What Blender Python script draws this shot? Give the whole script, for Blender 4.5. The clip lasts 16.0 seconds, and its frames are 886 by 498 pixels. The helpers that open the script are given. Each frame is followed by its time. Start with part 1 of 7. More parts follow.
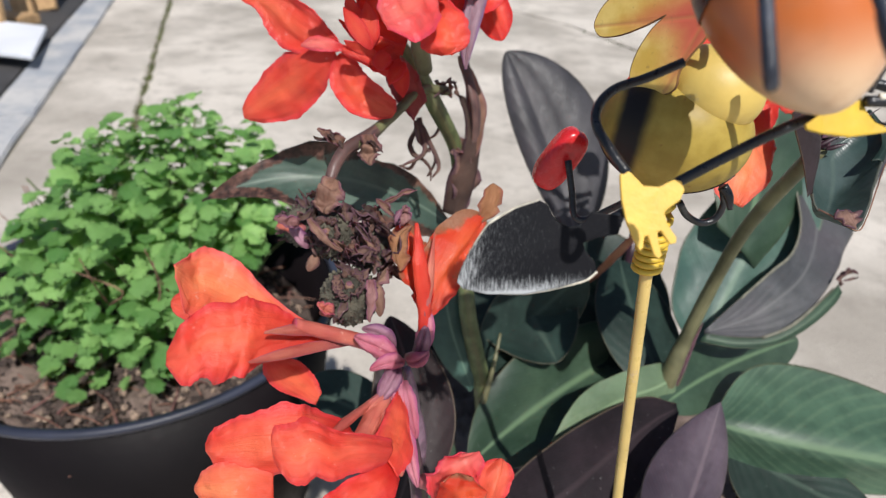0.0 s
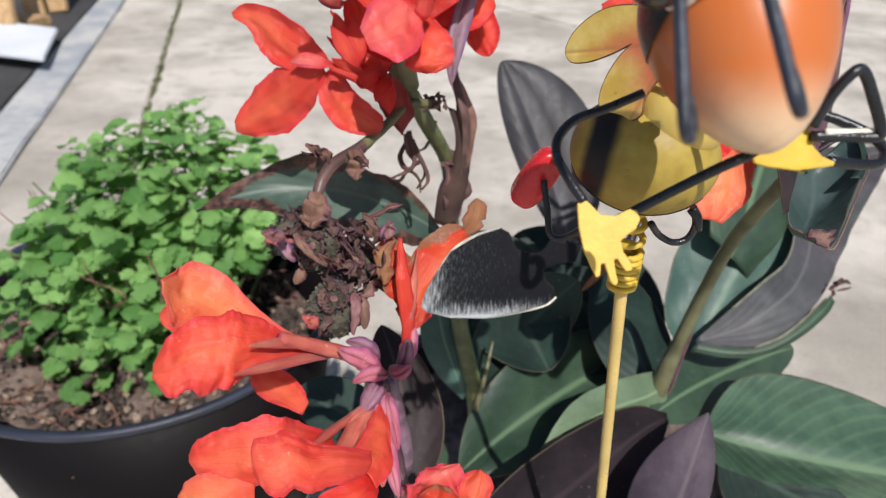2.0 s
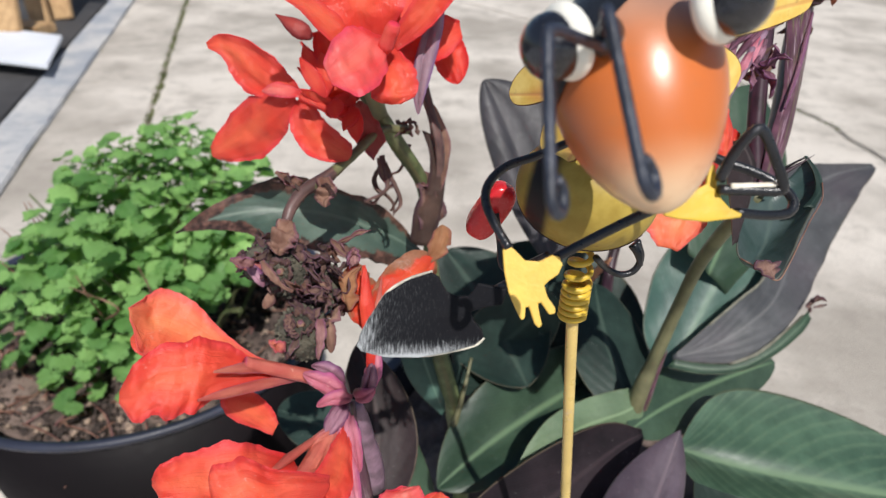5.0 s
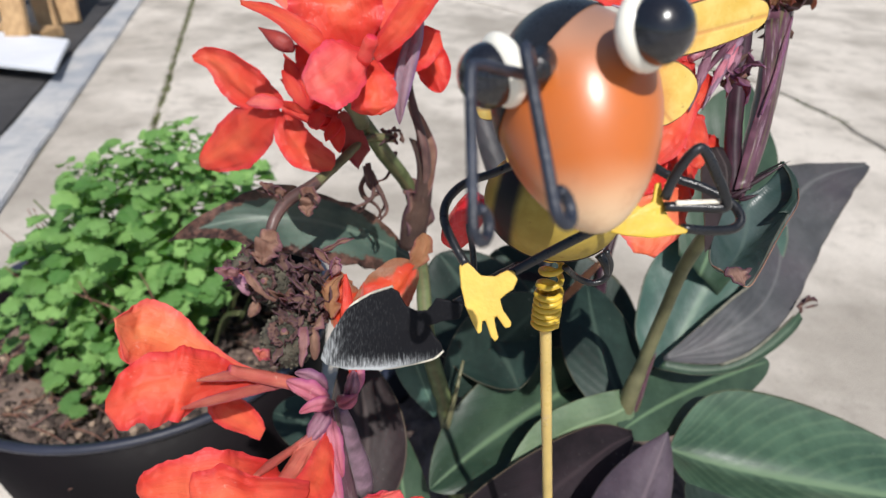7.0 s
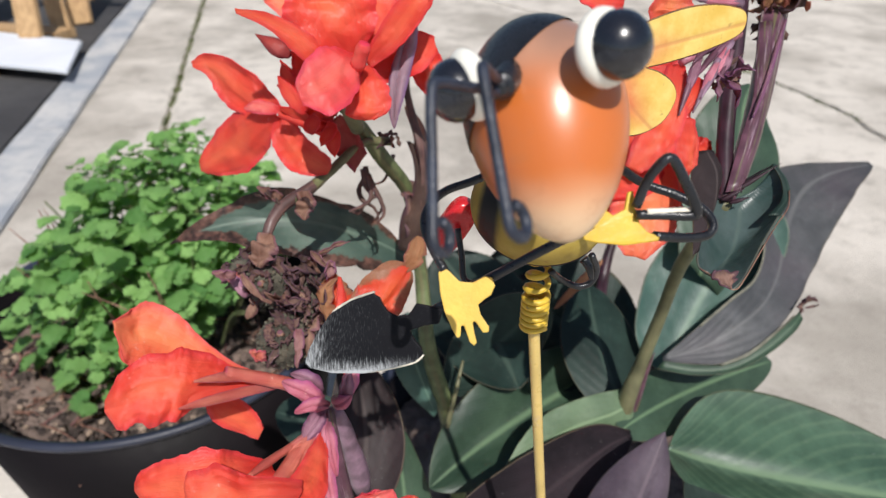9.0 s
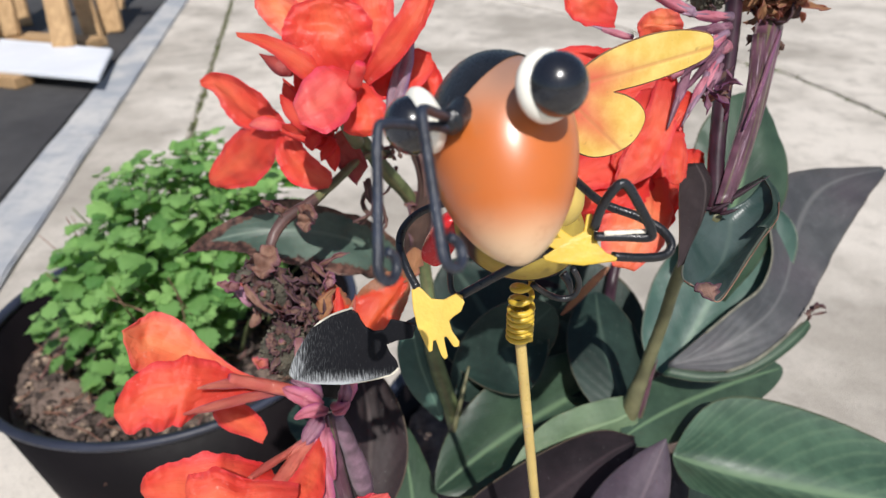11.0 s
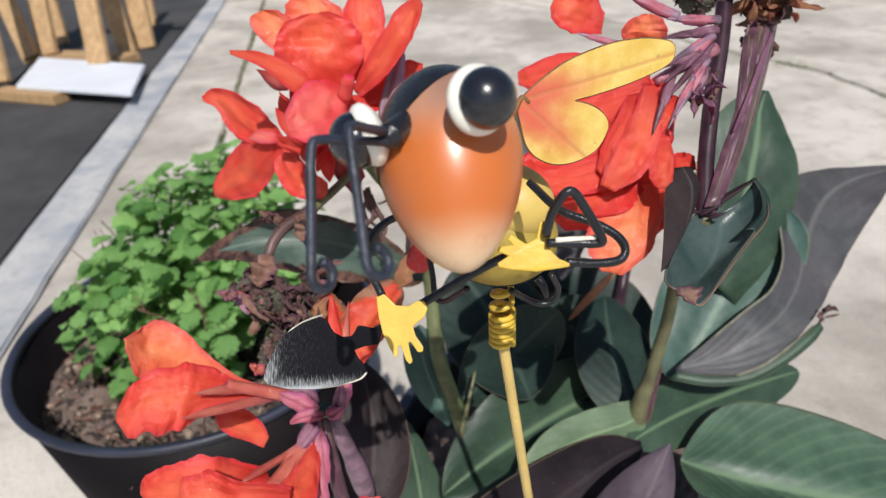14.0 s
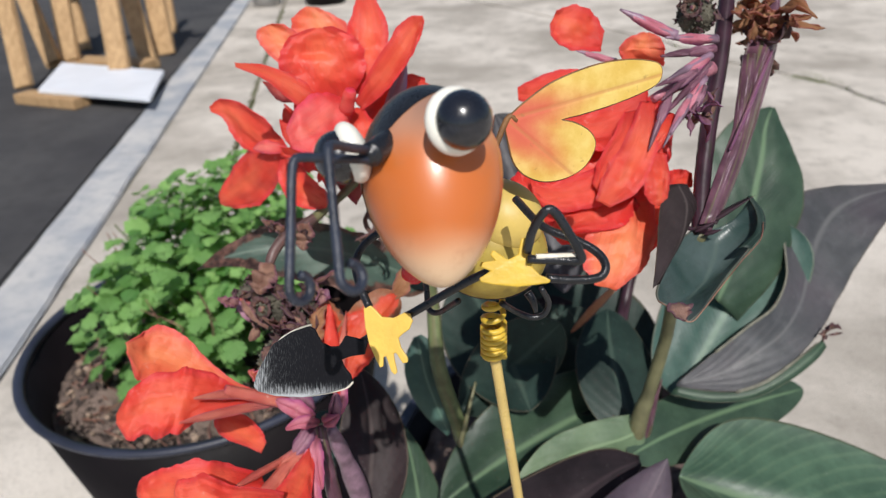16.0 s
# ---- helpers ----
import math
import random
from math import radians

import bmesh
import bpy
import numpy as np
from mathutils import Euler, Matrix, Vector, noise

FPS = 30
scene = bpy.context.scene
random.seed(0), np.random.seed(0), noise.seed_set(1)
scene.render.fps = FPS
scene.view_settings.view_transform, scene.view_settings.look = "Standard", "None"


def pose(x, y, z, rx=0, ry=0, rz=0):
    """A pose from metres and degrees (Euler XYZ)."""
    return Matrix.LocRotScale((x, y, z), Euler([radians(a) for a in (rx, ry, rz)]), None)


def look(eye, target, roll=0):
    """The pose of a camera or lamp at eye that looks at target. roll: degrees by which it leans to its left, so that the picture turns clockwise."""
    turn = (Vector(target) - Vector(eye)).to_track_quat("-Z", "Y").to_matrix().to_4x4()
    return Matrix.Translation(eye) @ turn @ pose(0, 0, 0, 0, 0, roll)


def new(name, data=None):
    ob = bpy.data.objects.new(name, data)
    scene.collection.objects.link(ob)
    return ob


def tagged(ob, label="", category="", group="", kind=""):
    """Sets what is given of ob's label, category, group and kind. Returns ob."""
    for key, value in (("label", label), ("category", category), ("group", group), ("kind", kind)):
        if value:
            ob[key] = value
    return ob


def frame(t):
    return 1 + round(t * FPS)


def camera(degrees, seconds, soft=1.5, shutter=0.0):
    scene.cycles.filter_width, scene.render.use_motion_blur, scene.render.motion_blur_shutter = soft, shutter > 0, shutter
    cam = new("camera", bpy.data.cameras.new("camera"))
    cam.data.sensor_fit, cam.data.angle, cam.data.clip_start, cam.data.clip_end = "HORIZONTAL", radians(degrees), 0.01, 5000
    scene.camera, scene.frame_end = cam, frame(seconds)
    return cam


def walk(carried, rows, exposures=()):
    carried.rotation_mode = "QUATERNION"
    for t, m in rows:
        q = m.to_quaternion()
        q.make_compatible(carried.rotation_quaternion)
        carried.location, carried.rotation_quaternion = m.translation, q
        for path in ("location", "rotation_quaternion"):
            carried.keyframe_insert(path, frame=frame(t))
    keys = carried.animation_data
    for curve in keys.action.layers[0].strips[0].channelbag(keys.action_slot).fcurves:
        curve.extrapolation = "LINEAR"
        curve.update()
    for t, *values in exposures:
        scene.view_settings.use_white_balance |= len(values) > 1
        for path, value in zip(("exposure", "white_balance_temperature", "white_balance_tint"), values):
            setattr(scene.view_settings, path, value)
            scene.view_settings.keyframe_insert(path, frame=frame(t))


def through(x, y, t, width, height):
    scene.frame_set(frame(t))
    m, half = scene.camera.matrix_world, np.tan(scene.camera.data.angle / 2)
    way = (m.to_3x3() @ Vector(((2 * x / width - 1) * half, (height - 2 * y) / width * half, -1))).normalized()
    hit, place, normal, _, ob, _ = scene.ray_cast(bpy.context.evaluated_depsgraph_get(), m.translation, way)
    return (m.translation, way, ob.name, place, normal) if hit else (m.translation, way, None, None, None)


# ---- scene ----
cam = camera(69.7, 16.0, 1.15)
PATH = [
    (0, (0.039, 0.103, 0.815), (-0.121, 1.812, -0.21), 2.7),
    (0.5, (0.041, 0.103, 0.816), (-0.121, 1.811, -0.211), 2.9),
    (1, (0.044, 0.102, 0.818), (-0.122, 1.811, -0.209), 3.0),
    (1.5, (0.047, 0.103, 0.82), (-0.131, 1.81, -0.206), 2.7),
    (2, (0.049, 0.103, 0.823), (-0.137, 1.81, -0.203), 2.5),
    (2.5, (0.052, 0.103, 0.825), (-0.137, 1.812, -0.197), 2.6),
    (3, (0.054, 0.104, 0.827), (-0.136, 1.814, -0.193), 2.6),
    (3.5, (0.057, 0.104, 0.829), (-0.136, 1.815, -0.189), 2.6),
    (4, (0.06, 0.104, 0.831), (-0.135, 1.816, -0.185), 2.6),
    (6.5, (0.075, 0.104, 0.841), (-0.144, 1.81, -0.179), 1.5),
    (7, (0.078, 0.104, 0.842), (-0.149, 1.808, -0.181), 1.3),
    (7.5, (0.08, 0.104, 0.843), (-0.157, 1.806, -0.18), 1.2),
    (8, (0.082, 0.103, 0.844), (-0.165, 1.802, -0.181), 0.9),
    (8.5, (0.084, 0.103, 0.845), (-0.172, 1.8, -0.182), 0.7),
    (9, (0.086, 0.103, 0.846), (-0.174, 1.798, -0.183), 0.6),
    (11.5, (0.105, 0.1, 0.856), (-0.256, 1.78, -0.169), -1.4),
    (12, (0.109, 0.1, 0.857), (-0.269, 1.776, -0.168), -1.8),
    (12.5, (0.111, 0.101, 0.858), (-0.28, 1.774, -0.166), -2.1),
    (13, (0.114, 0.101, 0.858), (-0.289, 1.773, -0.164), -2.4),
    (13.5, (0.117, 0.101, 0.858), (-0.302, 1.772, -0.158), -3.0),
    (14, (0.119, 0.1, 0.857), (-0.313, 1.773, -0.15), -3.3),
    (14.5, (0.121, 0.1, 0.858), (-0.315, 1.774, -0.144), -3.1),
    (15, (0.122, 0.099, 0.859), (-0.318, 1.778, -0.134), -3.0),
    (15.5, (0.125, 0.099, 0.86), (-0.328, 1.779, -0.126), -2.9),
    (16, (0.127, 0.099, 0.86), (-0.347, 1.776, -0.122), -2.9),
]
walk(cam, [(t, look(eye, target, roll)) for t, eye, target, roll in PATH], [(0, 0.01), (4, 0.0), (9, 0.0), (13, -0.04), (16, -0.14)])
cam.data.dof.use_dof = True
cam.data.dof.focus_distance = 0.205
cam.data.dof.aperture_fstop = 16.0

# ---- light ----
SUN_TO = Vector((0.245, -0.575, 0.78)).normalized()
world = bpy.data.worlds.new("sky")
scene.world = world
world.use_nodes = True
wn = world.node_tree
sky = wn.nodes.new("ShaderNodeTexSky")
sky.sky_type = "NISHITA"
sky.sun_disc = False
sky.sun_elevation = math.asin(SUN_TO.z)
sky.sun_rotation = math.atan2(SUN_TO.x, SUN_TO.y)
wn.links.new(sky.outputs[0], wn.nodes["Background"].inputs[0])
wn.nodes["Background"].inputs[1].default_value = 0.085
sun = new("sun", bpy.data.lights.new("sun", "SUN"))
sun.data.energy = 4.6
sun.data.angle = radians(0.6)
sun.data.color = (1.0, 0.97, 0.935)
sun.matrix_world = look((0, 0, 6), Vector((0, 0, 6)) - SUN_TO)
scene.view_settings.exposure = 0.0


# ---- materials ----
class Nodes:
    """A small wrapper round a material's node tree."""

    def __init__(self, name):
        self.mat = bpy.data.materials.new(name)
        self.mat.use_nodes = True
        self.tree = self.mat.node_tree
        self.bsdf = self.tree.nodes["Principled BSDF"]
        self.out = self.tree.nodes["Material Output"]

    def add(self, kind, ins=None, operation=None, data_type=None, blend_type=None, interpolation_type=None):
        n = self.tree.nodes.new("ShaderNode" + kind)
        if operation:
            n.operation = operation
        if data_type:
            n.data_type = data_type
        if blend_type:
            n.blend_type = blend_type
        if interpolation_type:
            n.interpolation_type = interpolation_type
        for k, v in (ins or {}).items():
            self.put(n.inputs[k], v)
        return n

    def put(self, socket, v):
        if isinstance(v, bpy.types.NodeSocket):
            self.tree.links.new(v, socket)
        else:
            socket.default_value = (*v, 1.0) if isinstance(v, tuple) and len(v) == 3 and socket.type == "RGBA" else v

    def math(self, op, a, b=0.0, c=0.0):
        return self.add("Math", {0: a, 1: b, 2: c}, operation=op).outputs[0]

    def ramp(self, v, lo, hi):
        n = self.add("MapRange", {0: v, 1: lo, 2: hi, 3: 0.0, 4: 1.0}, interpolation_type="SMOOTHSTEP")
        return n.outputs[0]

    def mix(self, f, a, b, mode="MIX"):
        n = self.add("Mix", data_type="RGBA", blend_type=mode)
        self.put(n.inputs[0], f), self.put(n.inputs[6], a), self.put(n.inputs[7], b)
        return n.outputs[2]

    def noise(self, vec, scale, detail=4.0, rough=0.55):
        return self.add("TexNoise", {"Vector": vec, "Scale": scale, "Detail": detail, "Roughness": rough}).outputs[0]

    def coord(self, which="Object"):
        return self.add("TexCoord").outputs[which]

    def scaled(self, vec, s, offset=(0, 0, 0)):
        return self.add("Mapping", {0: vec, 1: offset, 3: s}).outputs[0]

    def bump(self, height, strength, distance):
        b = self.add("Bump", {"Height": height, "Strength": strength, "Distance": distance})
        self.put(self.bsdf.inputs["Normal"], b.outputs[0])

    def set(self, color=None, rough=None, metal=None, spec=None, coat=None):
        for key, v in (("Base Color", color), ("Roughness", rough), ("Metallic", metal), ("Specular IOR Level", spec), ("Coat Weight", coat)):
            if v is not None:
                self.put(self.bsdf.inputs[key], v)

    def translucent(self, color, share):
        t = self.add("BsdfTranslucent", {0: color})
        m = self.add("MixShader", {0: share, 1: self.bsdf.outputs[0], 2: t.outputs[0]})
        self.tree.links.new(m.outputs[0], self.out.inputs[0])


def plain_mat(name, color, rough=0.5, scale=60.0, vary=0.35, bump=0.15, metal=0.0, dist=0.001, coat=0.0, chips=None, spec=0.5):
    g = Nodes(name)
    co = g.coord()
    a, b = g.noise(co, scale), g.noise(co, scale * 9)
    dark = tuple(c * (1 - vary) for c in color)
    light = tuple(min(1, c * (1 + vary)) for c in color)
    col = g.mix(g.ramp(a, 0.3, 0.7), dark, light)
    col = g.mix(g.math("MULTIPLY", b, 0.35), col, color)
    if chips:
        col = g.mix(g.ramp(g.noise(co, scale * 3, 6), 0.66, 0.72), col, chips)
    g.set(col, g.math("MULTIPLY_ADD", b, 0.25, rough - 0.12), metal, spec=spec, coat=coat)
    if bump:
        g.bump(g.math("MULTIPLY_ADD", a, 0.6, b), bump, dist)
    return g.mat


def leaf_mat(name, deep, pale, rib, rough=0.44, burnt=0.0, veins=34.0, flush=None, through=0.16, show=0.07, spec=0.45):
    """Canna leaf: pale midrib, fine slanted side veins, a thin edge line, and burnt margins where it has them."""
    g = Nodes(name)
    uv = g.add("UVMap").outputs[0]
    sep = g.add("SeparateXYZ", {0: uv})
    u, v = sep.outputs[0], sep.outputs[1]
    away = g.math("ABSOLUTE", g.math("MULTIPLY_ADD", u, 2.0, -1.0))
    co = g.coord()
    big, fine = g.noise(co, 28.0, 4), g.noise(co, 240.0, 5)
    phase = g.math("MULTIPLY", g.math("SUBTRACT", v, g.math("MULTIPLY", away, 0.42)), veins * 6.283)
    vein = g.math("SINE", g.math("ADD", phase, g.math("MULTIPLY", big, 3.0)))
    fold = g.math("SINE", g.math("MULTIPLY", phase, 0.23))
    col = g.mix(g.ramp(big, 0.3, 0.72), deep, pale)
    if flush:
        col = g.mix(g.math("MULTIPLY", g.ramp(g.noise(co, 14.0, 3), 0.42, 0.68), 0.8), col, flush)
    col = g.mix(g.math("MULTIPLY", g.math("MULTIPLY", g.ramp(vein, 0.2, 1.0), g.ramp(fine, 0.2, 0.7)), show), col, rib)
    col = g.mix(g.math("MULTIPLY", g.ramp(fine, 0.45, 0.75), 0.22), col, tuple(c * 0.55 for c in deep))
    col = g.mix(g.math("MULTIPLY", g.ramp(away, 0.10, 0.015), 0.75), col, rib)
    col = g.mix(g.math("MULTIPLY", g.ramp(away, 0.96, 0.99), 0.35), col, (0.17, 0.13, 0.08))
    dust = g.ramp(g.noise(co, 330.0, 2), 0.68, 0.76)
    col = g.mix(g.math("MULTIPLY", dust, 0.14), col, (0.40, 0.41, 0.38))
    bloom_ = g.ramp(g.noise(co, 75.0, 5, 0.7), 0.50, 0.72)
    col = g.mix(g.math("MULTIPLY", bloom_, 0.20), col, tuple(min(1.0, c * 1.55 + 0.006) for c in pale))
    if burnt:
        edge = g.math("ADD", away, g.math("MULTIPLY", g.math("SUBTRACT", g.noise(co, 46.0, 6, 0.7), 0.5), 1.5))
        tip = g.math("MULTIPLY", g.ramp(v, 0.60, 1.0), 0.9 if burnt > 0.5 else 0.55)
        mask = g.ramp(g.math("ADD", edge, tip), 1.12 - 0.32 * burnt, 1.22 - 0.32 * burnt)
        brown = g.mix(g.ramp(g.noise(co, 120.0, 5, 0.7), 0.35, 0.68), (0.022, 0.012, 0.011), (0.19, 0.095, 0.070))
        col = g.mix(mask, col, brown)
    g.set(col, g.math("MULTIPLY_ADD", fine, 0.25, rough - 0.1), spec=spec)
    h = g.math("ADD", g.math("MULTIPLY", vein, 0.30), g.math("ADD", g.math("MULTIPLY", fold, 1.1), g.math("ADD", fine, g.math("MULTIPLY", big, 1.5))))
    g.bump(h, 0.11, 0.0007)
    g.translucent(g.mix(0.6, pale, (0.16, 0.22, 0.03)), through)
    return g.mat


def petal_mat(name, deep, pale, base, rough=0.31, through=0.39, withered=0.0):
    """Petal: satin skin, fine veins fanning out from the base, a slightly deeper rim, a few dry flecks."""
    g = Nodes(name)
    uv = g.add("UVMap").outputs[0]
    sep = g.add("SeparateXYZ", {0: uv})
    u, v = sep.outputs[0], sep.outputs[1]
    away = g.math("ABSOLUTE", g.math("MULTIPLY_ADD", u, 2.0, -1.0))
    co = g.coord()
    streak = g.noise(g.scaled(uv, (22.0, 1.3, 1.0)), 1.6, 4, 0.6)
    fine = g.noise(g.scaled(uv, (62.0, 2.6, 1.0)), 1.4, 4, 0.6)
    big, tiny = g.noise(co, 62.0, 4), g.noise(co, 900.0, 3)
    col = g.mix(g.ramp(big, 0.30, 0.72), deep, pale)
    col = g.mix(g.math("MULTIPLY", g.ramp(streak, 0.42, 0.66), 0.32), col, deep)
    col = g.mix(g.math("MULTIPLY", g.ramp(fine, 0.54, 0.62), 0.32), col, tuple(c * 0.66 for c in deep))
    col = g.mix(g.math("MULTIPLY", g.ramp(v, 0.34, 0.0), 0.75), col, base)
    col = g.mix(g.math("MULTIPLY", g.ramp(g.math("ADD", away, g.math("MULTIPLY", big, 0.5)), 0.86, 1.32), 0.8), col, tuple(c * k for c, k in zip(deep, (0.95, 0.72, 1.7))))
    heart = g.math("MULTIPLY", g.ramp(g.math("ADD", away, g.math("MULTIPLY", streak, 0.5)), 0.80, 0.20), g.math("MULTIPLY", g.ramp(v, 0.15, 0.5), g.ramp(v, 0.98, 0.7)))
    col = g.mix(g.math("MULTIPLY", heart, 0.45 if through > 0.3 else 0.0), col, tuple(min(1.0, c * m) for c, m in zip(pale, (1.03, 1.35, 1.0))))
    fleck = g.ramp(g.noise(co, 150.0, 2), 0.775, 0.80)
    col = g.mix(g.math("MULTIPLY", fleck, 0.6), col, (0.85, 0.55, 0.46))
    scuff = g.math("MULTIPLY", g.ramp(g.noise(co, 420.0, 3, 0.7), 0.60, 0.70), g.ramp(g.noise(co, 45.0, 2), 0.60, 0.70))
    col = g.mix(g.math("MULTIPLY", scuff, 0.5), col, (0.92, 0.62, 0.50))
    if withered:
        m = g.ramp(g.math("ADD", g.math("MULTIPLY", away, 0.5), g.math("ADD", g.math("MULTIPLY", v, 0.5), g.noise(co, 90.0, 6, 0.7))), 1.35 - 0.35 * withered, 1.48 - 0.35 * withered)
        col = g.mix(m, col, g.mix(tiny, (0.17, 0.07, 0.035), (0.48, 0.25, 0.13)))
    g.set(col, g.math("MULTIPLY_ADD", tiny, 0.2, rough - 0.1), spec=0.5)
    pucker = g.noise(co, 170.0, 3, 0.5)
    g.bump(g.math("ADD", g.math("MULTIPLY", streak, 0.40), g.math("ADD", g.math("MULTIPLY", fine, 0.35), g.math("ADD", g.math("MULTIPLY", pucker, 1.5), g.math("MULTIPLY", tiny, 0.25)))), 0.85, 0.0009)
    g.translucent(g.mix(0.5, pale, (0.95, 0.16, 0.03)), through)
    return g.mat


CANNA_GREEN = leaf_mat("canna_leaf_green", (0.022, 0.047, 0.029), (0.050, 0.090, 0.055), (0.15, 0.24, 0.13))
CANNA_PALE = leaf_mat("canna_leaf_pale", (0.085, 0.14, 0.075), (0.15, 0.22, 0.125), (0.24, 0.34, 0.19), rough=0.5)
CANNA_TEAL = leaf_mat("canna_leaf_teal", (0.035, 0.085, 0.070), (0.075, 0.145, 0.115), (0.15, 0.24, 0.17), rough=0.48)
CANNA_BRONZE = leaf_mat("canna_leaf_bronze", (0.050, 0.052, 0.056), (0.100, 0.102, 0.107), (0.13, 0.13, 0.13), rough=0.46, flush=(0.068, 0.056, 0.066), show=0.03)
# Dark green with the shade inside the plant put into the colour.
CANNA_DEEP_SHADED = leaf_mat("canna_leaf_deep_shaded", (0.009, 0.020, 0.016), (0.022, 0.044, 0.035), (0.05, 0.08, 0.06), rough=0.5, through=0.08, spec=0.28)
CANNA_CHARCOAL = leaf_mat("canna_leaf_charcoal", (0.030, 0.029, 0.034), (0.064, 0.061, 0.068), (0.10, 0.095, 0.10), rough=0.5, flush=(0.040, 0.033, 0.042), show=0.06)
# Near-black purple; also carries the shade on one inner leaf.
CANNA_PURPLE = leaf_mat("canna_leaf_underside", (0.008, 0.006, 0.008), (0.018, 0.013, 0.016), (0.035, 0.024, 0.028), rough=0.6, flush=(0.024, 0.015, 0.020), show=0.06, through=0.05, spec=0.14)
CANNA_BROWN = leaf_mat("canna_leaf_brown", (0.018, 0.012, 0.012), (0.040, 0.029, 0.029), (0.075, 0.058, 0.055), rough=0.55, flush=(0.038, 0.024, 0.028), show=0.04, through=0.06, spec=0.2)
CANNA_LILAC = leaf_mat("canna_leaf_lilac", (0.055, 0.040, 0.055), (0.12, 0.088, 0.112), (0.16, 0.12, 0.14), rough=0.5, flush=(0.075, 0.058, 0.075), show=0.06)
CANNA_VEINED = leaf_mat("canna_leaf_veined", (0.036, 0.076, 0.048), (0.076, 0.142, 0.088), (0.17, 0.26, 0.15), veins=13.0, show=0.30)
CANNA_BURNT = leaf_mat("canna_leaf_burnt", (0.046, 0.080, 0.064), (0.105, 0.155, 0.120), (0.15, 0.21, 0.16), burnt=1.5)
CANNA_CURLED = leaf_mat("canna_leaf_curled", (0.030, 0.062, 0.056), (0.085, 0.125, 0.118), (0.09, 0.13, 0.115), rough=0.34, flush=(0.085, 0.11, 0.112), spec=0.6)
PETAL = petal_mat("petal_orange", (0.80, 0.068, 0.044), (0.92, 0.175, 0.096), (0.68, 0.045, 0.042))
# Lighter copy of the orange; sun on these petals is put into it.
PETAL_LIGHT_SUNLIT = petal_mat("petal_light_sunlit_orange", (0.90, 0.175, 0.082), (0.95, 0.32, 0.16), (0.72, 0.08, 0.05))
# Red of the sepals; in the back bloom also the shade between petals.
PETAL_RED = petal_mat("petal_red", (0.76, 0.040, 0.030), (0.90, 0.112, 0.066), (0.56, 0.026, 0.028))
PETAL_PINK = petal_mat("petal_pink", (0.84, 0.085, 0.085), (0.93, 0.24, 0.22), (0.70, 0.03, 0.035))
PINK = petal_mat("bract_pink", (0.46, 0.100, 0.150), (0.74, 0.30, 0.37), (0.26, 0.07, 0.11), rough=0.42, through=0.15)
PETAL_DRY = petal_mat("petal_withered", (0.70, 0.055, 0.020), (0.82, 0.13, 0.05), (0.50, 0.05, 0.03), withered=0.65)
SEPAL_DARK = petal_mat("sepal_dark_red", (0.30, 0.034, 0.030), (0.46, 0.080, 0.062), (0.22, 0.030, 0.032), rough=0.42, through=0.2)
SEPAL = petal_mat("sepal_pink", (0.50, 0.095, 0.075), (0.70, 0.23, 0.15), (0.36, 0.10, 0.14), rough=0.42, through=0.15)
BRACT = petal_mat("bract_purple", (0.15, 0.050, 0.082), (0.45, 0.23, 0.30), (0.15, 0.05, 0.085), rough=0.42, through=0.10)
BRACT_PALE = petal_mat("bract_pale_lilac", (0.28, 0.17, 0.22), (0.50, 0.36, 0.43), (0.30, 0.18, 0.22), rough=0.42, through=0.2)
DRY = petal_mat("dried_husk", (0.085, 0.046, 0.038), (0.30, 0.170, 0.130), (0.09, 0.048, 0.042), rough=0.75, through=0.10)
DRY_PALE = petal_mat("dried_tan_petal", (0.17, 0.085, 0.062), (0.46, 0.275, 0.19), (0.20, 0.10, 0.07), rough=0.7, through=0.2)


def stem_mat(name, colors, rough=0.38, around=7.0):
    """A smooth stalk with streaks of several colours running along it."""
    g = Nodes(name)
    uv = g.add("UVMap").outputs[0]
    co = g.coord()
    s1 = g.noise(g.scaled(uv, (around, 1.6, 1.0)), 1.0, 4, 0.6)
    s2 = g.noise(g.scaled(uv, (around * 1.7, 2.6, 1.0), (3.1, 1.7, 0)), 1.0, 4, 0.6)
    fine = g.noise(co, 420.0, 4)
    blot = g.noise(co, 95.0, 4)
    col = g.mix(g.ramp(blot, 0.35, 0.65), tuple(c * 0.7 for c in colors[0]), tuple(c * 1.25 for c in colors[0]))
    col = g.mix(g.math("MULTIPLY", g.ramp(s1, 0.50, 0.62), 0.8), col, colors[1])
    col = g.mix(g.math("MULTIPLY", g.ramp(s2, 0.57, 0.66), 0.75), col, colors[2])
    col = g.mix(g.math("MULTIPLY", g.ramp(fine, 0.5, 0.75), 0.3), col, tuple(c * 0.5 for c in colors[0]))
    g.set(col, g.math("MULTIPLY_ADD", fine, 0.2, rough - 0.1), spec=0.35)
    g.bump(g.math("ADD", s1, g.math("MULTIPLY", fine, 0.5)), 0.2, 0.0006)
    return g.mat


DRY_ROSE = petal_mat("dried_rosy_bract", (0.20, 0.080, 0.082), (0.46, 0.25, 0.23), (0.22, 0.08, 0.09), rough=0.6, through=0.15)
DRY_TAN_DARK = petal_mat("dried_brown_sheath", (0.055, 0.032, 0.026), (0.155, 0.090, 0.066), (0.07, 0.04, 0.03), rough=0.6, through=0.15)
DRY_TAN = petal_mat("dried_orange_petal", (0.30, 0.13, 0.055), (0.58, 0.32, 0.16), (0.24, 0.11, 0.06), rough=0.7, through=0.3)
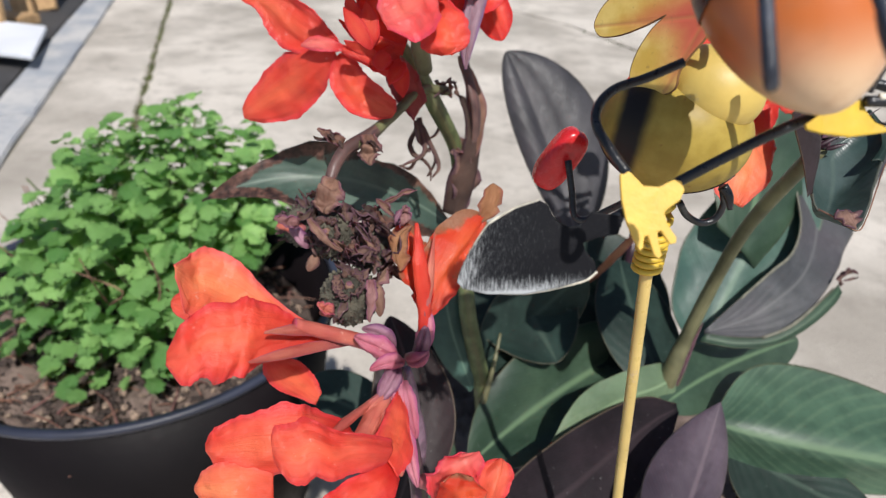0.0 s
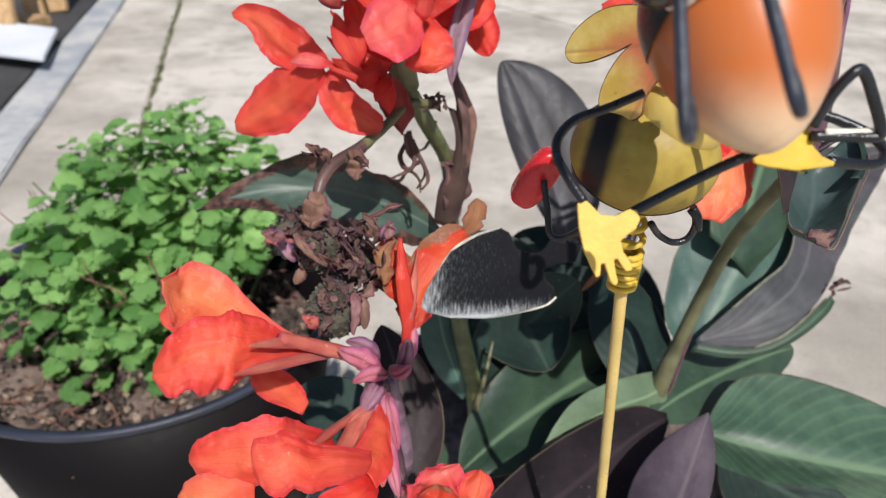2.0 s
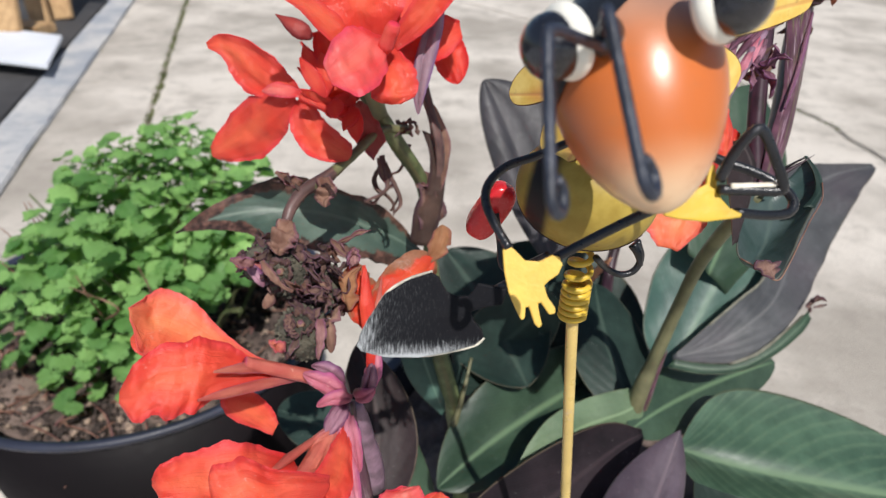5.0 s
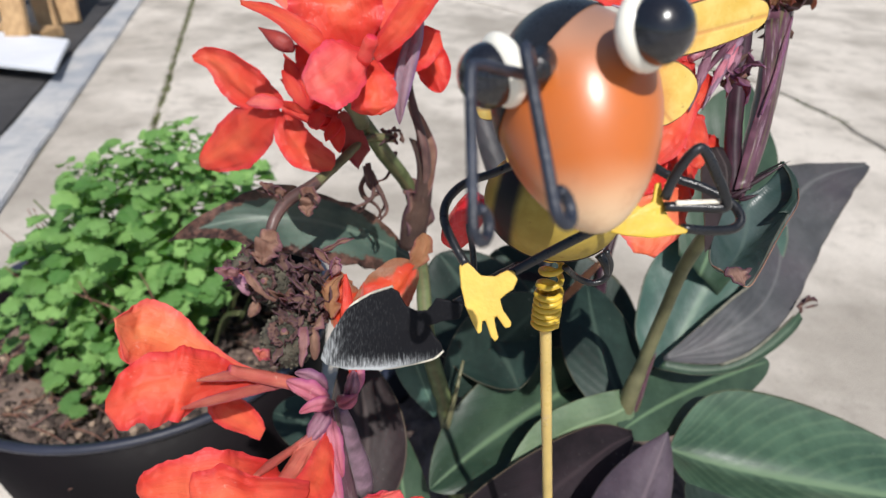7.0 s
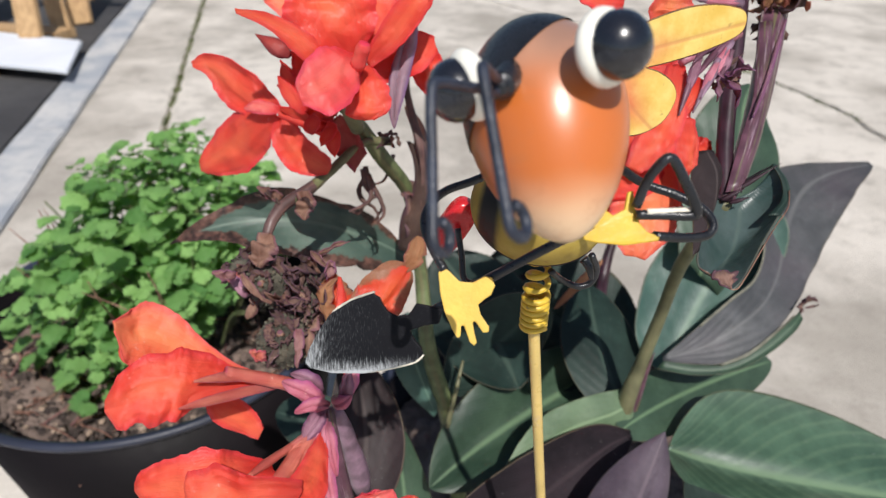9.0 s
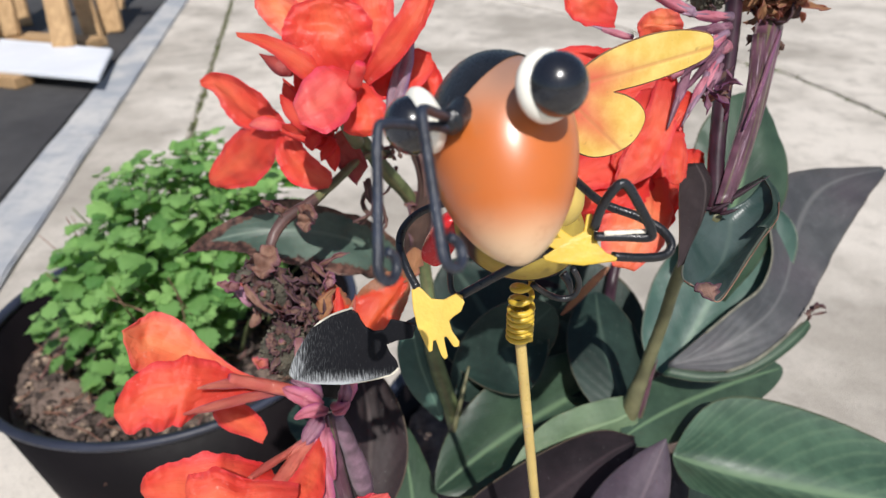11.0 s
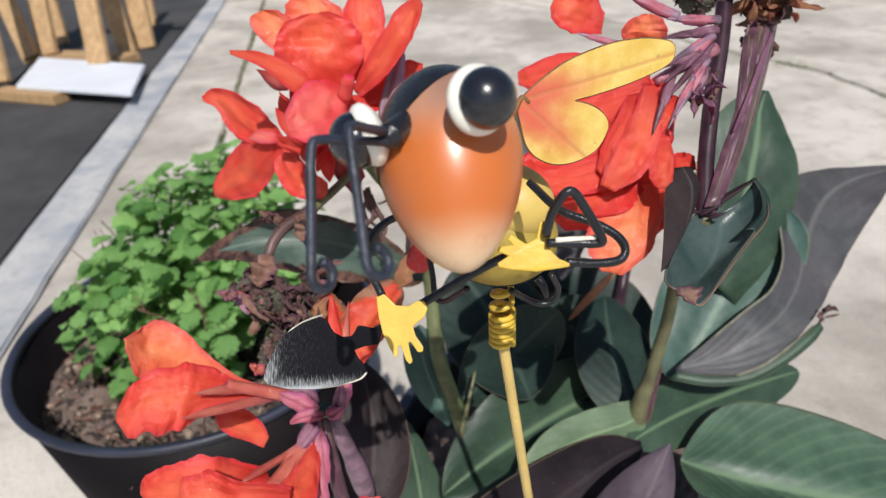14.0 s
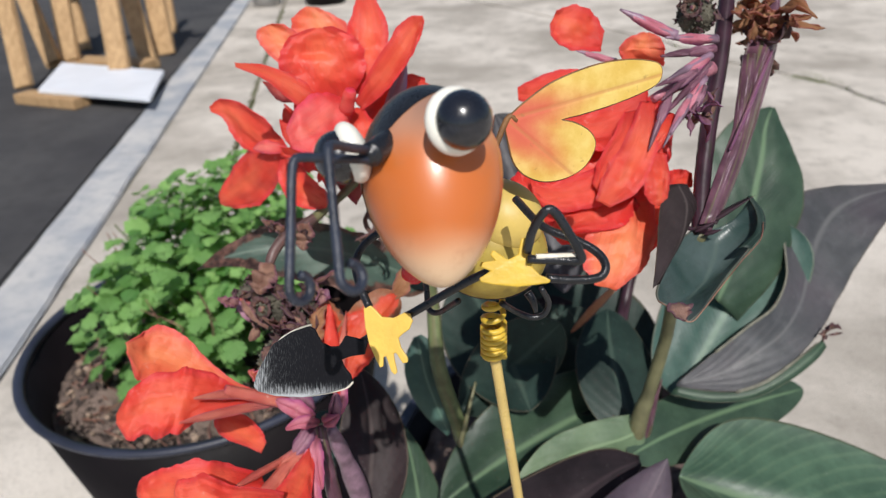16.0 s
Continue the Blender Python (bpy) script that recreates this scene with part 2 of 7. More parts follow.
STEM_GREEN = stem_mat("stem_green", ((0.112, 0.138, 0.060), (0.14, 0.12, 0.060), (0.085, 0.060, 0.045)), 0.42, 5.0)
STEM_OLIVE = plain_mat("stem_olive", (0.135, 0.13, 0.065), 0.48, 45, 0.4)
STEM_BRANCH = stem_mat("stem_branch", ((0.150, 0.150, 0.070), (0.125, 0.110, 0.060), (0.110, 0.075, 0.058)), 0.42, 3.0)
STEM_PURPLE = stem_mat("stem_purple", ((0.034, 0.014, 0.022), (0.060, 0.028, 0.040), (0.035, 0.034, 0.018)))
STEM_MAUVE = stem_mat("stem_mauve", ((0.105, 0.046, 0.066), (0.12, 0.115, 0.055), (0.34, 0.24, 0.29)), 0.34)
STEM_BROWN = stem_mat("stem_brown", ((0.105, 0.060, 0.054), (0.15, 0.085, 0.072), (0.055, 0.028, 0.036)), 0.42, 3.0)
STEM_PLUM = stem_mat("stem_plum", ((0.125, 0.050, 0.075), (0.16, 0.085, 0.105), (0.28, 0.17, 0.21)), 0.38, 3.0)
STEM_PINK = plain_mat("stem_pink", (0.40, 0.15, 0.19), 0.40, 130, 0.5)
STEM_LILAC = plain_mat("stem_lilac", (0.20, 0.12, 0.165), 0.42, 90, 0.55)
POD = plain_mat("seed_pod", (0.105, 0.095, 0.068), 0.7, 160, 0.7, 0.8, dist=0.002)
YELLOW = plain_mat("yellow_paint", (0.60, 0.40, 0.040), 0.42, 70, 0.16, 0.12, chips=(0.36, 0.23, 0.06))
YELLOW_HAND = plain_mat("matt_yellow_paint", (0.72, 0.47, 0.085), 0.5, 90, 0.12, 0.15, chips=(0.55, 0.34, 0.08))
STAKE_PAINT = plain_mat("pale_yellow_rod", (0.58, 0.42, 0.14), 0.3, 40, 0.15, 0.05, chips=(0.55, 0.40, 0.2))
THORAX = plain_mat("pale_yellow_lacquer", (0.60, 0.43, 0.11), 0.48, 50, 0.14, 0.08, chips=(0.45, 0.33, 0.12))
BLACK = plain_mat("black_paint", (0.012, 0.013, 0.016), 0.30, 120, 0.4, 0.2)
BLACK_DULL = plain_mat("worn_black_paint", (0.020, 0.025, 0.040), 0.42, 150, 0.5, 0.3, chips=(0.10, 0.11, 0.14))
EDGE_LEAF = plain_mat("pale_leaf_edge", (0.14, 0.135, 0.10), 0.5, 200, 0.3, 0.2)
EDGE_BROWN = plain_mat("worn_brown_edge", (0.16, 0.075, 0.025), 0.6, 200, 0.5, 0.2)
EDGE_CREAM = plain_mat("worn_cream_edge", (0.62, 0.58, 0.48), 0.6, 200, 0.5, 0.2)
RED = plain_mat("red_paint", (0.56, 0.018, 0.022), 0.26, 50, 0.18, 0.08)
EYE_WHITE = plain_mat("cream_white_lacquer", (0.80, 0.77, 0.68), 0.3, 80, 0.06, 0.05)
PUPIL = plain_mat("gloss_black_lacquer", (0.010, 0.011, 0.016), 0.24, 120, 0.3, 0.03, coat=0.6)
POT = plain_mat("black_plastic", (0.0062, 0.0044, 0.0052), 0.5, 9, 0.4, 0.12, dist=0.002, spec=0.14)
# Lighter bluish base paints the sky's sheen onto the black rim.
POT_RIM_SHEEN = plain_mat("black_plastic_rim_sheen", (0.026, 0.030, 0.050), 0.45, 9, 0.4, 0.12, dist=0.002, spec=0.5)
WOOD = Nodes("rough_pine")
_g = WOOD
_co = _g.coord()
_n = _g.noise(_g.scaled(_co, (26.0, 26.0, 1.0)), 2.0, 6)
_g.set(_g.mix(_g.ramp(_n, 0.3, 0.7), (0.36, 0.22, 0.105), (0.52, 0.34, 0.175)), 0.75)
_g.bump(_n, 0.4, 0.003)
WOOD = _g.mat


def concrete_mat(name, lo, hi, stain, scale=1.0):
    g = Nodes(name)
    co = g.coord()
    big, mid = g.noise(co, 1.3 * scale, 6, 0.6), g.noise(co, 9.0 * scale, 6, 0.65)
    fine, grit = g.noise(co, 110.0 * scale, 4, 0.7), g.add("TexVoronoi", {"Vector": co, "Scale": 130.0 * scale}).outputs[0]
    col = g.mix(g.ramp(big, 0.36, 0.62), lo, hi)
    patch = g.noise(co, 3.4 * scale, 5, 0.7)
    col = g.mix(g.math("MULTIPLY", g.ramp(patch, 0.54, 0.70), 0.55), col, stain)
    col = g.mix(g.math("MULTIPLY", g.ramp(mid, 0.48, 0.72), 0.6), col, stain)
    col = g.mix(g.math("MULTIPLY", g.ramp(fine, 0.50, 0.78), 0.5), col, tuple(c * 0.55 for c in lo))
    col = g.mix(g.math("MULTIPLY", g.ramp(grit, 0.16, 0.02), 0.35), col, tuple(min(1, c * 1.35) for c in hi))
    g.set(col, 0.88)
    g.bump(g.math("ADD", fine, g.math("MULTIPLY", mid, 1.5)), 0.55, 0.004)
    return g.mat


# Wide lo-to-hi contrast also paints the yard's dappled shade into the slabs.
CONCRETE = concrete_mat("worn_concrete", (0.37, 0.330, 0.280), (0.66, 0.60, 0.525), (0.30, 0.265, 0.225))
KERB = concrete_mat("kerb_concrete", (0.33, 0.350, 0.385), (0.55, 0.535, 0.515), (0.29, 0.305, 0.335), 2.2)
ASPHALT = concrete_mat("dark_asphalt", (0.040, 0.038, 0.040), (0.065, 0.062, 0.062), (0.03, 0.028, 0.028), 1.5)
EARTH = concrete_mat("joint_earth", (0.155, 0.142, 0.090), (0.22, 0.195, 0.14), (0.11, 0.115, 0.05), 4)
SOIL = concrete_mat("potting_soil", (0.085, 0.060, 0.050), (0.24, 0.175, 0.145), (0.030, 0.021, 0.018), 9)
CARD = plain_mat("white_board", (0.72, 0.74, 0.78), 0.6, 4, 0.06, 0.1, dist=0.002)
MOSS = plain_mat("joint_moss", (0.10, 0.125, 0.032), 0.9, 30, 0.5, 0.4)


BARK = plain_mat("bark_crumbs", (0.30, 0.22, 0.165), 0.85, 300, 0.6, 0.3)
HUMUS = plain_mat("dark_humus", (0.040, 0.028, 0.024), 0.9, 300, 0.6, 0.3)


def head_mat():
    """Lacquered face: brown-orange brow, orange cheeks, cream chin, sprayed with soft edges; darker left cheek and
    right brow.
    """
    g = Nodes("lacquered_orange_face")
    sep = g.add("SeparateXYZ", {0: g.coord("UV")})
    co = g.coord()
    u = sep.outputs[0]
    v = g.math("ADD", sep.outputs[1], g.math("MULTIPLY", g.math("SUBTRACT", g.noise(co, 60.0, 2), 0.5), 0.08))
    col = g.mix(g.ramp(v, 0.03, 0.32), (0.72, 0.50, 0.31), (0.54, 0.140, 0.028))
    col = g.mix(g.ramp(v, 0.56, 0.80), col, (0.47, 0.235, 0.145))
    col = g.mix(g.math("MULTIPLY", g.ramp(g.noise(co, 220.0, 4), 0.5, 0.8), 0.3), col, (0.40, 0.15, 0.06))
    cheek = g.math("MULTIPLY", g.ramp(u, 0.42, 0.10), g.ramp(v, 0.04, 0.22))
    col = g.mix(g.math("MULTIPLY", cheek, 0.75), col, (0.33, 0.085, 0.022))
    brow_patch = g.math("MULTIPLY", g.ramp(g.math("ABSOLUTE", g.math("SUBTRACT", u, 0.70)), 0.20, 0.02), g.ramp(v, 0.62, 0.84))
    col = g.mix(g.math("MULTIPLY", brow_patch, 0.55), col, (0.20, 0.125, 0.10))
    g.set(col, 0.34, coat=0.32)
    g.put(g.bsdf.inputs["Coat Roughness"], 0.24)
    g.bump(g.noise(co, 160.0, 3), 0.10, 0.0006)
    return g.mat


def stripe_mat():
    """Body shell: yellow lacquer with soft sprayed black bands across its length."""
    g = Nodes("striped_body_paint")
    sep = g.add("SeparateXYZ", {0: g.coord("UV")})
    co = g.coord()
    v = g.math("ADD", sep.outputs[1], g.math("MULTIPLY", g.math("SUBTRACT", g.noise(co, 90.0, 3), 0.5), 0.05))
    yellow = g.mix(g.ramp(g.noise(co, 130.0, 4), 0.3, 0.8), (0.29, 0.20, 0.034), (0.42, 0.31, 0.065))
    band = g.math("MAXIMUM", g.math("MULTIPLY", g.ramp(v, 0.09, 0.16), g.ramp(v, 0.34, 0.26)), g.math("MULTIPLY", g.ramp(v, 0.10, 0.0), 0.45))
    rust = g.ramp(g.noise(co, 300.0, 5), 0.66, 0.74)
    col = g.mix(g.math("MULTIPLY", rust, 0.6), yellow, (0.22, 0.10, 0.03))
    g.set(g.mix(band, col, (0.010, 0.007, 0.006)), 0.46, spec=0.3)
    g.bump(g.noise(co, 200.0, 4), 0.15, 0.0006)
    return g.mat


def wing_mat():
    """Wing sheet: yellow enamel, flushed red from the root out along the two lobes."""
    g = Nodes("yellow_wing_enamel")
    uv = g.add("UVMap").outputs[0]
    at = g.add("VectorMath", {0: uv, 1: (0.5, 0.5, 0.0)}, operation="SUBTRACT").outputs[0]
    sep = g.add("SeparateXYZ", {0: at})
    x, y = g.math("MULTIPLY", sep.outputs[0], 8.0), g.math("MULTIPLY", sep.outputs[1], 8.0)
    co = g.coord()
    blot, speck = g.noise(co, 150.0, 5), g.noise(co, 480.0, 4)
    far = g.math("SQRT", g.math("ADD", g.math("MULTIPLY", x, x), g.math("MULTIPLY", y, y)))
    off_a = g.math("ABSOLUTE", y)
    off_b = g.math("ABSOLUTE", g.math("SUBTRACT", g.math("MULTIPLY", x, 0.83), g.math("MULTIPLY", y, 0.56)))
    off = g.math("MINIMUM", off_a, off_b)
    yellow = g.mix(g.ramp(blot, 0.3, 0.75), (0.62, 0.40, 0.07), (0.76, 0.56, 0.17))
    reach = g.math("ADD", g.math("ADD", far, g.math("MULTIPLY", off, 1.6)), g.math("MULTIPLY", g.math("SUBTRACT", blot, 0.5), 0.9))
    col = g.mix(g.math("MULTIPLY", g.ramp(reach, 2.7, 0.5), 0.9), yellow, (0.60, 0.085, 0.065))
    col = g.mix(g.math("MULTIPLY", g.ramp(off, 0.06, 0.015), 0.5), col, (0.50, 0.20, 0.07))
    col = g.mix(g.math("MULTIPLY", g.ramp(speck, 0.62, 0.74), 0.45), col, (0.30, 0.16, 0.05))
    g.set(col, 0.5)
    g.bump(g.math("SUBTRACT", blot, g.math("MULTIPLY", g.ramp(off, 0.10, 0.0), 1.2)), 0.2, 0.0006)
    return g.mat


def spade_mat():
    """Black enamel, dry-brushed with white towards the cutting edge."""
    g = Nodes("brushed_black_enamel")
    uv = g.add("UVMap").outputs[0]
    sep = g.add("SeparateXYZ", {0: uv})
    u, v = sep.outputs[0], sep.outputs[1]
    co = g.coord()
    brush = g.noise(g.add("Mapping", {0: uv, 2: (0.0, 0.0, -0.60), 3: (70.0, 4.5, 1.0)}).outputs[0], 1.3, 7, 0.78)
    edge = g.math("MAXIMUM", g.ramp(v, 0.62, 1.02), g.math("MULTIPLY", g.ramp(u, 0.34, 0.0), 0.9))
    mask = g.ramp(g.math("ADD", g.math("MULTIPLY", edge, 0.40), brush), 0.68, 1.02)
    grain = g.noise(g.add("Mapping", {0: uv, 2: (0.0, 0.0, -0.55), 3: (130.0, 12.0, 1.0)}).outputs[0], 1.0, 5, 0.7)
    mask = g.math("MAXIMUM", mask, g.math("MULTIPLY", g.ramp(g.math("ADD", grain, g.math("MULTIPLY", g.ramp(u, 0.8, 0.1), 0.12)), 0.60, 0.80), 0.16))
    mask = g.math("MAXIMUM", mask, g.math("MULTIPLY", g.ramp(g.math("ADD", v, g.math("MULTIPLY", grain, 0.10)), 0.96, 1.02), 0.95))
    col = g.mix(g.math("MULTIPLY", mask, 0.85), (0.008, 0.008, 0.010), (0.52, 0.54, 0.55))
    g.set(col, g.math("MULTIPLY_ADD", mask, 0.3, 0.55), spec=0.12)
    g.bump(brush, 0.25, 0.0005)
    return g.mat


def herb_mat():
    g = Nodes("herb_leaf")
    uv = g.add("UVMap").outputs[0]
    sep = g.add("SeparateXYZ", {0: uv})
    away = g.math("ABSOLUTE", g.math("MULTIPLY_ADD", sep.outputs[0], 2.0, -1.0))
    r = g.add("ObjectInfo").outputs["Random"]
    isl = g.add("NewGeometry").outputs["Random Per Island"]
    k = g.math("FRACT", g.math("ADD", r, isl))
    co = g.coord()
    n = g.noise(co, 90.0, 4)
    col = g.mix(k, (0.066, 0.185, 0.042), (0.30, 0.52, 0.16))
    col = g.mix(g.math("MULTIPLY", g.ramp(n, 0.4, 0.7), 0.5), col, (0.11, 0.27, 0.08))
    phase = g.math("MULTIPLY", g.math("SUBTRACT", sep.outputs[1], g.math("MULTIPLY", away, 0.35)), 38.0)
    vein = g.math("MAXIMUM", g.ramp(g.math("SINE", phase), 0.80, 1.0), g.ramp(away, 0.07, 0.02))
    col = g.mix(g.math("MULTIPLY", vein, 0.35), col, (0.20, 0.34, 0.12))
    g.set(col, 0.52, spec=0.4)
    g.bump(g.math("SUBTRACT", g.noise(co, 260.0, 3), g.math("MULTIPLY", vein, 0.8)), 0.5, 0.001)
    g.translucent((0.30, 0.55, 0.07), 0.28)
    return g.mat


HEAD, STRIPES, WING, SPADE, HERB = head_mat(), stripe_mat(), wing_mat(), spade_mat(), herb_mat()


# ---- builders ----
V = Vector


def thing(name, at, label, category, group="", kind=""):
    ob = new(name)
    ob.location = at
    ob.empty_display_size = 0.02
    return tagged(ob, label, category, group, kind)


def mesh_of(name, bm, material, smooth=True):
    me = bpy.data.meshes.new(name)
    bmesh.ops.recalc_face_normals(bm, faces=bm.faces)
    bm.to_mesh(me)
    bm.free()
    me.materials.append(material)
    if smooth:
        me.polygons.foreach_set("use_smooth", [True] * len(me.polygons))
    return me


def part(name, bm, material, parent=None, label="", smooth=True):
    """One mesh object, built in world coordinates, under a thing or a part."""
    ob = new(name, mesh_of(name, bm, material, smooth))
    if parent is not None:
        ob.parent = parent
        ob.matrix_parent_inverse = Matrix.Translation(parent.location).inverted()
    return tagged(ob, label)


def thick(ob, t):
    m = ob.modifiers.new("thickness", "SOLIDIFY")
    m.thickness, m.offset = t, 0
    return ob


def blade(base, mid, tip, left, right, p=0.7, q=0.7, cup=0.0, wave=0.0, freq=2.5, ruffle=0.0, nw=6, nl=22, seed=0, rib=0.0, curl=0.0, crease=0.0, bm=None):
    """A leaf or petal: a bowed midrib from base to tip, and the two edges at its widest; cup arches each half, wave lifts the margins,
    ruffle frays the outline, curl rolls the tip along the blade's normal."""
    base, mid, tip, left, right = V(base), V(mid), V(tip), V(left), V(right)
    c = 2 * mid - (base + tip) / 2
    top = (p / (p + q)) ** p * (q / (p + q)) ** q
    at = lambda v: base * (1 - v) ** 2 + c * 2 * v * (1 - v) + tip * v * v
    peak = p / (p + q)
    sides = (left - at(peak), right - at(peak))
    size = (sides[0].length + sides[1].length) / 2
    length = (tip - base).length
    bm = bm or bmesh.new()
    uv = bm.loops.layers.uv.verify()
    rows = []
    us = [math.sin(math.pi / 2 * i / nw) for i in range(-nw, nw + 1)]
    for j in range(nl + 1):
        v = 0.5 - 0.5 * math.cos(math.pi * j / nl)
        o = at(v)
        tan = ((c - base) * 2 * (1 - v) + (tip - c) * 2 * v).normalized()
        w = max(0.02, v ** p * (1 - v) ** q / top)
        row = []
        n = (sides[1] - sides[0]).cross(tan).normalized()
        for u in us:
            s = sides[0] if u < 0 else sides[1]
            s = s - tan * s.dot(tan) * 0.6
            a = abs(u)
            f = 1 + ruffle * a ** 3 * (noise.noise(V((v * 9.0, seed * 3.1 + (3 if u < 0 else 7), 0.5))) + 0.45 * noise.noise(V((v * 34.0, seed * 2.3 + (2 if u < 0 else 9), 1.5))) + 0.30 * noise.noise(V((v * 80.0, seed * 1.3 + (2 if u < 0 else 9), 2.5))))
            ph = seed * 1.7 + (2.1 if u < 0 else 0.0)
            pos = o + s * (w * a * f)
            pos += n * (cup * size * w * a * (1 - a) * 4)
            pos += n * (wave * size * w * a * a * math.sin(freq * 6.283 * v + ph))
            pos += n * (wave * 0.5 * size * w * noise.noise(V((u * 2.2, v * 5.0, seed * 5.3))))
            if crease:
                pos += n * (crease * size * w * (noise.noise(V((u * 2.2, v * 2.2, seed * 2.9))) + 0.22 * noise.noise(V((u * 9.0, v * 4.5, seed * 1.9))) + 0.40 * noise.noise(V((u * 5.0, v * 4.2, seed * 4.1))) + 0.16 * noise.noise(V((u * 12.0, v * 11.0, seed * 4.1)))))
                pos += n * (crease * 0.55 * size * a ** 5 * noise.noise(V((v * 26.0, seed * 1.3 + (5 if u < 0 else 1), 2.2))))
            pos -= n * (rib * size * w * math.exp(-((u / 0.16) ** 2)))
            pos += n * (curl * length * max(0.0, v - 0.6) ** 2 * 4)
            row.append((bm.verts.new(pos), (u * 0.5 + 0.5, v)))
        rows.append(row)
    for a, b in zip(rows, rows[1:]):
        for i in range(len(us) - 1):
            quad = (a[i], a[i + 1], b[i + 1], b[i])
            f = bm.faces.new([k[0] for k in quad])
            for lp, k in zip(f.loops, quad):
                lp[uv].uv = k[1]
    return bm


def loft(left, right, bow=0.0, n=6, nw=6, ripple=0.0, seed=0, gutter=0.0, frill=0.0):
    """A leaf or sheath stretched between two edge curves; bow arches it, gutter sinks the midrib, ripple lifts the margins."""
    a, b = spline(left, n), spline(right, n)
    k = min(len(a), len(b))
    a, b = [a[round(i * (len(a) - 1) / (k - 1))] for i in range(k)], [b[round(i * (len(b) - 1) / (k - 1))] for i in range(k)]
    bm = bmesh.new()
    uv = bm.loops.layers.uv.verify()
    rows = []
    for j in range(k):
        across = b[j] - a[j]
        along = (a[min(j + 1, k - 1)] + b[min(j + 1, k - 1)]) - (a[max(j - 1, 0)] + b[max(j - 1, 0)])
        nrm = across.cross(along).normalized()
        w = across.length
        row = []
        for i in range(2 * nw + 1):
            u = 0.5 - 0.5 * math.cos(math.pi * i / (2 * nw))
            h = bow * 4 * u * (1 - u) - gutter * math.exp(-(((u - 0.5) / 0.07) ** 2))
            h += ripple * (abs(2 * u - 1) ** 3 * noise.noise(V((j * 2.1 / n, 4.0 if u < 0.5 else 9.0, seed))) + 0.5 * noise.noise(V((u * 3.0, j * 1.3 / n, seed + 3.0))))
            rim = 0.0
            if frill:
                e, q, w_ = abs(2 * u - 1), j / (k - 1), 2.0 if u < 0.5 else 6.0
                rim = e ** 4 * (1 if u > 0.5 else -1) * frill * (0.9 * noise.noise(V((q * 8.0, w_, seed))) + 0.5 * noise.noise(V((q * 23.0, w_, seed + 9.0))) + 0.25 * noise.noise(V((q * 60.0, w_, seed + 4.0))))
                h += frill * (0.5 * noise.noise(V((u * 12.0, q * 3.0, seed + 5.0))) + 2.2 * noise.noise(V((u * 2.6, q * 2.8, seed + 2.0))) + 0.9 * noise.noise(V((u * 5.0, q * 7.0, seed + 7.0))))
                h += frill * e ** 4 * (1.6 * noise.noise(V((q * 6.0, w_ + 2.0, seed + 1.0))) + 0.9 * noise.noise(V((q * 15.0, w_ + 2.0, seed + 3.0))))
            row.append((bm.verts.new(a[j] + across * (u + rim) + nrm * (h * w)), (u, j / (k - 1))))
        rows.append(row)
    for p, q in zip(rows, rows[1:]):
        for i in range(2 * nw):
            quad = (p[i], p[i + 1], q[i + 1], q[i])
            f = bm.faces.new([c[0] for c in quad])
            for lp, c in zip(f.loops, quad):
                lp[uv].uv = c[1]
    return bm


def spline(pts, n=8):
    """Points along a smooth curve through pts."""
    pts = [V(p) for p in pts]
    ext = [pts[0] * 2 - pts[1], *pts, pts[-1] * 2 - pts[-2]]
    out = []
    for a, b, c, d in zip(ext, ext[1:], ext[2:], ext[3:]):
        for i in range(n):
            t = i / n
            out.append(0.5 * (2 * b + (c - a) * t + (2 * a - 5 * b + 4 * c - d) * t * t + (3 * b - a - 3 * c + d) * t ** 3))
    return out + [pts[-1]]


def tube(pts, radii, sides=10, n=8, bumpy=0.0, smooth_path=True, bm=None, flat=1.0):
    """A round bar along a curve; radii are spread evenly over it."""
    path = spline(pts, n) if smooth_path else [V(p) for p in pts]
    radii = radii if isinstance(radii, (list, tuple)) else [radii]
    bm = bm or bmesh.new()
    uv = bm.loops.layers.uv.verify()
    side = None
    rings = []
    for i, o in enumerate(path):
        tan = (path[min(i + 1, len(path) - 1)] - path[max(i - 1, 0)]).normalized()
        if side is None:
            side = tan.orthogonal().normalized()
        side = (side - tan * side.dot(tan)).normalized()
        k = i / (len(path) - 1) * (len(radii) - 1)
        a = min(int(k), len(radii) - 1)
        r = radii[a] + (radii[min(a + 1, len(radii) - 1)] - radii[a]) * (k - a)
        up = tan.cross(side)
        ring = []
        for j in range(sides):
            an = 6.28318 * j / sides
            d = side * math.cos(an) + up * (math.sin(an) * flat)
            rr = r * (1 + bumpy * noise.noise(o * 160 + d * 1.5))
            ring.append(bm.verts.new(o + d * rr))
        rings.append(ring)
    for i, (a, b) in enumerate(zip(rings, rings[1:])):
        for j in range(sides):
            f = bm.faces.new((a[j], a[(j + 1) % sides], b[(j + 1) % sides], b[j]))
            for lp, (uu, vv) in zip(f.loops, ((j, i), (j + 1, i), (j + 1, i + 1), (j, i + 1))):
                lp[uv].uv = (uu / sides, vv / (len(rings) - 1))
    bm.faces.new(rings[0][::-1]), bm.faces.new(rings[-1])
    return bm


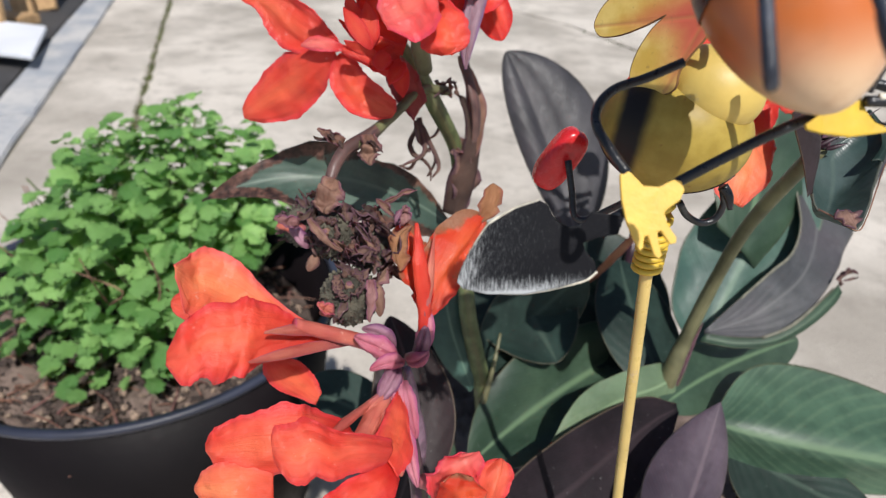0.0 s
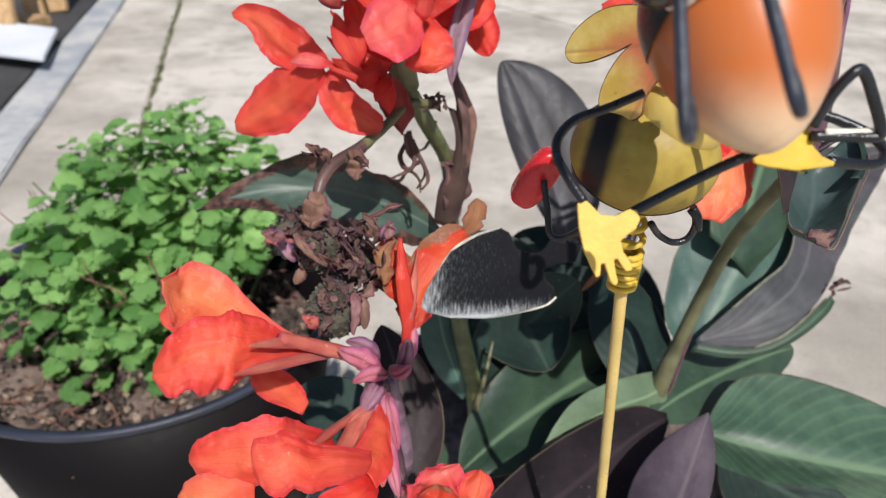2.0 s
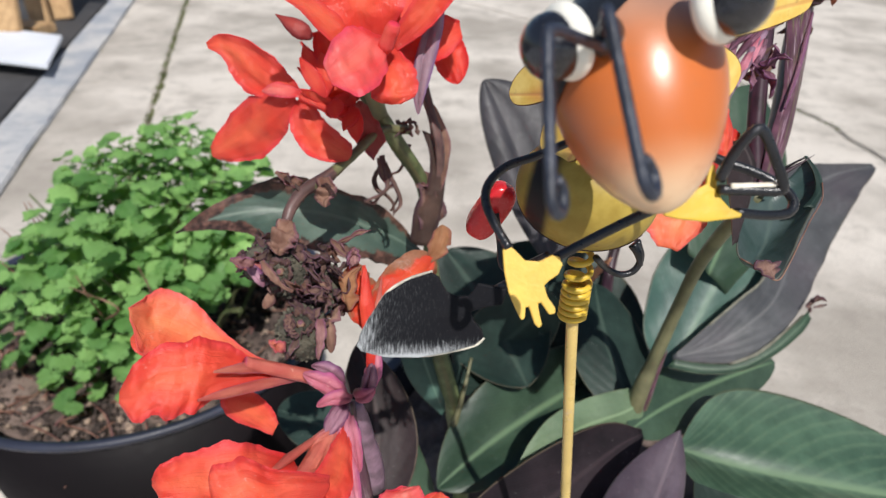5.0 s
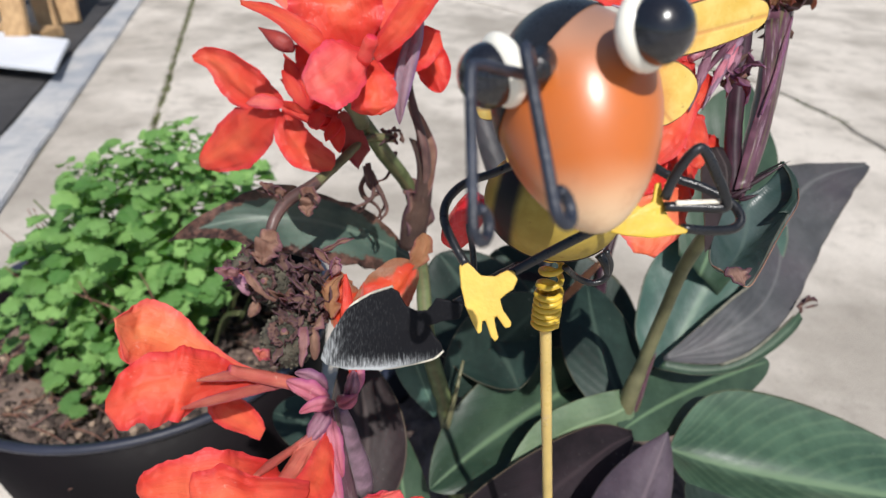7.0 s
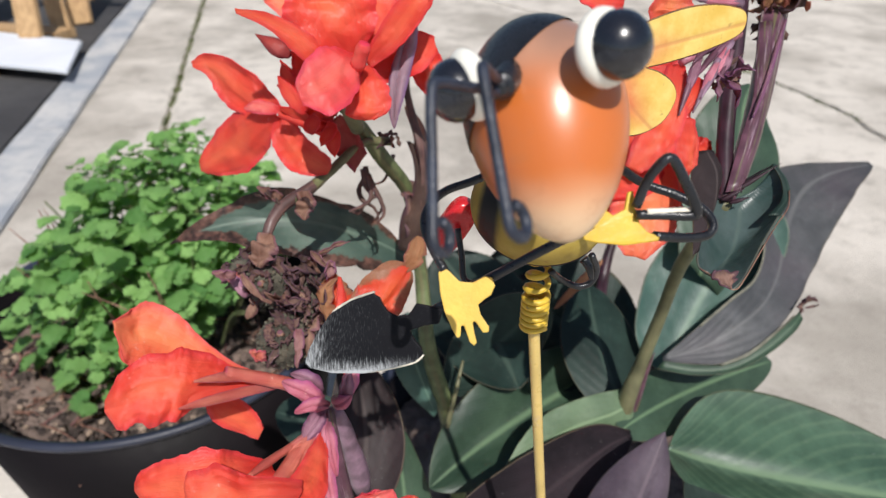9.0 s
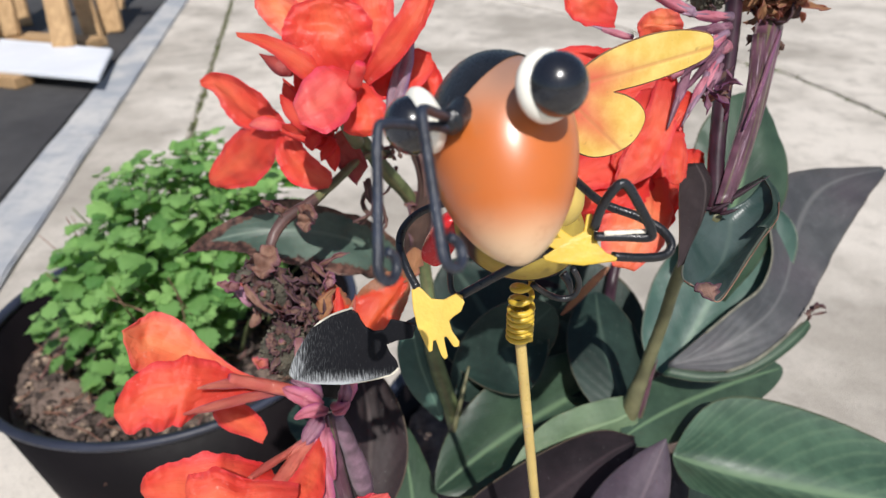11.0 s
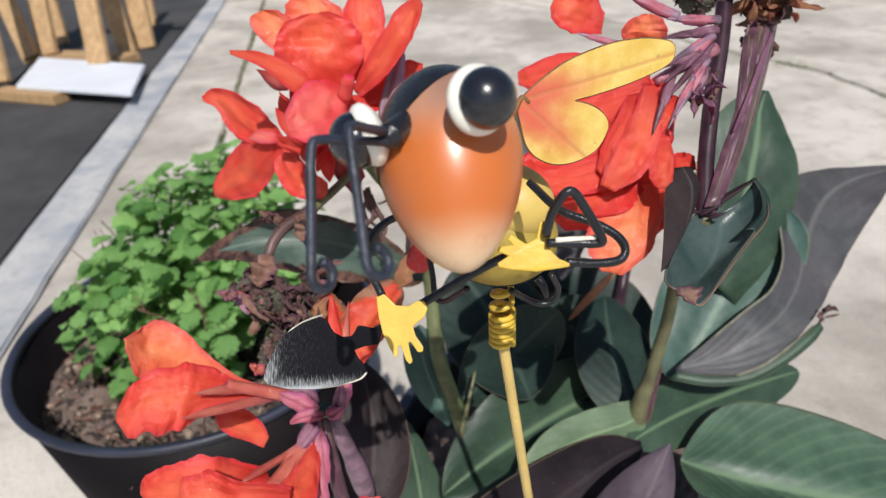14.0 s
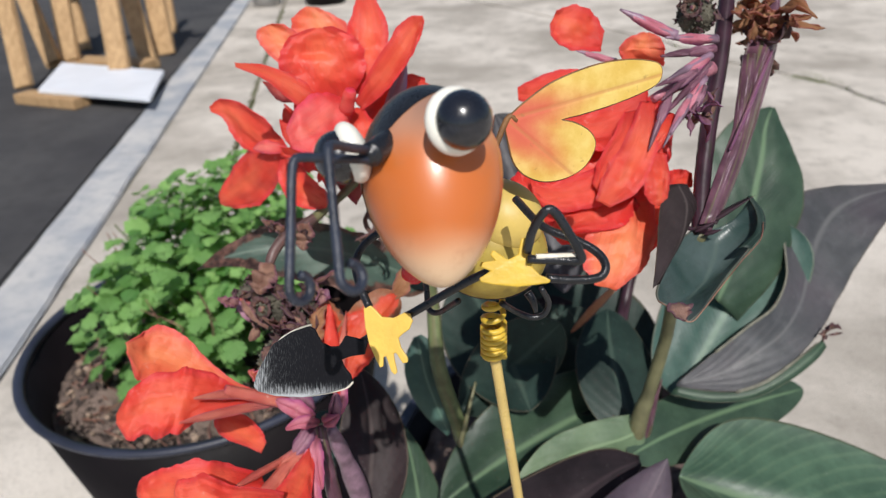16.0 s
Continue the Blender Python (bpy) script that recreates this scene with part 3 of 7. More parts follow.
def ball(at, radii, m=None, seg=24, rings=16, shape=None, bm=None):
    """An ellipsoid; shape(unit point) may deform it; the third axis runs from v=0 to v=1."""
    bm = bm or bmesh.new()
    uv = bm.loops.layers.uv.verify()
    m = m or Matrix()
    grid = []
    for i in range(rings + 1):
        th = math.pi * (i + 0.001) / (rings + 0.002)
        row = []
        for j in range(seg):
            an = 6.28318 * j / seg
            pnt = V((math.sin(th) * math.cos(an), math.sin(th) * math.sin(an), -math.cos(th)))
            vv = (pnt.z + 1) / 2
            if shape:
                pnt = shape(pnt)
            pnt = V((pnt.x * radii[0], pnt.y * radii[1], pnt.z * radii[2]))
            row.append((bm.verts.new(V(at) + m.to_3x3() @ pnt), (j / seg, vv)))
        grid.append(row)
    for a, b in zip(grid, grid[1:]):
        for j in range(seg):
            k = (j + 1) % seg
            quad = (a[j], a[k], b[k], b[j])
            f = bm.faces.new([q[0] for q in quad])
            for lp, q in zip(f.loops, quad):
                lp[uv].uv = q[1]
    bm.faces.new([v[0] for v in grid[0]][::-1]), bm.faces.new([v[0] for v in grid[-1]])
    return bm


def lathe(at, profile, seg=64, bm=None):
    """Turned shape round the vertical through at; profile: (radius, height) pairs, closed into a loop."""
    bm = bm or bmesh.new()
    rings = [[bm.verts.new(V(at) + V((r * math.cos(6.28318 * j / seg), r * math.sin(6.28318 * j / seg), z))) for j in range(seg)] for r, z in profile]
    for a, b in zip(rings, rings[1:]):
        for j in range(seg):
            bm.faces.new((a[j], a[(j + 1) % seg], b[(j + 1) % seg], b[j]))
    return bm


def plate(outline, frame_m, t, bm=None, bend=0.0, unit=0.0):
    """A flat sheet of thickness t from a 2D outline, laid into the plane of frame_m."""
    bm = bm or bmesh.new()
    uv = bm.loops.layers.uv.verify()
    xs, ys = [p[0] for p in outline], [p[1] for p in outline]
    place = lambda x, y, z: frame_m @ V((x, y, z + bend * x * x))
    tops = [bm.verts.new(place(x, y, t / 2)) for x, y in outline]
    lows = [bm.verts.new(place(x, y, -t / 2)) for x, y in outline]
    faces = [bm.faces.new(tops), bm.faces.new(lows[::-1])]
    k = len(outline)
    for i in range(k):
        faces.append(bm.faces.new((tops[i], lows[i], lows[(i + 1) % k], tops[(i + 1) % k])))
    where = {v: outline[i % k] for i, v in enumerate(tops + lows)}
    for f in faces:
        for lp in f.loops:
            x, y = where[lp.vert]
            lp[uv].uv = (x * unit + 0.5, y * unit + 0.5) if unit else ((x - min(xs)) / (max(xs) - min(xs)), (y - min(ys)) / (max(ys) - min(ys)))
    return bm


def axes(at, x, y):
    """A frame at a point whose first axis is x and whose second lies towards y."""
    x = V(x).normalized()
    z = x.cross(V(y)).normalized()
    m = Matrix((x, z.cross(x), z)).transposed().to_4x4()
    m.translation = V(at)
    return m


def box(size, m, bm=None, bevel=0.0):
    b = bmesh.new()
    bmesh.ops.create_cube(b, size=1.0, matrix=m @ Matrix.Diagonal((*size, 1)))
    if bevel:
        bmesh.ops.bevel(b, geom=b.edges[:], offset=bevel, segments=2, affect="EDGES")
    return b


# ---- ground ----
ALONG, ACROSS = V((-0.406, 0.914, 0)), V((0.914, 0.406, 0))


def on_ground(s, t, z=0.0):
    """A place by its offset across and along the line of the kerb."""
    p = ACROSS * s + ALONG * t
    return V((p.x, p.y, z))


def slab(name, corners, thickness, material, label, bevel=0.006, top=0.0):
    bm = bmesh.new()
    up = [bm.verts.new(V((c[0], c[1], top))) for c in corners]
    f = bm.faces.new(up)
    low = bmesh.ops.extrude_face_region(bm, geom=[f])
    bmesh.ops.translate(bm, verts=[v for v in low["geom"] if isinstance(v, bmesh.types.BMVert)], vec=(0, 0, -thickness))
    bmesh.ops.recalc_face_normals(bm, faces=bm.faces)
    rim = [e for e in bm.edges if all(abs(v.co.z - top) < 1e-5 for v in e.verts)]
    bmesh.ops.bevel(bm, geom=rim, offset=bevel, segments=2, affect="EDGES")
    return tagged(part(name, bm, material, smooth=False), label, "", "", "structure")


bm = bmesh.new()
bmesh.ops.create_grid(bm, x_segments=1, y_segments=1, size=400, matrix=Matrix.Translation((0, 0, -0.012)))
ground = tagged(part("ground", bm, EARTH, smooth=False), "bare earth under the yard showing in joints", "ground", "", "structure")


def ragged(a, b, n, amp, seed):
    """A worn, irregular line from a to b."""
    a, b = V(a), V(b)
    side = V((a.y - b.y, b.x - a.x)).normalized()
    return [a.lerp(b, i / n) + side * (amp * noise.noise(V((i * 0.9, seed, 0.3)))) for i in range(n + 1)]


def flat(p):
    return V((p.x, p.y))


crack = []
for a, b in (((-1.6, 6.4), (0.34, 4.36)), ((0.34, 4.36), (0.70, 3.78)), ((0.70, 3.78), (1.10, 3.38)), ((1.10, 3.38), (1.30, 2.90)), ((1.30, 2.90), (1.42, 2.15)), ((1.42, 2.15), (2.6, 0.2)), ((2.6, 0.2), (3.0, -4.0))):
    crack += ragged(a, b, 6, 0.03, 3.7)[:-1]
near_edge = [*ragged(flat(on_ground(-0.283, -6.0)), flat(on_ground(-0.283, 1.0)), 8, 0.01, 1.5)[:-1], *ragged(flat(on_ground(-0.283, 1.0)), flat(on_ground(-0.283, 7.3)), 90, 0.016, 2.5)]
slab("pavement_1", [*near_edge, *crack, V((3.0, -6.5))], 0.1, CONCRETE, "large pale weathered concrete yard slab")
slab("pavement_2", [*[p + V((0.014, 0.020)) for p in crack][::-1], V((-2.4, 7.4)), V((-2.0, 30)), V((30, 30)), V((30, -7)), V((3.05, -7))], 0.1, CONCRETE, "further pale concrete yard slab behind a mossy crack")
slab("pavement_3", [flat(on_ground(s, t)) for s, t in ((-0.634, -6), (-0.634, 14), (-0.305, 14), (-0.305, -6))], 0.1, CONCRETE, "narrow strip of pale concrete along the kerb")
slab("pavement_4", [flat(on_ground(s, t)) for s, t in ((-0.285, 7.35), (-0.285, 30), (0.6, 30), (0.35, 7.5))], 0.1, CONCRETE, "pale concrete slab in the far part of the yard")
for i in range(14):
    lo, hi = -6.4 + i * 1.5, -4.908 + i * 1.5
    edges = [*ragged(flat(on_ground(-0.80, lo)), flat(on_ground(-0.80, hi)), 14, 0.006, i + 0.5), *ragged(flat(on_ground(-0.640, hi)), flat(on_ground(-0.640, lo)), 14, 0.006, i + 7.5)]
    slab("kerb", edges, 0.15, KERB, "weathered pale grey concrete kerb stone", 0.006, 0.004)
slab("road", [flat(on_ground(s, t)) for s, t in ((-14, 1.60), (-14, 30), (-0.806, 30), (-0.806, 1.60))], 0.1, ASPHALT, "dark asphalt surface beside the kerb")
slab("pavement_5", [flat(on_ground(s, t)) for s, t in ((-14, -8), (-14, 1.59), (-0.806, 1.59), (-0.806, -8))], 0.1, KERB, "grey concrete apron beside the kerb")


def tufts(name, spots, label, tall=0.02, n=26):
    bm = bmesh.new()
    rnd = random.Random(5)
    for x, y in spots:
        for _ in range(n):
            a = rnd.uniform(0, 6.283)
            o = V((x + rnd.gauss(0, 0.010), y + rnd.gauss(0, 0.035), -0.012))
            d = V((math.cos(a), math.sin(a), 0))
            h = rnd.uniform(0.4, 1) * tall
            w = V((-d.y, d.x, 0)) * 0.0016
            vs = [bm.verts.new(o - w), bm.verts.new(o + w), bm.verts.new(o + w * 0.6 + d * h * 0.4 + V((0, 0, h * 0.8))), bm.verts.new(o + d * h + V((0, 0, h)))]
            bm.faces.new(vs[:3]), bm.faces.new((vs[0], vs[2], vs[3]))
    return tagged(part(name, bm, MOSS, smooth=False), label, "moss", "", "stuff")


rm = random.Random(3)
tufts("joint_moss", [(0.87 + 0.26 * rm.random(), 3.48 - 0.05 * rm.random()) for _ in range(26)] + [(0.96 + 0.13 * rm.random(), 3.57 - 0.1 * rm.random()) for _ in range(14)] + [(p.x + 0.008, p.y + 0.01) for p in crack[8:26]] + [flat(on_ground(-0.295, 1.6 + 0.07 * i + 0.04 * math.sin(i * 2.3))) for i in range(66)], "low green moss and weeds growing in slab joints", 0.016)

# ---- timber stand and board on the asphalt ----
stand = thing("timber_stand", (-3.0, 3.6, 0), "raw pine timber trestle standing on dark asphalt", "trestle")


def plank(name, a, b, w, t, parent, face=(0, -1, 0)):
    a, b = V(a), V(b)
    m = axes((a + b) / 2, b - a, V(face).cross(b - a))
    return part(name, box(((b - a).length, w, t), m, bevel=0.004), WOOD, parent, smooth=False)


for a, b, w in (((-2.878, 2.781, 0.05), (-3.017, 2.976, 0.455), 0.091), ((-3.177, 3.307, 0.05), (-3.366, 3.449, 0.387), 0.102), ((-3.105, 3.368, 0.05), (-3.197, 3.528, 0.374), 0.113),
                ((-3.449, 3.876, 0.0), (-3.543, 3.995, 0.306), 0.07), ((-2.535, 3.106, 0.06), (-2.639, 3.281, 0.406), 0.116), ((-2.735, 3.595, 0.0), (-2.859, 3.726, 0.341), 0.109),
                ((-2.723, 3.757, 0.0), (-2.80, 3.886, 0.316), 0.126), ((-3.173, 4.486, 0.0), (-3.216, 4.567, 0.218), 0.064)):
    plank("upright", a, V(a) + (V(b) - V(a)) * 2.2, w, 0.04, stand, (0.2, -1, 0.2))
plank("foot_rail", (-2.82, 2.70, 0.026), (-2.40, 2.64, 0.026), 0.10, 0.05, stand, (0, 0, 1))
plank("foot_rail", (-3.30, 3.44, 0.026), (-2.55, 3.38, 0.026), 0.16, 0.05, stand, (0, 0, 1))
plank("cross_rail", (-3.6, 3.62, 0.80), (-2.60, 3.80, 0.80), 0.12, 0.04, stand, (0, -1, 0))
bm = bmesh.new()
f = bm.faces.new([bm.verts.new(V((*c, 0.074))) for c in ((-2.689, 2.681), (-1.962, 2.592), (-2.249, 3.10), (-3.043, 3.231))])
low = bmesh.ops.extrude_face_region(bm, geom=[f])
bmesh.ops.translate(bm, verts=[v for v in low["geom"] if isinstance(v, bmesh.types.BMVert)], vec=(0, 0, -0.022))
bmesh.ops.bevel(bm, geom=bm.edges[:], offset=0.004, segments=2, affect="EDGES")
tagged(part("white_board", bm, CARD, smooth=False), "white flat board lying on the trestle foot", "board")
for i, (x, y, w, h) in enumerate(((-3.05, 5.75, 0.28, 0.3), (-2.50, 5.85, 0.42, 0.26))):
    tagged(part("storage_tub", lathe((x, y, 0), [(0, 0.002), (w * 0.42, 0.002), (w * 0.5, h), (w * 0.47, h), (w * 0.40, 0.02), (0, 0.02)], 24), (KERB, POT)[i]), ("grey", "dark")[i] + " round tub far across the concrete yard", "tub")


# ---- pots ----
def pot(at, r, h, label):
    """Tapered plastic pot with a thin rolled lip."""
    lip_h = 0.011
    wall = [(0.001, 0.0), (r * 0.74, 0.0), (r * 0.76, 0.006), (r - 0.006, h - lip_h), (r - 0.010, h - lip_h), (r * 0.72, 0.02), (0.001, 0.02)]
    lip = [(r - 0.009, h - lip_h), (r - 0.003, h - lip_h), (r, h - 0.007), (r + 0.001, h - 0.003), (r - 0.001, h), (r - 0.006, h), (r - 0.010, h - 0.002), (r - 0.011, h - 0.006), (r - 0.011, h - lip_h), (r - 0.009, h - lip_h)]
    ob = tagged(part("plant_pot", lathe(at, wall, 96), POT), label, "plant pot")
    part("rim", lathe(at, lip, 96), POT_RIM_SHEEN, ob, "rolled plastic rim")
    return ob


def sunk(at, r, p, slope):
    """A place on the soil, which has settled on the sunny side of the pot."""
    q = max(0.0, (p.x - at[0]) / r)
    return V((p.x - 0.05 * r * q * q * (slope > 0), p.y, p.z - slope * q ** 1.5))


def soil(at, r, label, seed, slope=0.0):
    bm = bmesh.new()
    seg, rings = 150, 60
    prev = None
    centre = bm.verts.new(V(at))
    for i in range(1, rings + 1):
        rr = r * i / rings
        row = []
        for j in range(seg):
            p = V(at) + V((rr * math.cos(6.28318 * j / seg), rr * math.sin(6.28318 * j / seg), 0))
            p.z += 0.014 * noise.noise(V((p.x * 14, p.y * 14, seed))) + 0.009 * noise.noise(V((p.x * 55, p.y * 55, seed))) + 0.008 * noise.noise(V((p.x * 140, p.y * 140, seed)))
            row.append(bm.verts.new(sunk(at, r, p, slope)))
        for j in range(seg):
            k = (j + 1) % seg
            bm.faces.new((centre, row[j], row[k]) if prev is None else (prev[j], row[j], row[k], prev[k]))
        prev = row
    return tagged(part("potting_soil", bm, SOIL), label, "soil", "", "stuff")


HERB_AT = V((-0.387, 0.710, 0.0))
pot(HERB_AT, 0.239, 0.354, "wide black plastic pot holding a green herb")
soil(HERB_AT + V((0, 0, 0.280)), 0.216, "dark crumbly soil with dry twigs in the herb pot", 2.0, 0.06)
CANNA_AT = V((0.125, 0.585, 0.0))
pot(CANNA_AT, 0.20, 0.345, "round black plastic pot holding the cannas")
soil(CANNA_AT + V((0, 0, 0.300)), 0.175, "dark soil in the canna pot", 5.0)


def litter(at, r, z, count, label):
    """Dry twigs and crumbs lying on the soil."""
    rnd = random.Random(8)
    bm = bmesh.new()
    for _ in range(count):
        a, d = rnd.uniform(0, 6.283), r * math.sqrt(rnd.random())
        o = sunk(at, r, V((at[0] + d * math.cos(a), at[1] + d * math.sin(a), z + 0.006)), 0.06)
        b = rnd.uniform(0, 6.283)
        ln = rnd.uniform(0.008, 0.035)
        e = o + V((math.cos(b) * ln, math.sin(b) * ln, rnd.uniform(-0.002, 0.006)))
        if _ % 7 == 0:
            e = o + (e - o) * 2.2
        tube([o, o.lerp(e, 0.5) + V((rnd.gauss(0, 0.003), rnd.gauss(0, 0.003), 0.002)), e], [0.0013, 0.0011, 0.0006], 5, 3, bm=bm)
    return tagged(part("dry_twigs", bm, DRY_PALE), label, "twigs", "", "stuff")


def clods(name, material, at, r, z, count, label, seed=17):
    """Loose crumbs of soil and bark."""
    rnd = random.Random(seed)
    bm = bmesh.new()
    for k in range(count):
        a, d = rnd.uniform(0, 6.283), r * math.sqrt(rnd.random())
        s = rnd.uniform(0.0014, 0.0062)
        ball(sunk(at, r, V((at[0] + d * math.cos(a), at[1] + d * math.sin(a), z + s * 0.5)), 0.06), (s, s * rnd.uniform(0.6, 1), s * rnd.uniform(0.5, 0.8)), Matrix.Rotation(a * 3, 4, "Z"), 6, 4, lambda p: p * (1 + 0.5 * noise.noise(p * 2 + V((k, 0, 0)))), bm=bm)
    return tagged(part(name, bm, material, smooth=False), label, "soil", "", "stuff")


clods("soil_crumbs", SOIL, HERB_AT, 0.206, 0.281, 1300, "loose brown crumbs of soil")
clods("humus_crumbs", HUMUS, HERB_AT, 0.206, 0.283, 1500, "dark damp crumbs of humus", 18)
clods("bark_crumbs", BARK, HERB_AT, 0.206, 0.285, 420, "pale dry bits of bark on the soil", 19)
litter(HERB_AT, 0.206, 0.285, 230, "dry straw-coloured twigs lying on the pot soil")


# ---- herb ----
def herb_leaf_mesh(name, seed, folded):
    rnd = random.Random(seed)
    bm = bmesh.new()
    uv = bm.loops.layers.uv.new("UVMap")
    edge = []
    lobes = 5
    for i in range(61):
        a = -math.pi + 6.28318 * i / 60
        r = 0.5 * (0.82 + 0.18 * math.cos(a)) * (1 + 0.30 * abs(math.sin(a * lobes)) - 0.14)
        edge.append((r * math.sin(a) * 0.96, 0.40 - r * math.cos(a + math.pi) * 1.05))
    z = lambda x, y: folded * abs(x) - 0.30 * (y - 0.35) ** 2 + 0.05 * math.sin(9 * y + seed) * abs(x) * 2
    mid = [bm.verts.new(V((0, 0.02 + 0.88 * k / 6, z(0, 0.02 + 0.88 * k / 6)))) for k in range(7)]
    for sgn in (-1, 1):
        pts = [p for p in edge if p[0] * sgn >= -1e-6]
        pts.sort(key=lambda p: p[1])
        ring = [bm.verts.new(V((x, y, z(x, y)))) for x, y in pts]
        half = [bm.verts.new(V((x * 0.52, y * 0.9 + 0.04, z(x * 0.52, y) + 0.02))) for x, y in pts[::2]]
        for lo, hi in ((mid, half), (half, ring)):
            i = j = 0
            while i < len(lo) - 1 or j < len(hi) - 1:
                if j == len(hi) - 1 or (i < len(lo) - 1 and lo[i + 1].co.y <= hi[j + 1].co.y):
                    tri = (lo[i], lo[i + 1], hi[j])
                    i += 1
                else:
                    tri = (lo[i], hi[j + 1], hi[j])
                    j += 1
                try:
                    bm.faces.new(tri if sgn > 0 else tri[::-1])
                except ValueError:
                    pass
    bm.normal_update()
    for f in bm.faces:
        for lp in f.loops:
            lp[uv].uv = (lp.vert.co.x * 0.95 + 0.5, lp.vert.co.y)
    bmesh.ops.remove_doubles(bm, verts=bm.verts, dist=1e-4)
    me = bpy.data.meshes.new(name)
    bm.to_mesh(me)
    bm.free()
    me.materials.append(HERB)
    me.polygons.foreach_set("use_smooth", [True] * len(me.polygons))
    return me


herb = thing("herb_plant", HERB_AT + V((0, 0, 0.31)), "bushy bright green herb with scalloped leaves in a pot", "herb plant")
rnd = random.Random(21)
forms = [herb_leaf_mesh("herb_leaf", s, f) for s, f in ((1, 0.18), (2, 0.30), (3, 0.08), (4, 0.24))]
spots = []
MOUND, SPREAD = V((-0.362, 0.735, 0.300)), V((0.200, 0.165, 0.275))
for i in range(1700):
    az, up = rnd.uniform(0, 6.283), rnd.random() ** 0.66
    el = math.asin(min(1, up)) if up < 1 else 1.57
    d = V((math.cos(az) * math.cos(el), math.sin(az) * math.cos(el), math.sin(el)))
    lump = 1.0 + (0.26 if up < 0.85 else 0.12) * noise.noise(V((d.x * 2.3, d.y * 2.3, d.z * 2.3 + 4)))
    depth = rnd.uniform(0.72, 1.0) if i % 3 else rnd.uniform(0.45, 0.8)
    p = MOUND + V((d.x * SPREAD.x, d.y * SPREAD.y, d.z * SPREAD.z)) * lump * depth
    p += V((0.02, 0.03, 0)) * max(0.0, (p.z - 0.42) / 0.15)
    if p.x - HERB_AT.x > 0.085 and p.z < 0.375 + 0.9 * (p.x - HERB_AT.x - 0.085):
        continue
    spots.append((p, d, rnd.uniform(0.017, 0.033) * (0.72 if up > 0.9 else 1)))
for top in ((-0.3405, 0.7885, 0.5753), (-0.3600, 0.7750, 0.5558), (-0.3206, 0.7780, 0.5546), (-0.3946, 0.7641, 0.5431), (-0.4325, 0.7529, 0.5302), (-0.2949, 0.7899, 0.5315)):
    for k in range(34):
        o = V(top) + V((rnd.gauss(0, 0.013), rnd.gauss(0, 0.012), -0.055 * rnd.random()))
        d = V((rnd.gauss(0, 1), rnd.gauss(0, 1), 0.9)).normalized()
        spots.append((o, d, rnd.uniform(0.010, 0.017)))
spots.sort(key=lambda s: s[0].y - 0.5 * s[0].z)
for i in range(26):
    az, rr = rnd.uniform(0, 6.283), rnd.uniform(0.02, 0.10)
    foot = MOUND + V((math.cos(az) * rr, math.sin(az) * rr * 0.8, 0.012))
    top = MOUND + V((math.cos(az) * rr * 2.0, math.sin(az) * rr * 1.7, rnd.uniform(0.10, 0.19)))
    part("shoot", tube([foot, foot.lerp(top, 0.5) + V((0, 0, 0.02)), top], [0.0026, 0.002, 0.0012], 6, 5), STEM_GREEN, herb)
for top in ((-0.3405, 0.7885, 0.5753), (-0.3600, 0.7750, 0.5558), (-0.3206, 0.7780, 0.5546), (-0.3946, 0.7641, 0.5431), (-0.4325, 0.7529, 0.5302), (-0.2949, 0.7899, 0.5315)):
    part("shoot", tube([MOUND + V((0, 0, 0.06)), (MOUND + V(top)) / 2 + V((0.004, 0, 0.01)), top], [0.0026, 0.002, 0.0012], 6, 5), STEM_GREEN, herb)
for k in range(16):
    az = rnd.uniform(2.6, 5.2)
    foot = MOUND + V((math.cos(az) * 0.15, math.sin(az) * 0.12, 0.01 + 0.10 * rnd.random()))
    part("dead_stalk", tube([foot, foot + V((rnd.gauss(0, 0.012), -0.012, 0.03)), foot + V((rnd.gauss(0, 0.03), -0.02, 0.05 + 0.04 * rnd.random()))], [0.0013, 0.001, 0.0006], 5, 4), DRY_PALE, herb)
rest = bmesh.new()
for i, (p, d, size) in enumerate(spots):
    out = V((d.x, d.y, 0.0)).normalized() if abs(d.z) < 0.98 else V((rnd.gauss(0, 1), rnd.gauss(0, 1), 0)).normalized()
    droop = rnd.uniform(-0.75, 0.1) * (1.1 - 0.5 * d.z)
    spin = Matrix.Rotation(rnd.gauss(0, 0.6), 3, "Z")
    ahead = spin @ out + V((0, 0, droop))
    m = axes(p, ahead.cross(V((0, 0, 1))), ahead) @ Matrix.Rotation(rnd.gauss(0, 0.28), 4, "Y") @ Matrix.Scale(size, 4)
    me = forms[i % 4]
    if i < 300:
        ob = new("leaf", me)
        ob.parent = herb
        ob.matrix_parent_inverse = Matrix.Translation(herb.location).inverted()
        ob.matrix_basis = m
    else:
        seg = bmesh.new()
        seg.from_mesh(me)
        seg.transform(m)
        tmp = bpy.data.meshes.new("tmp")
        seg.to_mesh(tmp)
        seg.free()
        rest.from_mesh(tmp)
        bpy.data.meshes.remove(tmp)
inner = part("inner_leaves", rest, HERB, herb)
tagged(inner, "dense further leaves", "", "", "stuff")


# ---- cannas ----
def leaf(plant, material, pts, label="", **k):
    return thick(part("leaf", blade(*pts, **k), material, plant, label), 0.0007)


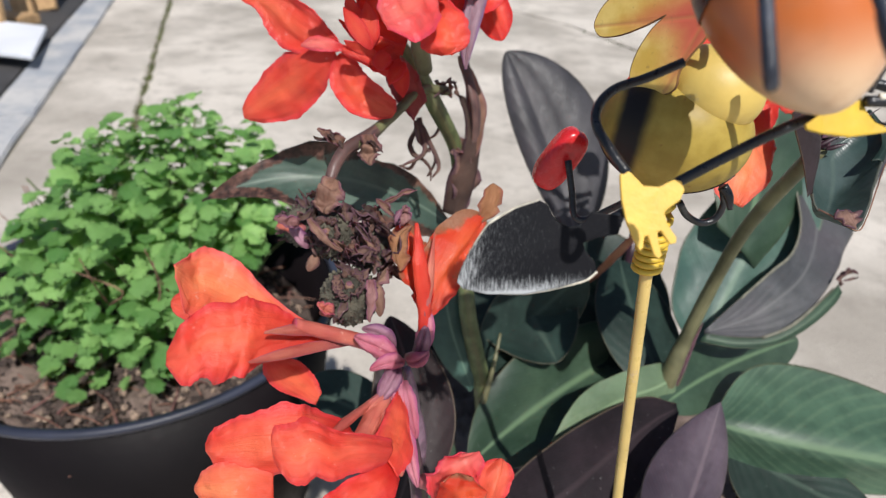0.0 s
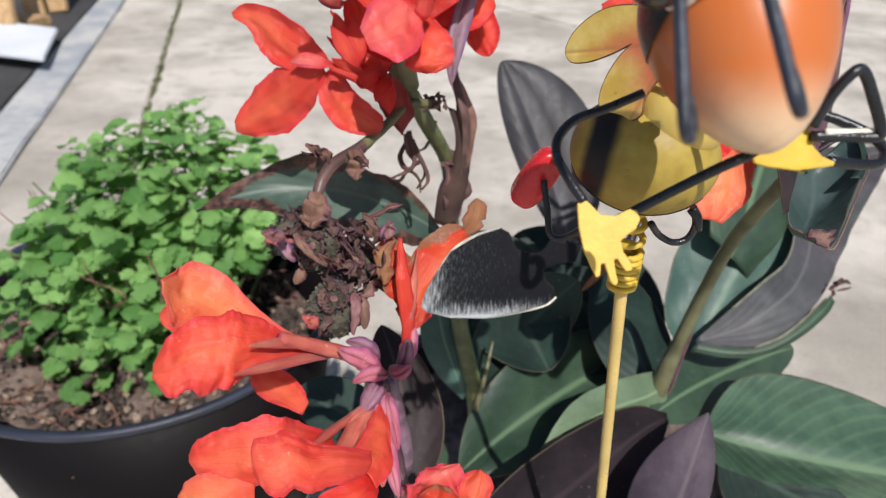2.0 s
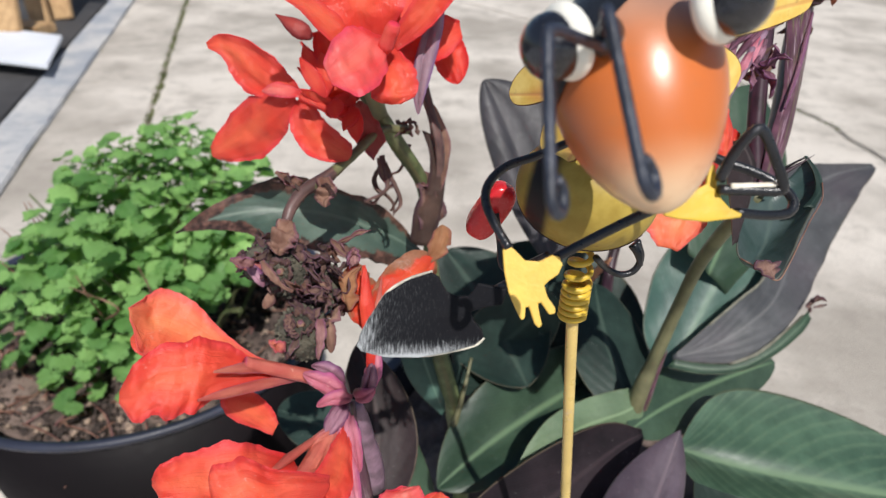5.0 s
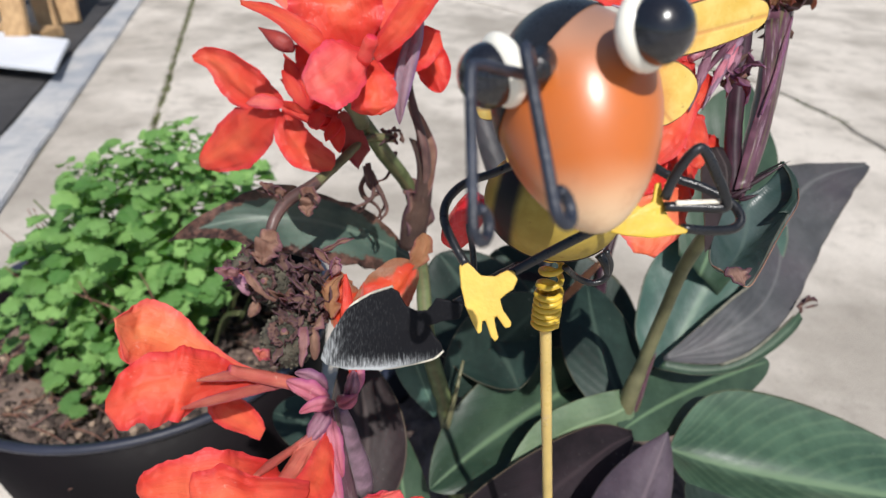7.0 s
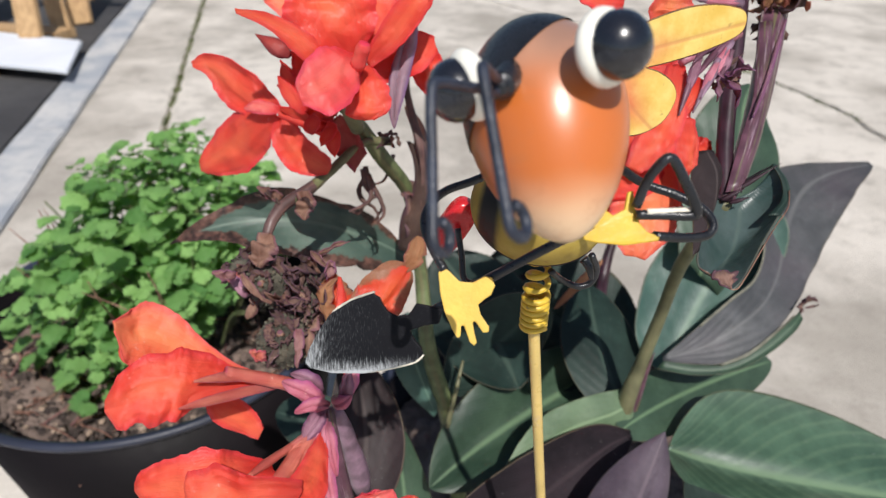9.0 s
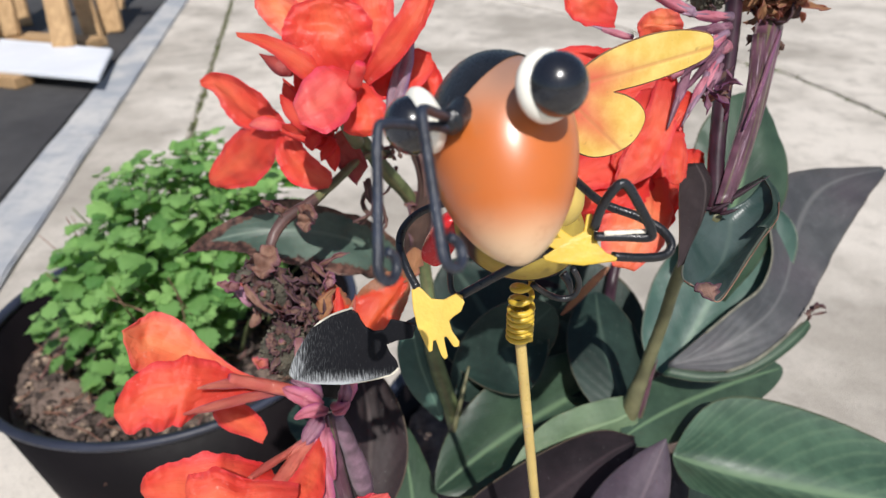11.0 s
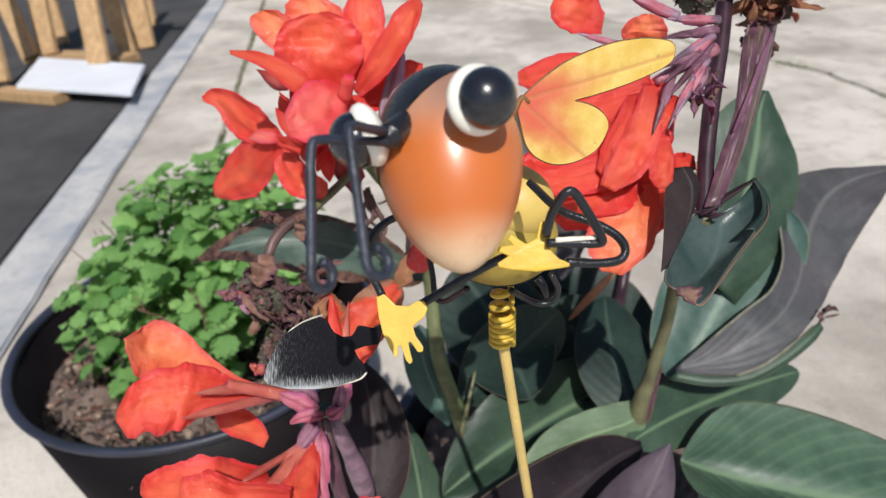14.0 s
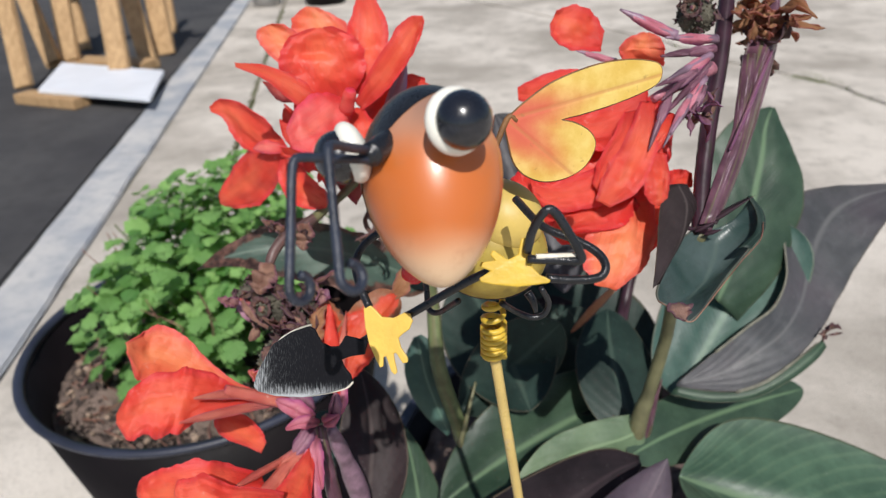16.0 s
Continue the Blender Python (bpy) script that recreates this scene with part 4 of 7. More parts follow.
def petal(parent, material, pts, name="petal", label="", **k):
    k.setdefault("p", 0.85), k.setdefault("q", 0.42), k.setdefault("wave", 0.09), k.setdefault("ruffle", 0.06)
    k.setdefault("nl", 56), k.setdefault("nw", 12), k.setdefault("crease", 0.14)
    return thick(part(name, blade(*pts, **k), material, parent, label), 0.0006)


def sheet_petal(parent, material, left, right, name="petal", label="", seed=0, bow=-0.1, ripple=0.03):
    """A thin petal stretched between its two edge curves, with a finely uneven rim."""
    bm = loft(left, right, bow=bow, n=12, nw=14, ripple=ripple, seed=seed * 1.37, frill=0.05)
    return thick(part(name, bm, material, parent, label), 0.0005)


def spindle(parent, name, a, b, r, material, bow=(0, 0, 0), label="", flat=0.8, shape=(0.35, 0.9, 1.0, 0.75, 0.35, 0.05)):
    a, b = V(a), V(b)
    return part(name, tube([a, a.lerp(b, 0.5) + V(bow), b], [r * s for s in shape], 9, 8, bumpy=0.06, flat=flat), material, parent, label)


def bract(parent, a, b, r, material, label="", seed=0, name="bract"):
    """A narrow folded scale."""
    a, b = V(a), V(b)
    ahead = V((0.05, 0.85, -0.5))
    side = (b - a).cross(ahead).normalized() * r
    mid = a.lerp(b, 0.5) - ahead * r * 0.5
    return thick(part(name, blade(a, mid, b, mid - side + ahead * r * 0.9, mid + side + ahead * r * 0.9, 0.45, 0.6, cup=-0.35, wave=0.1, ruffle=0.2, nw=5, nl=16, seed=seed, crease=0.3), material, parent, label), 0.0005)


def husk(parent, at, size, n, seed, material=None, aim=(0, 0, 1), spread=1.0, name="husk"):
    """A cluster of crumpled dry scraps."""
    rnd = random.Random(seed)
    for i in range(n):
        d = (V(aim) + V((rnd.gauss(0, 1), rnd.gauss(0, 1), rnd.gauss(0, 1))) * spread).normalized()
        o = V(at) + V((rnd.gauss(0, 1), rnd.gauss(0, 1), rnd.gauss(0, 1))) * size * 0.20
        side = d.orthogonal().normalized() * size * rnd.uniform(0.06, 0.17)
        bend = d.cross(side).normalized() * size * rnd.uniform(-0.5, 0.5)
        tip = o + d * size * rnd.uniform(0.5, 1.4)
        mid = o.lerp(tip, 0.5) + bend * 0.6
        thick(part(name, blade(o, mid, tip, mid - side + bend * 0.4, mid + side + bend * 0.4, 0.45, 0.9, cup=0.5, wave=0.6, freq=1.7, ruffle=0.5, nw=3, nl=10, seed=seed + i), material or rnd.choice((DRY, DRY, DRY, DRY, DRY, DRY_PALE, DRY_PALE, DRY_TAN_DARK)), parent), 0.0004)


def seed_pod(parent, at, r, seed, tilt=(0, 0, 1), scraps=11):
    """A warty capsule crowned with the dried rest of its flower and wrapped in torn scales."""
    m = axes(at, V(tilt).orthogonal(), V(tilt).cross(V(tilt).orthogonal()))
    rr = random.Random(seed * 7)
    bm = ball(at, (r, r, r * 1.1), m, 32, 22, lambda p: p * (1 + 0.06 * math.cos(3 * math.atan2(p.y, p.x))))
    ob = part("seed_pod", bm, POD, parent, "warty brown-green seed capsule")
    warts = bmesh.new()
    for i in range(150):
        z = 1 - 2 * (i + 0.5) / 150
        a = i * 2.39996
        d = m.to_3x3() @ V((math.cos(a) * math.sqrt(1 - z * z), math.sin(a) * math.sqrt(1 - z * z), z * 1.1))
        w = r * rr.uniform(0.06, 0.10)
        ball(V(at) + d * r * 1.02, (w, w, w * 1.5), axes((0, 0, 0), d.orthogonal(), d.cross(d.orthogonal())), 6, 4, bm=warts)
    part("wart", warts, POD, ob, "blunt soft warts")["kind"] = "stuff"
    scales = bmesh.new()
    for i in range(scraps):
        d = V((rr.gauss(0, 1), rr.gauss(0, 1), rr.gauss(0, 1))).normalized()
        if d.dot(V(tilt).normalized()) < -0.1 and i % 3:
            d = d * -1
        along = d.orthogonal().normalized()
        along = Matrix.Rotation(rr.uniform(0, 6.28), 3, d) @ along
        o = V(at) + d * r * 1.05
        ln = r * rr.uniform(0.35, 0.9)
        side = d.cross(along) * ln * rr.uniform(0.14, 0.35)
        mid = o + along * ln * 0.5 + d * r * 0.12
        blade(o, mid, o + along * ln + d * r * rr.uniform(-0.1, 0.45), mid - side, mid + side, 0.45, 0.8, cup=0.5, wave=0.5, freq=1.7, ruffle=0.6, nw=2, nl=7, seed=seed + i, bm=scales)
    thick(part("torn_scale", scales, DRY, ob, "torn dry scales"), 0.0004)
    top = V(at) + V(tilt).normalized() * r * 1.02
    crown = bmesh.new()
    for i in range(26):
        a = rr.uniform(0, 6.283)
        d = (m.to_3x3() @ V((math.cos(a), math.sin(a), rr.uniform(1.1, 2.4)))).normalized()
        o = top + (m.to_3x3() @ V((math.cos(a), math.sin(a), 0))) * r * rr.uniform(0.34, 0.46)
        side = d.cross(V(tilt)).normalized() * r * rr.uniform(0.10, 0.22)
        mid = o + d * r * 0.14
        blade(o, mid, o + d * r * rr.uniform(0.20, 0.38), mid - side, mid + side, 0.4, 0.7, wave=0.6, ruffle=0.8, cup=0.5, nw=2, nl=6, seed=i, bm=crown)
    thick(part("crown", crown, DRY, ob, "frayed dry crown"), 0.0005)
    part("scar", tube([top, top + V(tilt).normalized() * r * 0.22], [r * 0.20, r * 0.10], 9, 2), DRY_PALE, ob)
    return ob


# the plant with the drooping seed head
canna_a = thing("canna_plant", (0.05, 0.475, 0.30), "canna with orange flowers, seed pods and a scorched leaf", "canna plant", "cannas in the pot")
part("stem", tube([(0.05, 0.475, 0.30), (0.045, 0.445, 0.45), (0.038, 0.43, 0.52), (0.0266, 0.4289, 0.5717), (0.0189, 0.4478, 0.6142), (0.0148, 0.4502, 0.6480), (0.0118, 0.4442, 0.6775), (0.0019, 0.4213, 0.7092), (-0.0072, 0.4106, 0.7317), (-0.0191, 0.4073, 0.7477)], [0.0068, 0.0066, 0.006, 0.0054, 0.0045, 0.004, 0.0042, 0.0045, 0.0036, 0.003], 14, 8, 0.02), STEM_GREEN, canna_a, "smooth green stalk")
part("stem", tube([(0.0225, 0.4405, 0.6678), (0.0221, 0.4417, 0.7009), (0.0155, 0.4471, 0.7208), (0.0106, 0.4524, 0.7401), (0.0153, 0.4532, 0.7602)], [0.0025, 0.0032, 0.0028, 0.002, 0.001], 10, 8, 0.03, flat=0.5), STEM_BROWN, canna_a, "drying brown sheath")
leaf(canna_a, DRY, ((0.0149, 0.4404, 0.6376), (0.0187, 0.4387, 0.6575), (0.0116, 0.4427, 0.6849), (0.0115, 0.4338, 0.6661), (0.0256, 0.4427, 0.6671)), "dry brown sheath on the stalk", wave=0.3, p=0.5, q=0.5)
leaf(canna_a, DRY_PALE, ((0.0212, 0.4364, 0.6729), (0.0230, 0.4453, 0.7030), (0.0098, 0.4512, 0.7285), (0.0183, 0.4431, 0.7001), (0.0266, 0.4487, 0.7022)), "pale dry sheath on the stalk", wave=0.3)
branch = part("flower_branch", tube([(0.0074, 0.4212, 0.7179), (-0.0037, 0.4073, 0.7218), (-0.0122, 0.3850, 0.7171), (-0.0203, 0.3661, 0.7124), (-0.0288, 0.3539, 0.7090), (-0.0320, 0.3443, 0.7031), (-0.0323, 0.3393, 0.6948), (-0.0278, 0.3366, 0.6858)], [0.0024, 0.0022, 0.0023, 0.0029, 0.0027, 0.0023, 0.0021, 0.0017], 12, 8, 0.1), STEM_BRANCH, canna_a, "bent olive and purple flower branch")
part("branch_tip", tube([(-0.0185, 0.3702, 0.7136), (-0.0203, 0.3661, 0.7124), (-0.0288, 0.3539, 0.7090), (-0.0320, 0.3443, 0.7031), (-0.0323, 0.3393, 0.6948), (-0.0278, 0.3366, 0.6858)], [0.0026, 0.0031, 0.0029, 0.0026, 0.0023, 0.0019], 12, 8, 0.1), STEM_BROWN, branch, "brownish purple lower end of the branch")
for i, (a, s) in enumerate((((-0.0189, 0.3597, 0.7092), 0.011), ((-0.0339, 0.3552, 0.7138), 0.009), ((-0.0335, 0.3367, 0.6946), 0.013), ((0.0103, 0.4203, 0.7219), 0.012), ((0.0121, 0.4198, 0.7149), 0.010), ((0.0131, 0.4379, 0.6767), 0.010))):
    husk(branch, a, s * 0.8, 3, 31 + i, DRY_TAN_DARK if i in (0, 1, 2) else None, aim=(0, -0.4, -0.3), spread=0.6)
for i, (a, r) in enumerate((((-0.0192, 0.3160, 0.6600), 0.0112), ((-0.0295, 0.3327, 0.6795), 0.0105), ((-0.0140, 0.3340, 0.6734), 0.010), ((-0.0442, 0.3399, 0.6782), 0.009))):
    seed_pod(canna_a, a, r, 3 + i, (0.15, -0.55, 0.85) if i == 0 else (rnd.gauss(0, 0.4), -0.6, 0.4))
for i, (a, s, n) in enumerate((((-0.0160, 0.3332, 0.6861), 0.014, 9), ((-0.0049, 0.3320, 0.6784), 0.014, 10), ((-0.0190, 0.3241, 0.6753), 0.012, 8), ((-0.0410, 0.3386, 0.6834), 0.010, 6), ((-0.0034, 0.3243, 0.6692), 0.012, 8), ((-0.0101, 0.3220, 0.6782), 0.010, 8), ((-0.0119, 0.3431, 0.6882), 0.012, 7), ((-0.0101, 0.3280, 0.6842), 0.010, 7), ((-0.0317, 0.3271, 0.6783), 0.008, 4))):
    husk(canna_a, a, s, n, 60 + 13 * i, aim=(0, -0.5, 0.1), spread=1.2)
for i, (a, b) in enumerate((((-0.0386, 0.3250, 0.6760), (-0.0479, 0.3295, 0.6848)), ((-0.0348, 0.3242, 0.6741), (-0.0371, 0.3186, 0.6689)), ((-0.0218, 0.3092, 0.6586), (-0.0297, 0.3071, 0.6563)), ((-0.0029, 0.3342, 0.6856), (-0.0007, 0.3379, 0.6914)), ((-0.0082, 0.3179, 0.6671), (-0.0049, 0.3094, 0.6563)), ((-0.0411, 0.3308, 0.6821), (-0.0532, 0.3300, 0.6826)))):
    bract(canna_a, a, b, 0.0026, (BRACT, DRY_PALE, SEPAL)[i % 3], "", i)
for i, (a, c, b) in enumerate((((-0.0063, 0.4173, 0.7038), (-0.0017, 0.4087, 0.6888), (-0.0126, 0.4037, 0.6821)), ((-0.0044, 0.4152, 0.7001), (0.0061, 0.4066, 0.6841), (0.0039, 0.4026, 0.6777)), ((-0.0076, 0.4164, 0.7025), (-0.0046, 0.4114, 0.6937), (0.0012, 0.4091, 0.6889)))):
    part("tendril", tube([a, c, b], [0.0016, 0.0012, 0.0006], 6, 8, 0.4), DRY, canna_a)
leaf(canna_a, CANNA_BURNT, ((0.0133, 0.4599, 0.6158), (-0.0508, 0.4205, 0.6635), (-0.1203, 0.3953, 0.6556), (-0.0443, 0.4292, 0.6789), (-0.0301, 0.4054, 0.6449)), "dark green leaf with scorched brown margins", p=0.75, q=1.25, wave=0.18, rib=0.06, ruffle=0.16, nl=34)
thick(part('leaf', loft([(0.0322, 0.4212, 0.5149), (0.0160, 0.4217, 0.5317), (0.0045, 0.4249, 0.5508), (0.0002, 0.4324, 0.5698), (0.0050, 0.4422, 0.5842)], [(0.0339, 0.4231, 0.5173), (0.0320, 0.4306, 0.5454), (0.0278, 0.4374, 0.5651), (0.0223, 0.4421, 0.5798), (0.0104, 0.4431, 0.5873)], bow=0.05, ripple=0.04, gutter=0.03), CANNA_TEAL, canna_a, 'narrow blue-green leaf behind the stalk'), 0.0007)
thick(part('leaf', loft([(-0.0040, 0.3781, 0.4425), (-0.0044, 0.3949, 0.4714), (-0.0054, 0.4131, 0.4989), (-0.0064, 0.4262, 0.5156)], [(0.0386, 0.3957, 0.4315), (0.0283, 0.4103, 0.4616), (0.0118, 0.4219, 0.4934), (-0.0040, 0.4268, 0.5155)], bow=0.08, ripple=0.04, gutter=0.03), CANNA_GREEN, canna_a, 'dark green leaf low beside the stalk'), 0.0007)
leaf(canna_a, CANNA_DEEP_SHADED, ((0.0374, 0.4480, 0.5141), (0.0724, 0.4788, 0.5405), (0.1043, 0.4910, 0.5753), (0.0515, 0.4806, 0.5663), (0.0916, 0.4784, 0.5173)), "green leaf with a browned tip, coloured dark for shade", p=0.6, q=0.6)
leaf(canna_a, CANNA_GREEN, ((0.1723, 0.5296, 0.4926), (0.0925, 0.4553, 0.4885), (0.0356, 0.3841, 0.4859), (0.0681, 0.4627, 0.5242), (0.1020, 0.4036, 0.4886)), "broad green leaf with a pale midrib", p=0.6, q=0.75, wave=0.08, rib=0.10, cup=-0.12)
leaf(canna_a, CANNA_DEEP_SHADED, ((-0.0071, 0.4017, 0.4829), (-0.0492, 0.4159, 0.4938), (-0.0881, 0.4249, 0.4953), (-0.0495, 0.4356, 0.5072), (-0.0530, 0.3983, 0.4844)), "dark green lower leaf", p=0.6, q=0.6)
part("petiole", tube([(0.0407, 0.4192, 0.5046), (0.0457, 0.4297, 0.5312), (0.0485, 0.4458, 0.5477)], [0.0025, 0.0015, 0.001], 8, 6), STEM_OLIVE, canna_a)

thick(part('dry_bract', loft([(-0.0308, 0.3402, 0.7018), (-0.0354, 0.3339, 0.6999), (-0.0370, 0.3285, 0.6971), (-0.0317, 0.3255, 0.6931)], [(-0.0282, 0.3397, 0.7005), (-0.0248, 0.3334, 0.6991), (-0.0250, 0.3280, 0.6960), (-0.0300, 0.3254, 0.6926)], bow=-0.20, n=9, ripple=0.30, nw=7, frill=0.30), DRY_PALE, canna_a, 'pale papery dry bract'), 0.0005)
thick(part('dry_bract', loft([(-0.0215, 0.3612, 0.7136), (-0.0223, 0.3561, 0.7111), (-0.0231, 0.3531, 0.7082), (-0.0180, 0.3505, 0.7050)], [(-0.0175, 0.3617, 0.7138), (-0.0139, 0.3572, 0.7114), (-0.0145, 0.3540, 0.7081), (-0.0170, 0.3504, 0.7046)], bow=-0.20, n=9, ripple=0.30, nw=7, frill=0.30), DRY_PALE, canna_a, 'pale papery dry bract'), 0.0005)
thick(part('dry_bract', loft([(-0.0309, 0.3559, 0.7104), (-0.0357, 0.3550, 0.7117), (-0.0414, 0.3563, 0.7169)], [(-0.0293, 0.3578, 0.7132), (-0.0337, 0.3575, 0.7156), (-0.0409, 0.3567, 0.7174)], bow=-0.20, n=9, ripple=0.30, nw=7, frill=0.30), DRY_PALE, canna_a, 'pale papery dry bract'), 0.0005)
thick(part('dry_bract', loft([(-0.0400, 0.3196, 0.6888), (-0.0439, 0.3174, 0.6896), (-0.0491, 0.3176, 0.6929)], [(-0.0397, 0.3216, 0.6920), (-0.0436, 0.3198, 0.6936), (-0.0490, 0.3181, 0.6937)], bow=-0.20, n=9, ripple=0.30, nw=7, frill=0.30), DRY_ROSE, canna_a, 'rosy papery bract'), 0.0005)
thick(part('dry_bract', loft([(0.0004, 0.3247, 0.6899), (-0.0001, 0.3251, 0.6945), (0.0015, 0.3268, 0.6990)], [(0.0043, 0.3264, 0.6921), (0.0043, 0.3268, 0.6966), (0.0023, 0.3271, 0.6994)], bow=-0.20, n=9, ripple=0.30, nw=7, frill=0.30), DRY_ROSE, canna_a, 'rosy papery bract'), 0.0005)
thick(part('dry_bract', loft([(-0.0213, 0.3006, 0.6615), (-0.0248, 0.2985, 0.6626), (-0.0279, 0.2994, 0.6666)], [(-0.0217, 0.3027, 0.6650), (-0.0248, 0.3009, 0.6665), (-0.0277, 0.2999, 0.6674)], bow=-0.20, n=9, ripple=0.30, nw=7, frill=0.30), SEPAL, canna_a, 'pinkish papery bract'), 0.0005)
thick(part('dry_bract', loft([(-0.0100, 0.3092, 0.6737), (-0.0092, 0.3035, 0.6681), (-0.0079, 0.2996, 0.6613)], [(-0.0068, 0.3096, 0.6739), (-0.0051, 0.3041, 0.6682), (-0.0070, 0.2992, 0.6605)], bow=-0.20, n=9, ripple=0.30, nw=7, frill=0.30), DRY_ROSE, canna_a, 'rosy papery bract'), 0.0005)
thick(part('dry_bract', loft([(-0.0353, 0.3164, 0.6943), (-0.0302, 0.3120, 0.6898), (-0.0251, 0.3107, 0.6867), (-0.0202, 0.3110, 0.6844)], [(-0.0336, 0.3171, 0.6951), (-0.0281, 0.3133, 0.6917), (-0.0239, 0.3115, 0.6879), (-0.0199, 0.3115, 0.6852)], bow=-0.20, n=9, ripple=0.30, nw=7, frill=0.30), DRY_PALE, canna_a, 'curled strip of dry petal'), 0.0005)
thick(part('sheath', loft([(0.0107, 0.4492, 0.7079), (0.0160, 0.4444, 0.6951), (0.0159, 0.4398, 0.6798), (0.0089, 0.4378, 0.6640), (0.0065, 0.4367, 0.6411)], [(0.0201, 0.4499, 0.7035), (0.0251, 0.4446, 0.6880), (0.0251, 0.4415, 0.6711), (0.0237, 0.4400, 0.6571), (0.0184, 0.4372, 0.6398)], bow=-0.3, ripple=0.05, nw=6, frill=0.02), DRY_TAN_DARK, canna_a, 'drying brown leaf sheath round the stalk'), 0.0006)
part('tendril', tube([(-0.0078, 0.4251, 0.6966), (-0.0106, 0.4168, 0.6892), (-0.0054, 0.4122, 0.6844), (0.0008, 0.4152, 0.6883), (0.0037, 0.4131, 0.6823), (0.0001, 0.4094, 0.6749)], [0.0012, 0.0014, 0.0010, 0.0008, 0.0006], 7, 7, 0.3), DRY, canna_a, '')
part('tendril', tube([(-0.0151, 0.4113, 0.6789), (-0.0091, 0.4095, 0.6787), (-0.0053, 0.4119, 0.6839), (0.0011, 0.4102, 0.6800), (0.0023, 0.4076, 0.6734)], [0.0006, 0.0009, 0.0010, 0.0008, 0.0004], 7, 7, 0.3), DRY, canna_a, '')
part('tendril', tube([(0.0049, 0.4385, 0.7029), (0.0041, 0.4324, 0.6968), (0.0014, 0.4266, 0.6916), (-0.0032, 0.4241, 0.6902)], [0.0012, 0.0010, 0.0008, 0.0005], 7, 7, 0.3), DRY, canna_a, '')
# upper orange bloom of that plant
bloom = part("flower", tube([(0.0005, 0.3858, 0.7376), (-0.0007, 0.3777, 0.7499), (-0.0013, 0.3760, 0.7608)], [0.0036, 0.004, 0.002], 10, 6), STEM_OLIVE, canna_a, "large orange-red canna bloom")
sheet_petal(bloom, PETAL, [(-0.0031, 0.3806, 0.7682), (-0.0177, 0.3726, 0.7860), (-0.0287, 0.3655, 0.7933), (-0.0397, 0.3581, 0.7962)], [(-0.0048, 0.3757, 0.7646), (-0.0162, 0.3658, 0.7756), (-0.0276, 0.3613, 0.7877), (-0.0391, 0.3572, 0.7944)], bow=-0.08, seed=3)
sheet_petal(bloom, PETAL_LIGHT_SUNLIT, [(-0.0161, 0.3871, 0.7733), (-0.0342, 0.3887, 0.7888), (-0.0433, 0.3895, 0.7967), (-0.0458, 0.3926, 0.8031), (-0.0410, 0.3955, 0.8058)], [(-0.0095, 0.3902, 0.7754), (-0.0175, 0.3953, 0.7880), (-0.0268, 0.3994, 0.7994), (-0.0328, 0.3984, 0.8048), (-0.0389, 0.3964, 0.8062)], bow=-0.06, seed=2)
sheet_petal(bloom, PETAL_LIGHT_SUNLIT, [(-0.0142, 0.3946, 0.7770), (-0.0305, 0.4045, 0.7956), (-0.0363, 0.4119, 0.8051), (-0.0311, 0.4190, 0.8106)], [(-0.0040, 0.3972, 0.7765), (-0.0044, 0.4107, 0.7917), (-0.0123, 0.4202, 0.8036), (-0.0254, 0.4203, 0.8100)], bow=-0.06, seed=4)
sheet_petal(bloom, PETAL, [(-0.0016, 0.3816, 0.7691), (-0.0157, 0.3715, 0.7791), (-0.0248, 0.3712, 0.7931), (-0.0221, 0.3775, 0.8026), (-0.0117, 0.3860, 0.8060)], [(0.0025, 0.3840, 0.7713), (0.0119, 0.3844, 0.7857), (0.0117, 0.3861, 0.7969), (0.0038, 0.3879, 0.8037), (-0.0071, 0.3875, 0.8063)], bow=-0.12, seed=1)
sheet_petal(bloom, PETAL, [(-0.0010, 0.3886, 0.7727), (0.0003, 0.3975, 0.7872), (-0.0036, 0.4072, 0.8016), (-0.0022, 0.4201, 0.8148)], [(0.0064, 0.3915, 0.7740), (0.0159, 0.4036, 0.7860), (0.0149, 0.4141, 0.8003), (0.0063, 0.4234, 0.8143)], bow=-0.05, seed=5)
sheet_petal(bloom, PETAL, [(0.0051, 0.3850, 0.7717), (0.0134, 0.3858, 0.7854), (0.0244, 0.3910, 0.8011), (0.0320, 0.3953, 0.8090), (0.0386, 0.3965, 0.8098)], [(0.0091, 0.3825, 0.7675), (0.0228, 0.3828, 0.7778), (0.0334, 0.3861, 0.7904), (0.0388, 0.3917, 0.8016), (0.0401, 0.3944, 0.8076)], bow=-0.1, seed=6)
sheet_petal(bloom, PETAL_RED, [(0.0063, 0.3899, 0.7674), (0.0149, 0.4020, 0.7756), (0.0242, 0.4114, 0.7791), (0.0328, 0.4143, 0.7757)], [(0.0071, 0.3851, 0.7588), (0.0192, 0.3937, 0.7593), (0.0300, 0.4034, 0.7626), (0.0351, 0.4111, 0.7693)], bow=-0.08, seed=7)
sheet_petal(bloom, PETAL_PINK, [(0.0016, 0.3842, 0.7740), (-0.0057, 0.3701, 0.7800), (-0.0110, 0.3549, 0.7770), (-0.0124, 0.3454, 0.7695)], [(0.0067, 0.3801, 0.7687), (0.0088, 0.3574, 0.7636), (0.0043, 0.3399, 0.7602), (-0.0071, 0.3385, 0.7633)], bow=-0.1, seed=8, label='rosy pink lip petal')
